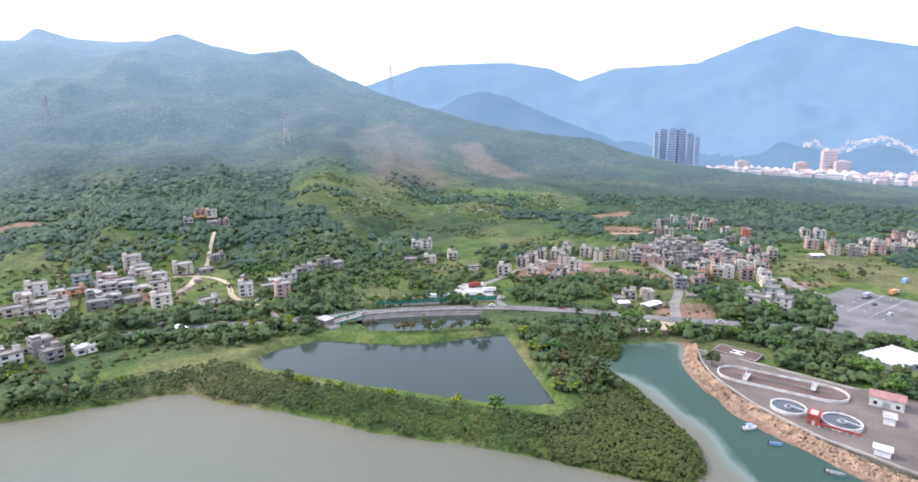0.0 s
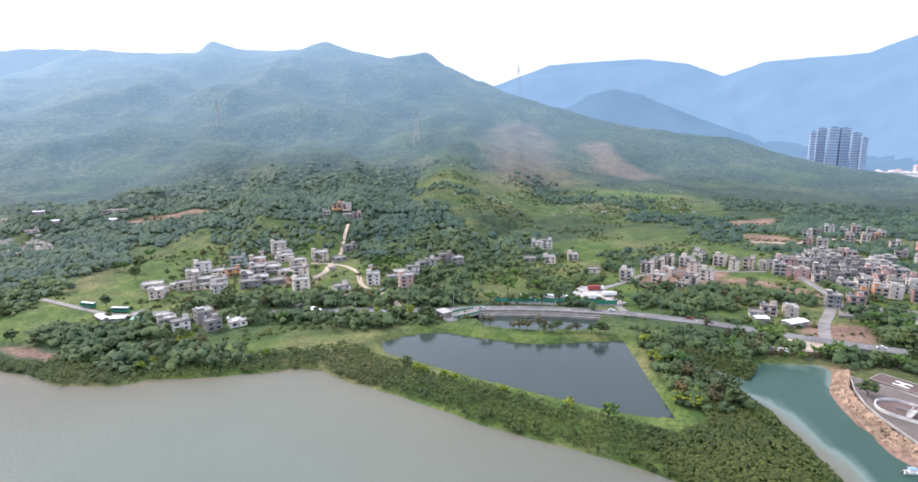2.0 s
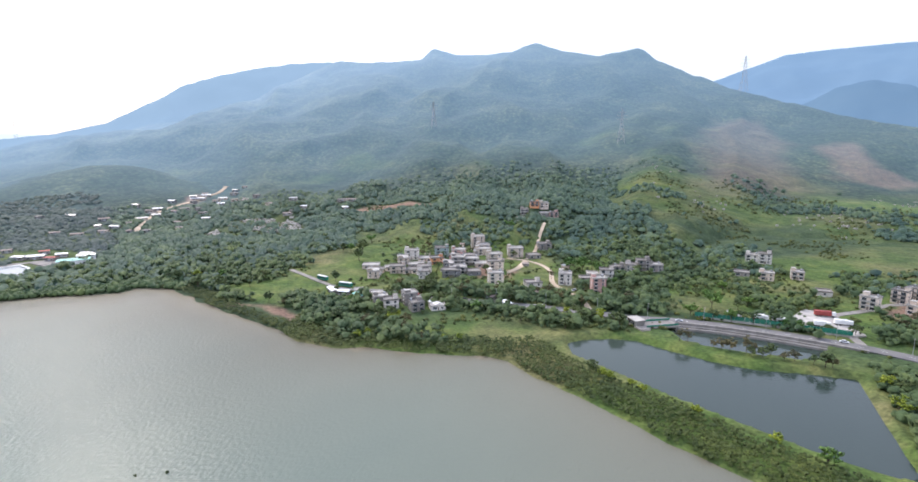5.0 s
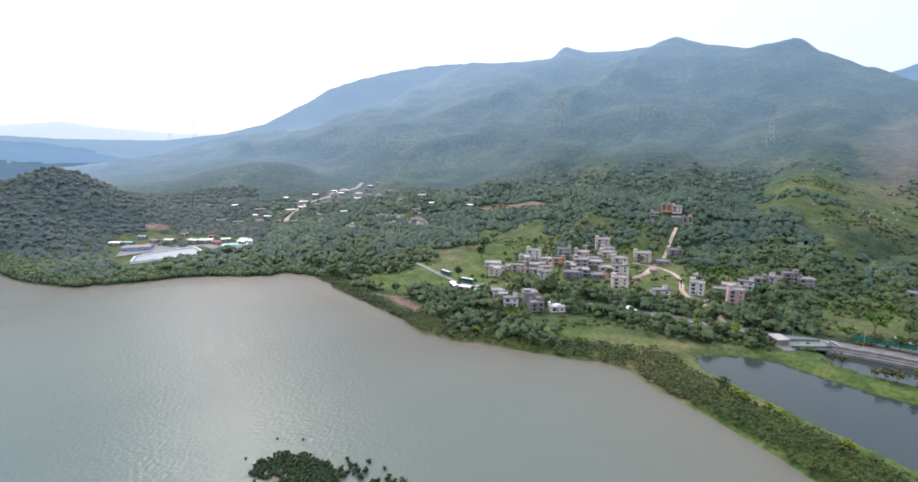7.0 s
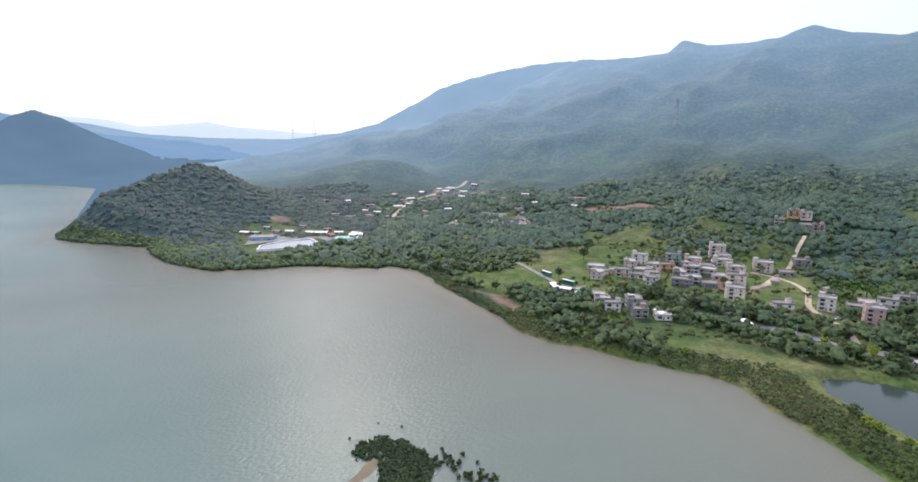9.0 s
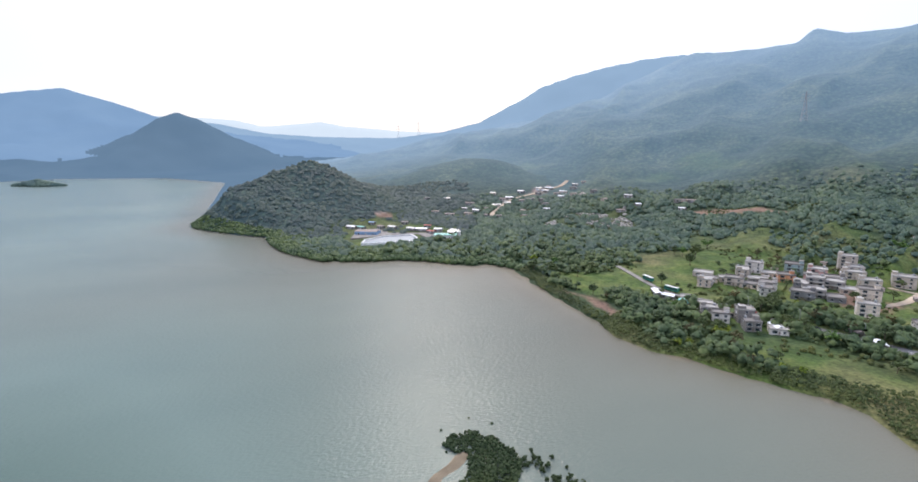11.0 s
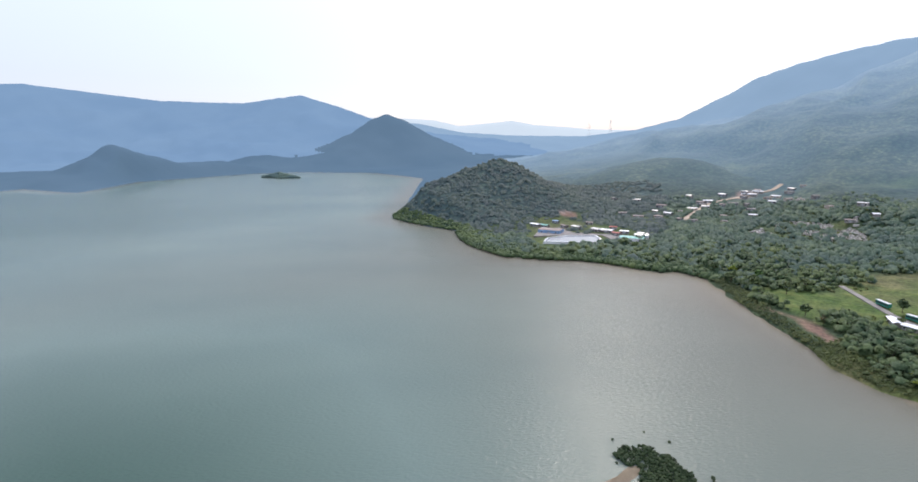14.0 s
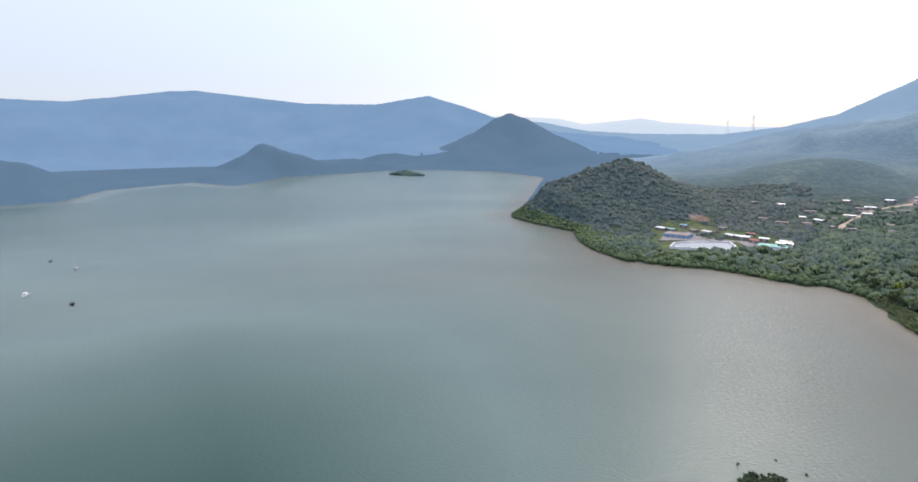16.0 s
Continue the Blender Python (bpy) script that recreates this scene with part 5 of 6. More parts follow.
def capsule(ax, ay, bx, by, r, n=14):
    a = math.atan2(by - ay, bx - ax)
    pts = [(bx + r * math.cos(a - 1.5708 + 3.1416 * k / n), by + r * math.sin(a - 1.5708 + 3.1416 * k / n)) for k in range(n + 1)]
    return pts + [(ax + r * math.cos(a + 1.5708 + 3.1416 * k / n), ay + r * math.sin(a + 1.5708 + 3.1416 * k / n)) for k in range(n + 1)]


def round_outline(x, y, r, n=28):
    return [(x + r * math.cos(6.2832 * k / n), y + r * math.sin(6.2832 * k / n)) for k in range(n)]


road_line, road_z = strip("main_road", ROAD_LINE, 9.0, ASPHALT, 0.35, "grey asphalt coast road", "road", 2.9)
for _k, _lane in enumerate(LANES):
    strip("lane", _lane, (3.6, 3.0, 4.5, 6.0, 5.0, 4.0, 4.0, 8.0, 7.0)[_k], SAND if _k in (0, 1, 4, 5, 8) else CONCRETE, 0.25,
          "pale dirt lane between houses" if _k in (0, 1, 4, 5, 8) else "concrete lane between houses", "lane")


def dashes(line, zs, offset, gap, length, mat, name, label):
    """Painted marks along a road, one sheet."""
    bm = bmesh.new()
    d = np.gradient(line, axis=0)
    d = d / np.linalg.norm(d, axis=1)[:, None]
    for k in range(0, len(line) - 1, gap):
        (x, y), (dx, dy) = line[k], d[k]
        x, y = x - dy * offset, y + dx * offset
        q = [(x + dx * s * length - dy * w, y + dy * s * length + dx * w, zs[k] + 0.04) for s, w in ((-0.5, -0.09), (0.5, -0.09), (0.5, 0.09), (-0.5, 0.09))]
        bm.faces.new([bm.verts.new(p) for p in q])
    tagged(part(name, bm, WHITE_PAINT), label, "marking", kind="structure")


dashes(road_line, road_z, 0.0, 2, 3.0, WHITE_PAINT, "road_marking", "worn white road centre dashes")

# pavement of the road junction and the lorry park
slab("junction_paving", JUNCTION, 5.2, 3.5, ASPHALT,
     "wide grey asphalt road junction and lorry park", "road", kind="structure")
for _k, (_off, _len) in enumerate(((-9, 60), (-3, 90), (3, 100), (9, 100), (15, 70))):
    _p = np.array([(236 + _off * -0.56 + 0.83 * s, 300 + _off * 0.83 + 0.56 * s) for s in np.arange(0, _len, 4.0)])
    dashes(_p, np.full(len(_p), 5.2), 0.0, 1 if _k % 2 else 2, 4.2 if _k % 2 else 3.0, WHITE_PAINT, "lane_marking", "worn white lane lines on the junction")
slab("creek_car_park", [(86, 283), (119, 286), (128, 300), (112, 306), (92, 306)], 2.7, 2.2, SAND, "pale dirt car park above the creek", "yard", kind="structure")
slab("hoarding_yard", [(-52, 334), (24, 344), (30, 348), (14, 384), (0, 384), (-8, 350), (-52, 342)], 4.0, 2.5, PALE_CONCRETE, "pale concrete yard behind green hoarding", "yard", kind="structure")
slab("village_square", [(150, 345), (210, 340), (230, 362), (205, 374), (160, 372)], 4.5, 2.0, CONCRETE, "grey concrete village square", "yard", kind="structure")

# ---- road embankment over the pond: stepped concrete walls
embankment = tagged(new("road_embankment"), "stepped grey concrete embankment carrying the road", "embankment")
_arc = [(-60, 316.0), (-40, 321.0), (-20, 323.5), (0, 324.3), (20, 323.8), (30, 322.6)]
for _k in range(len(_arc) - 1):
    (x0, y0), (x1, y1) = _arc[_k], _arc[_k + 1]
    a = math.degrees(math.atan2(y1 - y0, x1 - x0))
    l = math.hypot(x1 - x0, y1 - y0)
    for name, dy, z0, z1 in (("lower_wall", -3.0, -1.0, 1.5), ("middle_wall", -1.6, -1.0, 2.4), ("parapet", -0.2, -1.0, 3.9)):
        ob = part(name, box(0, l + 0.02, dy, dy + 1.36, z0, z1, 0.05), CONCRETE, embankment)
        ob.matrix_basis = pose(x0, y0, 0, 0, 0, a)
bridge = tagged(new("road_bridge"), "concrete road bridge with green railing beside the pond", "bridge")
part("deck", box(-10, 10, -5, 5, 2.2, 3.4, 0.08), CONCRETE, bridge)
for y in (-4.8, 4.8):
    part("railing_beam", box(-10, 10, y - 0.08, y + 0.08, 4.4, 4.52), GREEN_SHEET, bridge)
    for k in range(11):
        part("railing_post", box(-9.9 + k * 1.98 - 0.06, -9.9 + k * 1.98 + 0.06, y - 0.06, y + 0.06, 3.4, 4.4), GREEN_SHEET, bridge)
    part("railing_panel", box(-10, 10, y - 0.03, y + 0.03, 3.5, 4.35), GREEN_SHEET, bridge)
for x in (-9, 0, 9):
    part("pier", box(x - 0.6, x + 0.6, -4.5, 4.5, -1.5, 2.2, 0.05), CONCRETE, bridge)
bridge.matrix_basis = pose(-69, 309, 0, 0, 0, 44)
sluice = tagged(new("sluice_house"), "grey concrete sluice house at the pond corner", "sluice house")
part("wall", box(-4, 4, -3, 3, -1, 5.5, 0.05), CONCRETE, sluice)
part("roof", box(-4.6, 4.6, -3.6, 3.6, 5.5, 5.9, 0.05), PALE_CONCRETE, sluice)
for x in (-2.2, 0, 2.2):
    shared("window", WINDOW_SMALL, sluice, pose(x, -3, 3.6))
part("ramp", box(4, 9, -3, 3, -1, 2.6, 0.05), CONCRETE, sluice)
for k in range(7):
    part("step", box(9 + k * 0.7, 9.7 + k * 0.7, -3, 3, -1, 2.4 - k * 0.4), CONCRETE, sluice)
sluice.matrix_basis = pose(-80, 302, 0.8, 0, 0, -40)


# ---- green hoarding
def hoarding(points, label):
    root = tagged(new("hoarding_fence"), label, "fence", "green hoarding")
    panel = None
    for (x0, y0), (x1, y1) in zip(points, points[1:]):
        n = int(math.hypot(x1 - x0, y1 - y0) / 2.4)
        a = math.degrees(math.atan2(y1 - y0, x1 - x0))
        for k in range(n):
            m = pose(x0 + (x1 - x0) * k / n, y0 + (y1 - y0) * k / n, 4.0, 0, 0, a)
            if panel is None:
                ob = part("panel", box(0.02, 2.4, -0.04, 0.04, 0, 2.7, 0.02), GREEN_SHEET, root)
                panel = ob.data
                ob.matrix_basis = m
            else:
                shared("panel", panel, root, m)


hoarding([(-54, 333.6), (-30, 337.5), (-7, 340)], "long green sheet hoarding along the road")
hoarding([(0, 340.4), (24, 343.5)], "green sheet hoarding beside the yard gate")

# ---------------------------------------------------------------- treatment works
YARD_Z = 3.1
slab("works_yard", WORKS_YARD, YARD_Z, 3.0, YARD_PAVING, "brown stained concrete yard of the treatment works", "yard", kind="structure")
kerb = ring_wall("sea_wall", WORKS_YARD, 0.0, YARD_Z + 0.8, 0.5, PALE_CONCRETE, None)
tagged(kerb, "low pale concrete parapet round the works", "wall", kind="structure")
oval = tagged(new("oxidation_ditch"), "long oval concrete tank with white rim, brown and drained", "tank")
_out = capsule(124, 227, 151.5, 207.5, 7.9)
ring_wall("rim_wall", _out, YARD_Z - 0.5, YARD_Z + 1.3, 0.4, DIRTY_WHITE, oval)
slab("basin_floor", capsule(124, 227, 151.5, 207.5, 7.5), YARD_Z + 0.35, 0.3, DARK_PAVING, parent=oval)
part("centre_wall", box(-18, 18, -0.2, 0.2, 0, 1.35, 0.03), CONCRETE, oval).matrix_basis = pose(137.8, 217.2, YARD_Z, 0, 0, -35)
for _x, _y in ((125.5, 221.5), (149, 211.5)):
    deck = part("walkway", box(-0.9, 0.9, -4.2, 4.2, 1.5, 1.75, 0.03), PALE_CONCRETE, oval)
    deck.matrix_basis = pose(_x, _y, YARD_Z, 0, 0, -41)
    for x in (-0.85, 0.85):
        part("handrail", box(x - 0.04, x + 0.04, -4.2, 4.2, 2.7, 2.78), WHITE_PAINT, deck)
        for k in range(5):
            part("handrail_post", box(x - 0.03, x + 0.03, -4.1 + k * 2.05 - 0.03, -4.1 + k * 2.05 + 0.03, 1.75, 2.7), WHITE_PAINT, deck)
for _x, _y, _r in ((128.7, 195.9, 6.3), (141.6, 184.3, 6.6)):
    tank = tagged(new("settling_tank"), "round concrete settling tank with white rim and dark water", "tank", "settling tanks")
    ring_wall("rim_wall", round_outline(_x, _y, _r), YARD_Z - 0.5, YARD_Z + 1.4, 0.5, DIRTY_WHITE, tank)
    slab("water", round_outline(_x, _y, _r - 0.5), YARD_Z + 0.9, 0.2, TANK_WATER, parent=tank)
    arm = part("scraper_bridge", box(-_r, 0.8, -0.5, 0.5, 1.6, 1.85, 0.03), GREY_METAL, tank)
    arm.matrix_basis = pose(_x, _y, YARD_Z, 0, 0, 128)
    part("arm_rail", box(-_r, 0.8, -0.5, -0.44, 2.6, 2.68), GREY_METAL, arm)
    bm = bmesh.new()
    add_tube(bm, (_x, _y, YARD_Z + 0.5), (_x, _y, YARD_Z + 2.1), 0.55, 0.5, 12)
    part("centre_column", bm, CONCRETE, tank)
    bm = bmesh.new()
    add_tube(bm, (_x, _y, YARD_Z + 0.7), (_x, _y, YARD_Z + 1.15), 1.6, 1.6, 20)
    part("inlet_drum", bm, GREY_METAL, tank)


def shed(name, x, y, turn, w, d, h, wall, roof, label, category, z=None, pitch=0.6, group=""):
    """A low building with sheet walls and a ridged, overhanging roof."""
    root = tagged(new(name), label, category, group)
    part("wall", box(-w / 2, w / 2, -d / 2, d / 2, -0.8, h), wall, root)
    bm = bmesh.new()
    ends = []
    for sx in (-w / 2 - 0.5, w / 2 + 0.5):
        ends.append([bm.verts.new((sx, yy, zz)) for yy, zz in ((-d / 2 - 0.5, h - 0.05), (0, h + pitch), (d / 2 + 0.5, h - 0.05), (d / 2 + 0.5, h - 0.2), (0, h + pitch - 0.15), (-d / 2 - 0.5, h - 0.2))])
    for k in range(6):
        bm.faces.new((ends[0][k], ends[0][(k + 1) % 6], ends[1][(k + 1) % 6], ends[1][k]))
    bm.faces.new(ends[0]), bm.faces.new(ends[1][::-1])
    bmesh.ops.recalc_face_normals(bm, faces=bm.faces)
    part("roof", bm, roof, root)
    if w > 7:
        part("door", box(-1.2, 1.2, -d / 2 - 0.06, -d / 2, 0, min(2.4, h - 0.3)), GREY_METAL, root)
        for k in (-1, 1):
            shared("window", WINDOW_SMALL, root, pose(k * w * 0.32, -d / 2, min(1.6, h * 0.55)))
    root.matrix_basis = pose(x, y, ground_z(x, y) if z is None else z, 0, 0, turn)
    OCCUPIED.append((x, y, max(w, d) * 0.6))
    return root


pump = tagged(new("pump_house"), "small red pump house with a white roof hatch", "pump house")
part("wall", box(-2.3, 2.3, -3.2, 3.2, 0, 4.4, 0.05), RED_PAINT, pump)
part("roof", box(-2.6, 2.6, -3.5, 3.5, 4.4, 4.7, 0.05), RED_PAINT, pump)
part("hatch", box(-1.3, 1.3, -2.6, 0.6, 4.7, 5.3, 0.05), WHITE_PAINT, pump)
part("door", box(-0.6, 0.6, -3.26, -3.2, 0, 2.1), PALE_CONCRETE, pump)
pump.matrix_basis = pose(132.4, 186.0, YARD_Z, 0, 0, -40) @ Matrix.Diagonal((0.85, 0.85, 0.85, 1))
shed("works_shed", 169, 198, -40, 11, 7, 4.2, DIRTY_WHITE, FADED_RED, "white works shed with a faded red pitched roof", "shed", YARD_Z)
shed("works_hut", 141.5, 164.5, -40, 4.5, 3.2, 2.8, WHITE_PAINT, WHITE_SHEET, "small white hut in the works yard", "hut", YARD_Z, 0.3)
shed("works_hut", 160, 185, -40, 3.5, 5, 3.0, WHITE_PAINT, PALE_CONCRETE, "small pale hut beside the works shed", "hut", YARD_Z, 0.2)
panel_bar = tagged(new("tank_screen"), "low red and white screen beside the settling tank", "screen")
part("board", box(-6.5, 6.5, -0.12, 0.12, 0.9, 1.7), RED_PAINT, panel_bar)
for k in range(7):
    part("post", box(-6.4 + k * 2.1, -6.25 + k * 2.1, -0.1, 0.1, 0, 0.9), WHITE_PAINT, panel_bar)
panel_bar.matrix_basis = pose(136.8, 178.3, YARD_Z, 0, 0, -40)

# rubble slope below the yard: the nearest stones one by one, the rest joined
rubble = tagged(new("rubble_slope"), "pale orange rubble stones piled on the creek bank", "revetment", kind="structure")
ROCK = weathered("pale orange granite", (0.38, 0.26, 0.175), 0.9, scale=0.8, dirt=0.5)
_bank = [(118, 268), (109, 247), (107, 228), (109, 206), (115, 190), (123, 169), (131, 157), (150, 128), (170, 96)]
_rock_shapes = []
for seed in range(5):
    rs = np.random.RandomState(300 + seed)
    v, f = lumps(rs, np.zeros((1, 3)), np.array([0.52]), 0.8, 0.35)
    _rock_shapes.append((v, f, mesh_from("stone", v, f, ROCK)))
rs = np.random.RandomState(12)
_spots = []
for (ax, ay), (bx, by) in zip(_bank, _bank[1:]):
    l = math.hypot(bx - ax, by - ay)
    nx, ny = -(by - ay) / l, (bx - ax) / l
    for _ in range(int(l * 22)):
        s, u = rs.uniform(0, 1), rs.uniform(-0.1, 1)
        _spots.append((ax + (bx - ax) * s + nx * u * 5.4, ay + (by - ay) * s + ny * u * 5.4, 0.1 + 2.9 * u))
_spots = np.array(_spots)
_first = np.argsort(np.hypot(_spots[:, 0] - 125, _spots[:, 1] - 170))[:300]
for k in _first:
    s = rs.uniform(0.7, 1.35)
    shared("stone", _rock_shapes[k % 5][2], rubble, pose(*_spots[k], rs.uniform(0, 360), rs.uniform(0, 360), rs.uniform(0, 360)) @ Matrix.Diagonal((s, s, s * 0.9, 1)))
_rest = np.delete(np.arange(len(_spots)), _first)
v, f = lumps(rs, _spots[_rest], rs.uniform(0.35, 0.7, len(_rest)), 0.8, 0.35)
ob = new("stones", mesh_from("stones", v, f, ROCK))
ob.parent = rubble
tagged(ob, kind="stuff")
_bed = [(x + 0.5, y) for x, y in _bank] + [(x + 9, y + 3) for x, y in _bank[::-1]]
# bed colour darkened so gaps between the stones read as shade
ROCK_GAP_SHADE = weathered("stony fill darkened as gap shade", (0.17, 0.125, 0.095), 0.95, scale=1.0, dirt=0.5)
slab("rubble_bed", _bed, 0.7, 2.0, ROCK_GAP_SHADE, "stony bank core under the rubble", "bank", kind="structure")

# helipad
pad = tagged(new("helipad"), "brown helipad with a white painted letter H", "helipad")
part("deck", box(-10.2, 10.2, -5.4, 5.4, -1.5, 0.3, 0.03), DARK_PAVING, pad)
bm = bmesh.new()
for x0, x1, y0, y1 in ((-3.0, 3.0, 1.3, 2.4), (-3.0, 3.0, -2.4, -1.3), (-0.7, 0.7, -1.3, 1.3)):
    bm.faces.new([bm.verts.new((x, y, 0.31)) for x, y in ((x0, y0), (x1, y0), (x1, y1), (x0, y1))])
part("letter_mark", bm, WHITE_PAINT, pad)
for x0, x1, y0, y1 in ((-10.2, 10.2, 5.2, 5.4), (-10.2, 10.2, -5.4, -5.2), (-10.2, -10, -5.2, 5.2), (10, 10.2, -5.2, 5.2)):
    part("edge_kerb", box(x0, x1, y0, y1, 0.3, 0.5), PALE_CONCRETE, pad)
pad.matrix_basis = pose(137.4, 252.3, 3.0, 0, 0, -46)

# big white-roofed hall beside the road
hall = tagged(new("white_roof_hall"), "low hall with a large white sheet roof beside the road", "hall")
part("wall", box(-14, 14, -10, 10, -1, 4.2), GREY_METAL, hall)
for k in range(7):
    bm = bmesh.new()
    x0, x1 = -14.8 + k * 4.23, -14.8 + (k + 1) * 4.23
    q = [bm.verts.new(p) for p in ((x0, -10.8, 4.3), (x0 + 2.1, -10.8, 5.0), (x1, -10.8, 4.3), (x1, 10.8, 4.3), (x0 + 2.1, 10.8, 5.0), (x0, 10.8, 4.3))]
    bm.faces.new((q[0], q[1], q[4], q[5])), bm.faces.new((q[1], q[2], q[3], q[4]))
    bmesh.ops.solidify(bm, geom=bm.faces[:], thickness=0.12)
    part("roof_bay", bm, WHITE_SHEET, hall)
for k in range(5):
    shared("window", WINDOW_WIDE, hall, pose(-11 + 5.5 * k, -10, 2.2))
hall.matrix_basis = pose(203.5, 236.5, 2.8, 0, 0, 21) @ Matrix.Diagonal((0.88, 0.85, 1, 1))

# ---------------------------------------------------------------- village sheds, fish farm, far hamlets
_rng = random.Random(21)
for _x, _y, _w, _d, _roof in ((-282, 254, 12, 4, WHITE_SHEET), (-271, 255, 8, 5, WHITE_SHEET), (-242, 246, 6, 4, WHITE_SHEET), (-255, 255, 9, 6, GREEN_ROOF),
                              (-200, 267, 9, 4, WHITE_SHEET), (-228, 262, 8, 6, RUST_ROOF), (121, 328, 13, 6, WHITE_SHEET), (104, 331, 7, 5, WHITE_SHEET),
                              (299, 442, 11, 6, WHITE_SHEET), (-178, 300, 10, 5, RUST_ROOF), (-160, 292, 8, 4, WHITE_SHEET)):
    shed("shed", _x, _y, _rng.uniform(-40, 50), _w, _d, 2.8, CONCRETE, _roof, "low shed with a flat sheet roof beside the road", "shed", group="roadside sheds")
for _x, _y in VALLEY_SHEDS:
    shed("shed", _x, _y, _rng.uniform(0, 90), _rng.uniform(5, 13), _rng.uniform(4, 8), _rng.uniform(2.4, 4.0), PAINTS[_rng.choice(["grey", "grey", "beige", "slate"])],
         _rng.choice([WHITE_SHEET, GREY_METAL, CONCRETE, RUST_ROOF, RUST_ROOF, CONCRETE]), "weathered shed among trees on the valley floor", "shed", group="valley sheds")
for _x, _y, _w in ((-803, 460, 20), (-813, 480, 14), (-760, 376, 12)):
    shed("white_shed", _x, _y, 62, _w, 8, 3.5, CONCRETE, WHITE_SHEET, "long shed with a bright white sheet roof beside a dirt lane", "shed", group="valley sheds")
for _k in range(26):
    _x, _y = _rng.uniform(-300, -150), _rng.uniform(300, 430)
    if all((_x - ox) ** 2 + (_y - oy) ** 2 > (orad + 2) ** 2 for ox, oy, orad in OCCUPIED if orad > 2):
        shed("outhouse", _x, _y, _rng.uniform(0, 90), _rng.uniform(3, 6), _rng.uniform(3, 5), _rng.uniform(2.2, 3.0), PAINTS[_rng.choice(["grey", "beige", "tan", "white"])],
             _rng.choice([RUST_ROOF, GREY_METAL, CONCRETE, WHITE_SHEET]), "small outhouse with a sheet roof among village houses", "outhouse", pitch=0.25, group="village outhouses")
for _k in range(22):
    _x, _y = _rng.uniform(-850, -620), _rng.uniform(230, 540)
    if abs(math.hypot(_x, _y) - 790) < 130 and all((_x - ox) ** 2 + (_y - oy) ** 2 > (orad + 2) ** 2 for ox, oy, orad in OCCUPIED if orad > 2):
        shed("shed", _x, _y, _rng.uniform(0, 90), _rng.uniform(5, 12), _rng.uniform(5, 8), _rng.uniform(3, 5), PAINTS[_rng.choice(["slate", "grey", "beige"])],
             _rng.choice([CONCRETE, GREY_METAL, RUST_ROOF, WHITE_SHEET, RUST_ROOF]), "weathered shed among trees on the valley floor", "shed", group="valley sheds")
POOL_WATER, _n, _l, _b = material("grey pool water", 0.25, 0, 0.5)
_b.inputs["Base Color"].default_value = (0.22, 0.24, 0.24, 1)
POOL = [(-538, 96), (-560, 104), (-572, 128), (-570, 160), (-548, 160), (-527, 150)]
pool = tagged(new("fish_pool"), "fish pool with a white concrete rim and grey water", "pool")
_pz = max(ground_z(x, y) for x, y in POOL) + 0.4
ring_wall("rim_wall", POOL, _pz - 3, _pz + 1.2, 1.6, WHITE_PAINT, pool)
slab("pool_water", [(-549 + (x + 549) * 0.93, 132 + (y - 132) * 0.93) for x, y in POOL], _pz + 0.2, 0.3, POOL_WATER, parent=pool)
shed("boat_shed", -600, 116, 60, 26, 15, 4.2, BLUE_ROOF, RUST_ROOF, "blue-walled shed with a brown roof beside the pool", "shed")
shed("packing_shed", -541, 190, 62, 24, 12, 4.5, WHITE_PAINT, GREEN_ROOF, "packing shed with a sea-green sheet roof", "shed")
shed("packing_shed", -549, 203, 62, 14, 8, 5.0, WHITE_PAINT, GREY_METAL, "white shed beside the green-roofed shed", "shed")
for _x, _y, _w, _roof in ((-572, 184, 10, RED_PAINT), (-646, 106, 12, WHITE_SHEET), (-636, 116, 9, GREEN_ROOF), (-590, 178, 14, WHITE_SHEET), (-660, 134, 8, BLUE_ROOF),
                          (-642, 172, 8, RUST_ROOF), (-597, 168, 12, GREY_METAL), (-618, 150, 11, GREY_METAL), (-628, 138, 9, RUST_ROOF), (-580, 195, 9, WHITE_SHEET),
                          (-605, 190, 8, RED_PAINT), (-565, 210, 10, GREY_METAL)):
    shed("shed", _x, _y, _rng.uniform(20, 80), _w, _w * 0.6, 3.2, CONCRETE, _roof, "small shed in the yard by the fish pool", "shed", group="fish farm sheds")
slab("fish_farm_yard", [(-600, 100), (-575, 92), (-580, 140), (-575, 168), (-540, 172), (-528, 165), (-522, 185), (-545, 215), (-600, 205), (-650, 150)],
     _pz + 0.1, 4, CONCRETE, "grey concrete yard of the fish farm", "yard", kind="structure")

# graves: rows of small pale stones
rs = np.random.RandomState(44)
cells = []
for _ in range(2600):
    x, y = rs.uniform(-620, -495), rs.uniform(320, 460)
    cells.append((x, y))
for _ in range(420):
    cells.append((rs.uniform(-280, 150), rs.uniform(640, 900)))
cells = np.array(cells)
keep = inside(cells[:, 0], cells[:, 1], GRAVE_FIELD) & (fbm(cells[:, 0], cells[:, 1], 30, 2, 3) > 0.42) | inside(cells[:, 0], cells[:, 1], TERRACES) & (fbm(cells[:, 0], cells[:, 1], 60, 2, 3) > 0.6)
cells = cells[keep]
bz = height(cells[:, 0], cells[:, 1])
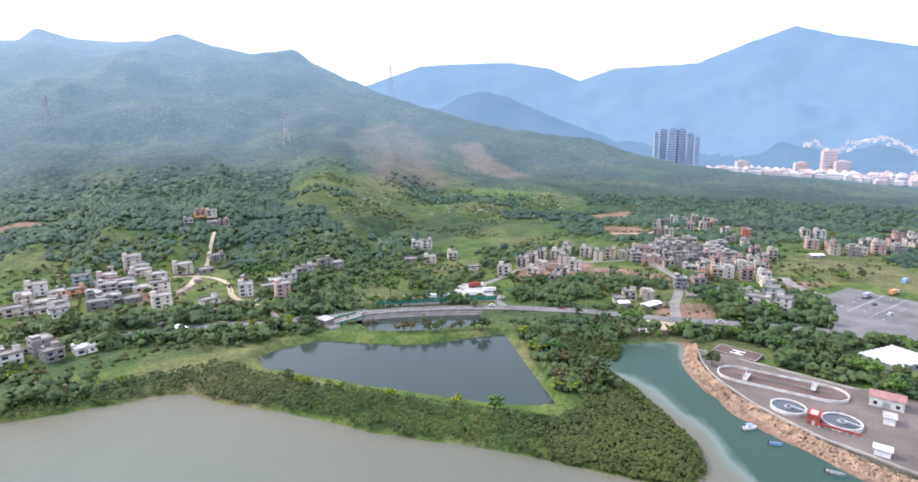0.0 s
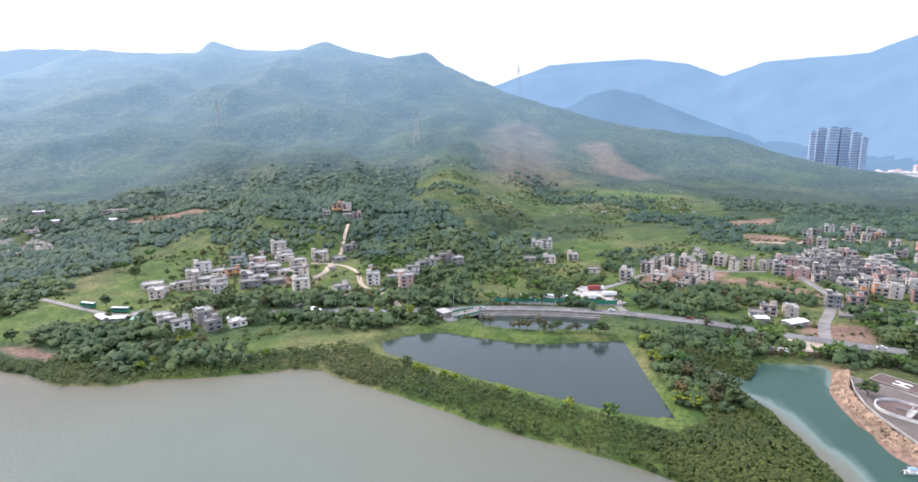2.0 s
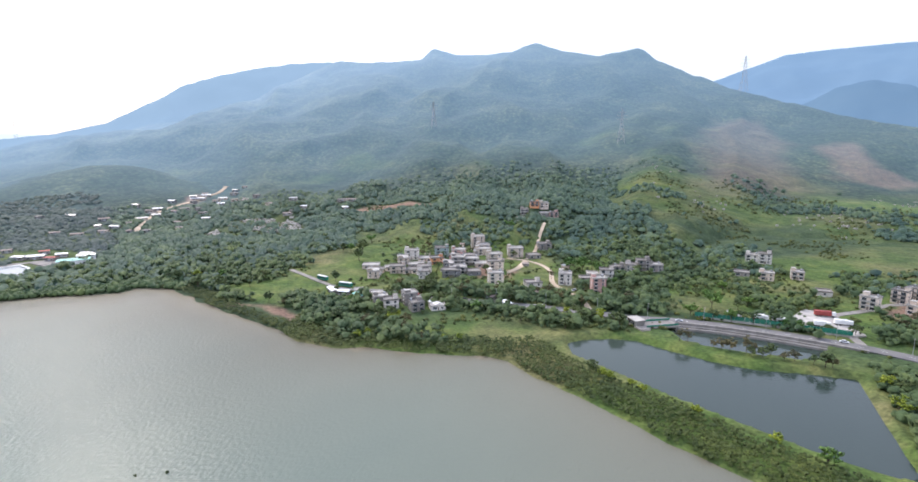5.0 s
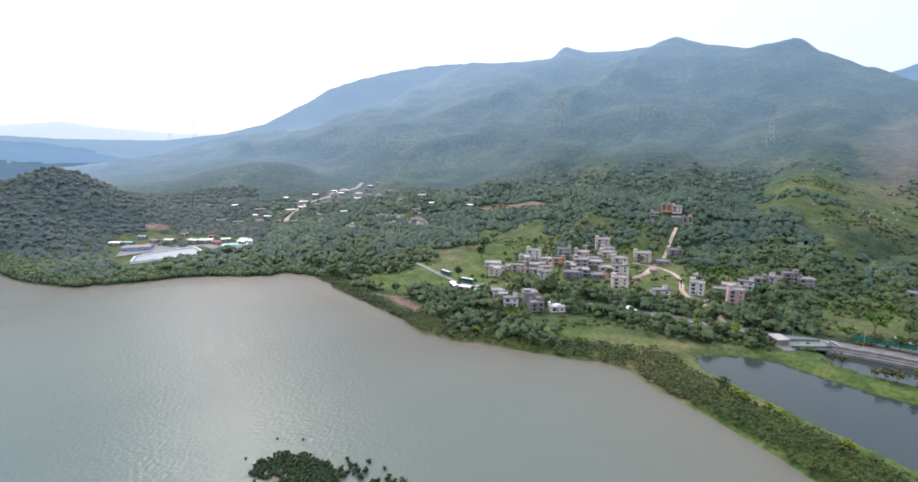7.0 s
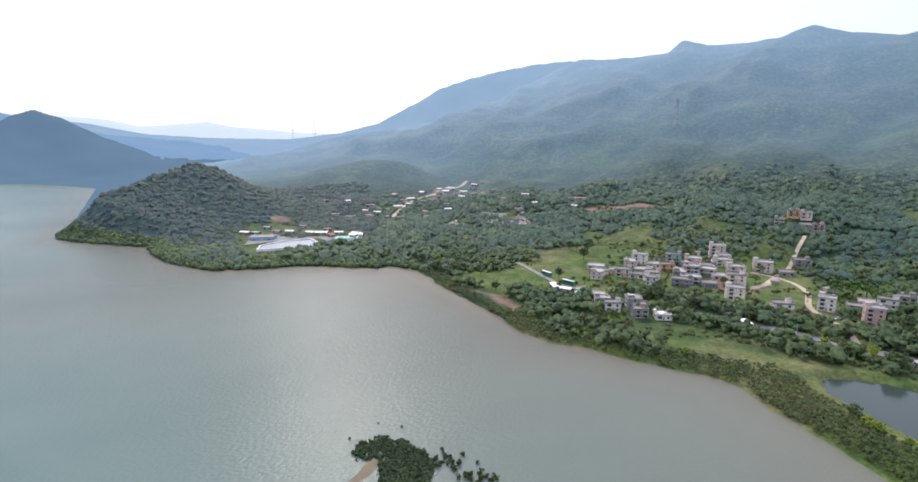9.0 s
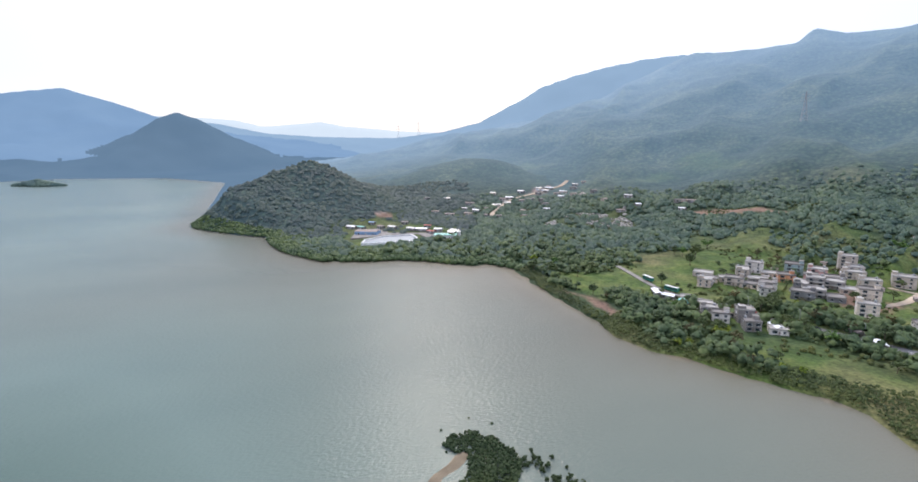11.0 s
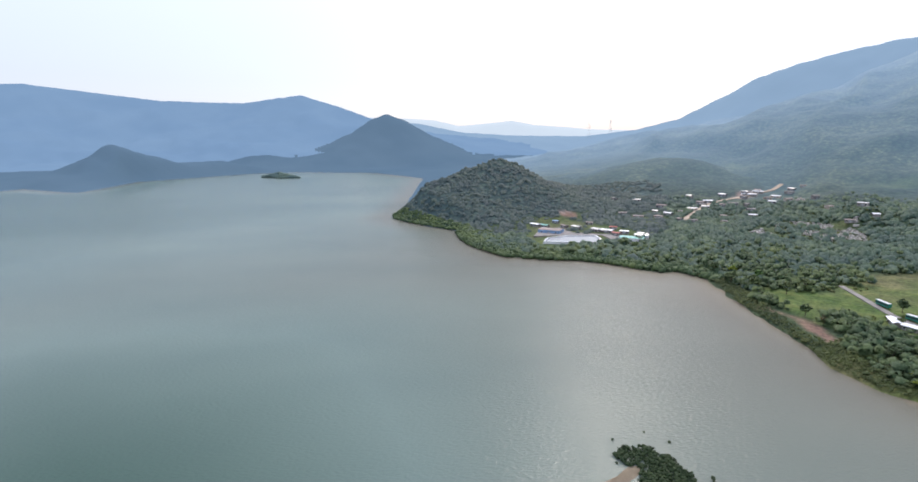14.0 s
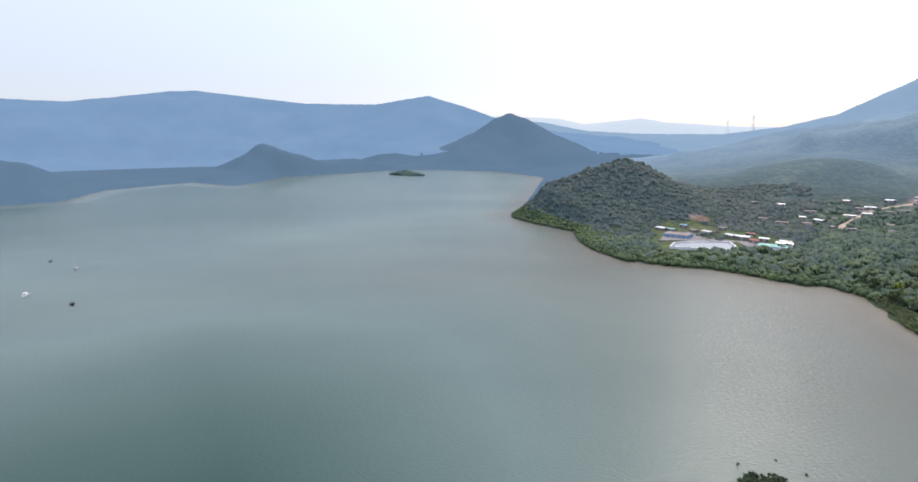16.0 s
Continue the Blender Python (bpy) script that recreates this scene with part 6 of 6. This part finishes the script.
corner = np.array([(sx, sy, sz) for sz in (0, 1) for sx, sy in ((-1, -1), (1, -1), (1, 1), (-1, 1))], float)
sizes = np.column_stack([rs.uniform(0.6, 1.5, len(cells)), rs.uniform(0.3, 0.8, len(cells)), rs.uniform(0.9, 1.9, len(cells))])
v = (np.column_stack([cells, bz - 0.2])[:, None, :] + corner[None] * sizes[:, None, :]).reshape(-1, 3)
cube = np.array([(4, 5, 6, 7), (0, 1, 5, 4), (1, 2, 6, 5), (2, 3, 7, 6), (3, 0, 4, 7)])
f = (cube[None] + 8 * np.arange(len(cells))[:, None, None]).reshape(-1, 4)
tagged(new("gravestones", mesh_from("gravestones", v, f, PALE_CONCRETE)), "rows of small pale gravestones among shrubs", "graves", kind="stuff")


# ---------------------------------------------------------------- vehicles and boats
def wheel_mesh(r, w):
    bm = bmesh.new()
    add_tube(bm, (0, -w / 2, 0), (0, w / 2, 0), r, r, 12)
    me = bpy.data.meshes.new("wheel")
    bm.to_mesh(me)
    bm.free()
    me.materials.append(RUBBER)
    return me


CAR_WHEEL, TRUCK_WHEEL = wheel_mesh(0.32, 0.22), wheel_mesh(0.5, 0.35)


def car(paint):
    root = new("car")
    bm = box(-2.1, 2.1, -0.86, 0.86, 0.3, 0.85, 0.12)
    part("body", bm, paint, root)
    bm = bmesh.new()
    add_box(bm, -1.3, 1.1, -0.76, 0.76, 0.85, 1.42)
    for vert in bm.verts:
        if vert.co.z > 1.2:
            vert.co.x *= 0.72
            vert.co.y *= 0.86
    part("cabin_glass", bm, GLASS, root)
    part("roof", box(-0.92, 0.78, -0.64, 0.64, 1.42, 1.47, 0.02), paint, root)
    for x in (-1.3, 1.3):
        for y in (-0.8, 0.8):
            shared("wheel", CAR_WHEEL, root, pose(x, y, 0.32))
    return root


def lorry(paint, length, cargo_h):
    root = new("lorry")
    part("chassis", box(-length / 2, length / 2, -1.0, 1.0, 0.6, 0.9), RUBBER, root)
    cab = part("cab", box(length / 2 - 2.1, length / 2, -1.2, 1.2, 0.9, 3.0, 0.15), WHITE_PAINT, root)
    part("windscreen", box(length / 2 - 0.02, length / 2 + 0.04, -1.0, 1.0, 1.9, 2.7), GLASS, cab)
    part("cargo_box", box(-length / 2, length / 2 - 2.3, -1.25, 1.25, 0.92, 0.92 + cargo_h, 0.05), paint, root)
    for x in (-length * 0.36, -length * 0.2, length * 0.38):
        for y in (-1.0, 1.0):
            shared("wheel", TRUCK_WHEEL, root, pose(x, y, 0.5))
    return root


CAR_PAINTS = [weathered("car paint " + n, c, 0.35, 0.0, 1, 0.08, 0.5) for n, c in
              (("white", (0.75, 0.75, 0.75)), ("black", (0.03, 0.03, 0.035)), ("silver", (0.5, 0.51, 0.52)), ("red", (0.4, 0.05, 0.04)), ("blue", (0.06, 0.12, 0.3)))]
CAR_NAMES = ["white", "black", "silver", "red", "blue"]
_cars = [car(p) for p in CAR_PAINTS]
_used = set()
_spots = [(96 + k * 3.0, 296 - 0.2 * k, 2.72, 80) for k in range(7)] + [(93 + k * 3.1, 284, 2.72, 95) for k in range(4)]
_spots += [(20, 331.5, 0, 0), (64, 326, 0, -8), (150, 297, 0, -14), (186, 287, 0, -22), (-60, 320, 0, 25), (-140, 302, 0, 17), (-190, 287, 0, 14), (-225, 279, 0, 12),
           (158, 352, 4.52, 40), (166, 350, 4.52, 40), (172, 356, 4.52, 40), (200, 360, 4.52, 10), (-132, 350, 0, 60), (-136, 346, 0, 60), (255, 318, 5.22, 35), (250, 300, 5.22, 30)]
for _k, (_x, _y, _z, _a) in enumerate(_spots):
    i = _rng.choice([0, 0, 1, 2, 2, 3, 4]) if _k > 4 else _k
    if not _z:
        j = int(np.argmin(np.hypot(road_line[:, 0] - _x, road_line[:, 1] - _y)))
        near_road = math.hypot(road_line[j, 0] - _x, road_line[j, 1] - _y) < 9
        _z = float(road_z[j]) + 0.02 if near_road else ground_z(_x, _y) + 0.3
    m = pose(_x, _y, _z, 0, 0, _a + _rng.uniform(-4, 4))
    if i in _used:
        one = copy_thing(_cars[i], m)
    else:
        _used.add(i)
        one, _cars[i].matrix_basis = _cars[i], m
    tagged(one, "%s car parked on grey paving" % CAR_NAMES[i], "car", "cars")
for _x, _y, _z, _a, _paint, _l, _h, _word in ((11, 374, 4.0, 15, RED_PAINT, 11, 2.6, "red"), (20, 361, 4.0, 12, WHITE_PAINT, 9, 2.4, "white"), (-20, 346.5, 4.0, 8, WHITE_PAINT, 8, 2.4, "white"),
                                              (-11, 347.5, 4.0, 8, WHITE_PAINT, 7, 2.3, "white"), (10, 352, 4.0, 8, WHITE_PAINT, 8, 2.4, "white"), (313, 366.5, 5.22, 40, BLUE_ROOF, 10, 2.8, "blue"),
                                              (284, 340, 5.22, 32, PAINTS["orange"], 9, 2.6, "orange"), (262, 334, 5.22, 35, GREY_METAL, 9, 2.4, "grey"), (-34, 344, 4.0, 8, GREY_METAL, 8, 2.3, "grey")):
    one = lorry(_paint, _l, _h)
    one.matrix_basis = pose(_x, _y, _z, 0, 0, _a)
    tagged(one, "lorry with a %s cargo box standing on paving" % _word, "lorry", "lorries")


def bus(x, y, turn):
    root = tagged(new("bus"), "dark green single-deck bus standing on the shore road", "bus", "buses")
    part("body", box(-5.5, 5.5, -1.25, 1.25, 0.4, 3.1, 0.15), GREEN_SHEET, root)
    part("window_band", box(-5.3, 5.3, -1.28, 1.28, 1.5, 2.5), GLASS, root)
    part("roof", box(-5.4, 5.4, -1.15, 1.15, 3.1, 3.25, 0.05), WHITE_PAINT, root)
    for wx_ in (-3.4, 3.6):
        for wy_ in (-1.05, 1.05):
            shared("wheel", TRUCK_WHEEL, root, pose(wx_, wy_, 0.5))
    root.matrix_basis = pose(x, y, ground_z(x, y) + 0.3, 0, 0, turn)


bus(-283, 268, 10)
bus(-312, 272, -4)


def boat(hull_mat, length, label, canopy, x, y, turn):
    """A small open workboat: a pointed shell with a floor, thwarts, and a cabin or canopy."""
    root = tagged(new("boat"), label, "boat", "moored boats")
    bm = bmesh.new()
    w = length * 0.17
    secs = []
    for s, k in ((-0.5, 0.85), (-0.2, 1.0), (0.15, 0.95), (0.38, 0.6), (0.5, 0.06)):
        secs.append([bm.verts.new((s * length, yy * w * k, zz)) for yy, zz in ((-1, 0.75 + max(0, s) * 0.8), (-0.7, -0.2), (0.7, -0.2), (1, 0.75 + max(0, s) * 0.8), (0.85, 0.7 + max(0, s) * 0.8), (0.6, 0.25), (-0.6, 0.25), (-0.85, 0.7 + max(0, s) * 0.8))])
    for a, b in zip(secs, secs[1:]):
        for i in range(8):
            bm.faces.new((a[i], a[(i + 1) % 8], b[(i + 1) % 8], b[i]))
    bm.faces.new(secs[0]), bm.faces.new(secs[-1][::-1])
    bmesh.ops.recalc_face_normals(bm, faces=bm.faces)
    part("hull", bm, hull_mat, root)
    for s in (-0.3, 0.05):
        part("thwart", box(s * length - 0.2, s * length + 0.2, -w * 0.8, w * 0.8, 0.45, 0.52), BARK, root)
    bm = box(-length * 0.5 - 0.35, -length * 0.5, -0.2, 0.2, 0.1, 1.2, 0.05)
    part("outboard_motor", bm, RUBBER, root)
    if canopy:
        cab = part("cabin", box(-length * 0.22, length * 0.12, -w * 0.62, w * 0.62, 0.3, 1.9, 0.06), WHITE_PAINT, root)
        part("cabin_roof", box(-length * 0.26, length * 0.16, -w * 0.75, w * 0.75, 1.9, 2.0, 0.03), canopy, cab)
        part("cabin_window", box(length * 0.12, length * 0.12 + 0.03, -w * 0.5, w * 0.5, 1.2, 1.75), GLASS, cab)
    root.matrix_basis = pose(x, y, 0, 0, 0, turn)


boat(WHITE_PAINT, 6.0, "white workboat with a blue canopy moored in the creek", BLUE_ROOF, 109, 187, 10)
boat(BLUE_ROOF, 4.2, "small blue open boat moored in the creek", None, 112.5, 176, -20)
boat(GREY_METAL, 5.5, "grey open workboat moored in the creek", None, 122, 158.5, -35)
boat(GREY_METAL, 9.0, "grey cabin boat moored in the bay", GREY_METAL, -388, -440, 35)
boat(WHITE_PAINT, 10.0, "white cabin boat moored in the bay", WHITE_PAINT, -311, -405, 30)
boat(RUBBER, 9.0, "dark open boat moored in the bay", None, -297, -348, 50)
boat(RUBBER, 5.0, "small dark float moored in the bay", None, -414, -497, 20)

# low rocky islet across the bay
rs = np.random.RandomState(5)
a, d = rs.uniform(0, 6.283, 420), np.sqrt(rs.uniform(0, 1, 420))
cx, cy = -1665 + np.cos(a) * d * 34 - np.sin(a) * d * 18, -512 + np.cos(a) * d * 62 + np.sin(a) * d * 10
v, f = lumps(rs, np.column_stack([cx, cy, 1 + 13 * (1 - d)]), rs.uniform(4, 8, 420), 0.7, 0.35)
tagged(new("wooded_islet", mesh_from("wooded_islet", v, f, HILL_FAR_HAZE, True)), "low wooded islet across the bay", "islet", kind="stuff")


# ---------------------------------------------------------------- street lamps, pylons
def street_lamp(x, y, turn, z):
    root = tagged(new("street_lamp"), "grey steel street lamp with a curved arm beside the road", "street lamp", "street lamps")
    bm = bmesh.new()
    add_tube(bm, (0, 0, -0.5), (0, 0, 8.2), 0.13, 0.08, 8)
    part("pole", bm, GREY_METAL, root)
    bm = bmesh.new()
    add_tube(bm, (0, 0, 8.1), (1.0, 0, 8.7), 0.07, 0.06, 6)
    add_tube(bm, (1.0, 0, 8.7), (2.0, 0, 8.75), 0.06, 0.05, 6)
    part("arm", bm, GREY_METAL, root)
    part("lamp_head", box(1.8, 2.6, -0.15, 0.15, 8.66, 8.82, 0.04), PALE_CONCRETE, root)
    root.matrix_basis = pose(x, y, z, 0, 0, turn)


for _k in range(6, len(road_line) - 4, 6):
    _d = road_line[_k + 1] - road_line[_k]
    _d = _d / np.linalg.norm(_d)
    street_lamp(road_line[_k, 0] - _d[1] * 5.2, road_line[_k, 1] + _d[0] * 5.2, math.degrees(math.atan2(_d[1], _d[0])) - 90, float(road_z[_k]) - 0.2)


def pylon(x, y, tall, turn):
    """A lattice power pylon: four tapering legs, cross bracing and three pairs of arms."""
    root = tagged(new("power_pylon"), "grey lattice power pylon on the hillside", "pylon", "power pylons")
    def half(h):
        return tall * (0.09 * (1 - h) ** 1.4 + 0.014)
    levels = [0, 0.18, 0.34, 0.48, 0.6, 0.7, 0.8, 0.9, 1.0]
    for sx, sy in ((-1, -1), (1, -1), (1, 1), (-1, 1)):
        bm = bmesh.new()
        for a, b in zip(levels, levels[1:]):
            add_tube(bm, (sx * half(a), sy * half(a), a * tall - (3 if a == 0 else 0)), (sx * half(b), sy * half(b), b * tall), 0.28, 0.24, 4)
        part("leg", bm, GREY_METAL, root)
    for a, b in zip(levels, levels[1:]):
        for (sx, sy), (ex, ey) in (((-1, -1), (1, -1)), ((1, -1), (1, 1)), ((1, 1), (-1, 1)), ((-1, 1), (-1, -1))):
            for low, high in (((sx, sy), (ex, ey)), ((ex, ey), (sx, sy))):
                bm = bmesh.new()
                add_tube(bm, (low[0] * half(a), low[1] * half(a), a * tall), (high[0] * half(b), high[1] * half(b), b * tall), 0.16, 0.16, 4)
                part("brace", bm, GREY_METAL, root)
    for h, l in ((0.7, 0.17), (0.8, 0.15), (0.9, 0.12)):
        for s in (-1, 1):
            bm = bmesh.new()
            add_tube(bm, (0, 0, h * tall + 0.6), (s * l * tall, 0, h * tall), 0.3, 0.12, 4)
            add_tube(bm, (0, 0, h * tall - 1.6), (s * l * tall, 0, h * tall), 0.2, 0.12, 4)
            part("arm", bm, GREY_METAL, root)
    root.matrix_basis = pose(x, y, ground_z(x, y), 0, 0, turn)


pylon(-300, 952, 58, 20)
pylon(-195, 1610, 88, 30)
pylon(-672, 902, 50, 50)
pylon(-2960, 900, 80, 75)
pylon(-2990, 790, 80, 75)


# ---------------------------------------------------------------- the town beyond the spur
# haze is painted into these colours: paler walls and glass, bluer towers
TOWN_WALL = weathered("pale tower wall with painted haze", (0.80, 0.74, 0.72), 0.9, scale=0.02, dirt=0.15)
TOWN_PINK = weathered("pink tower wall with painted haze", (0.72, 0.56, 0.53), 0.9, scale=0.02, dirt=0.15)
TOWN_GLASS = weathered("window band with painted haze", (0.42, 0.44, 0.48), 0.5, scale=0.02, dirt=0.1)
TOWER_DARK_HAZED = weathered("bare dark concrete frame with painted haze blue", (0.23, 0.34, 0.46), 0.9, scale=0.02, dirt=0.2)


def block(name, x, y, w, d, h, turn, wall, bands, label, category, group):
    root = tagged(new(name), label, category, group)
    part("wall", box(-w / 2, w / 2, -d / 2, d / 2, -25, h), wall, root)
    part("roof_plant", box(-w / 5, w / 5, -d / 5, d / 5, h, h + 3.5), wall, root)
    if bands > 3:
        part("roof_parapet", box(-w / 2 - 0.4, w / 2 + 0.4, -d / 2 - 0.4, d / 2 + 0.4, h - 1.0, h + 0.4), wall, root)
    n = max(2, min(bands, int(h / 3.5)))
    for k in range(n):
        z = h * (k + 0.3) / n
        part("window_band", box(-w / 2 - 0.25, w / 2 + 0.25, -d / 2 - 0.25, d / 2 + 0.25, z, z + h / n * 0.42), TOWN_GLASS, root)
    root.matrix_basis = pose(x, y, ground_z(x, y), 0, 0, turn)


def at_bearing(a, r):
    return -math.sin(radians(a)) * r, math.cos(radians(a)) * r


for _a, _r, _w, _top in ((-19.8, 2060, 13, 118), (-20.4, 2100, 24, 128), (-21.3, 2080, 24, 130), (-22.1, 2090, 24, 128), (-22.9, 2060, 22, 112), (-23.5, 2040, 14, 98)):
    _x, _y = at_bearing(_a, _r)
    block("apartment_tower", _x, _y, _w, 24, _top - ground_z(_x, _y), _a + 12, TOWER_DARK_HAZED, 14, "dark unfinished apartment tower far beyond the spur, blue with painted haze", "tower", "unfinished towers")
_rng = random.Random(9)
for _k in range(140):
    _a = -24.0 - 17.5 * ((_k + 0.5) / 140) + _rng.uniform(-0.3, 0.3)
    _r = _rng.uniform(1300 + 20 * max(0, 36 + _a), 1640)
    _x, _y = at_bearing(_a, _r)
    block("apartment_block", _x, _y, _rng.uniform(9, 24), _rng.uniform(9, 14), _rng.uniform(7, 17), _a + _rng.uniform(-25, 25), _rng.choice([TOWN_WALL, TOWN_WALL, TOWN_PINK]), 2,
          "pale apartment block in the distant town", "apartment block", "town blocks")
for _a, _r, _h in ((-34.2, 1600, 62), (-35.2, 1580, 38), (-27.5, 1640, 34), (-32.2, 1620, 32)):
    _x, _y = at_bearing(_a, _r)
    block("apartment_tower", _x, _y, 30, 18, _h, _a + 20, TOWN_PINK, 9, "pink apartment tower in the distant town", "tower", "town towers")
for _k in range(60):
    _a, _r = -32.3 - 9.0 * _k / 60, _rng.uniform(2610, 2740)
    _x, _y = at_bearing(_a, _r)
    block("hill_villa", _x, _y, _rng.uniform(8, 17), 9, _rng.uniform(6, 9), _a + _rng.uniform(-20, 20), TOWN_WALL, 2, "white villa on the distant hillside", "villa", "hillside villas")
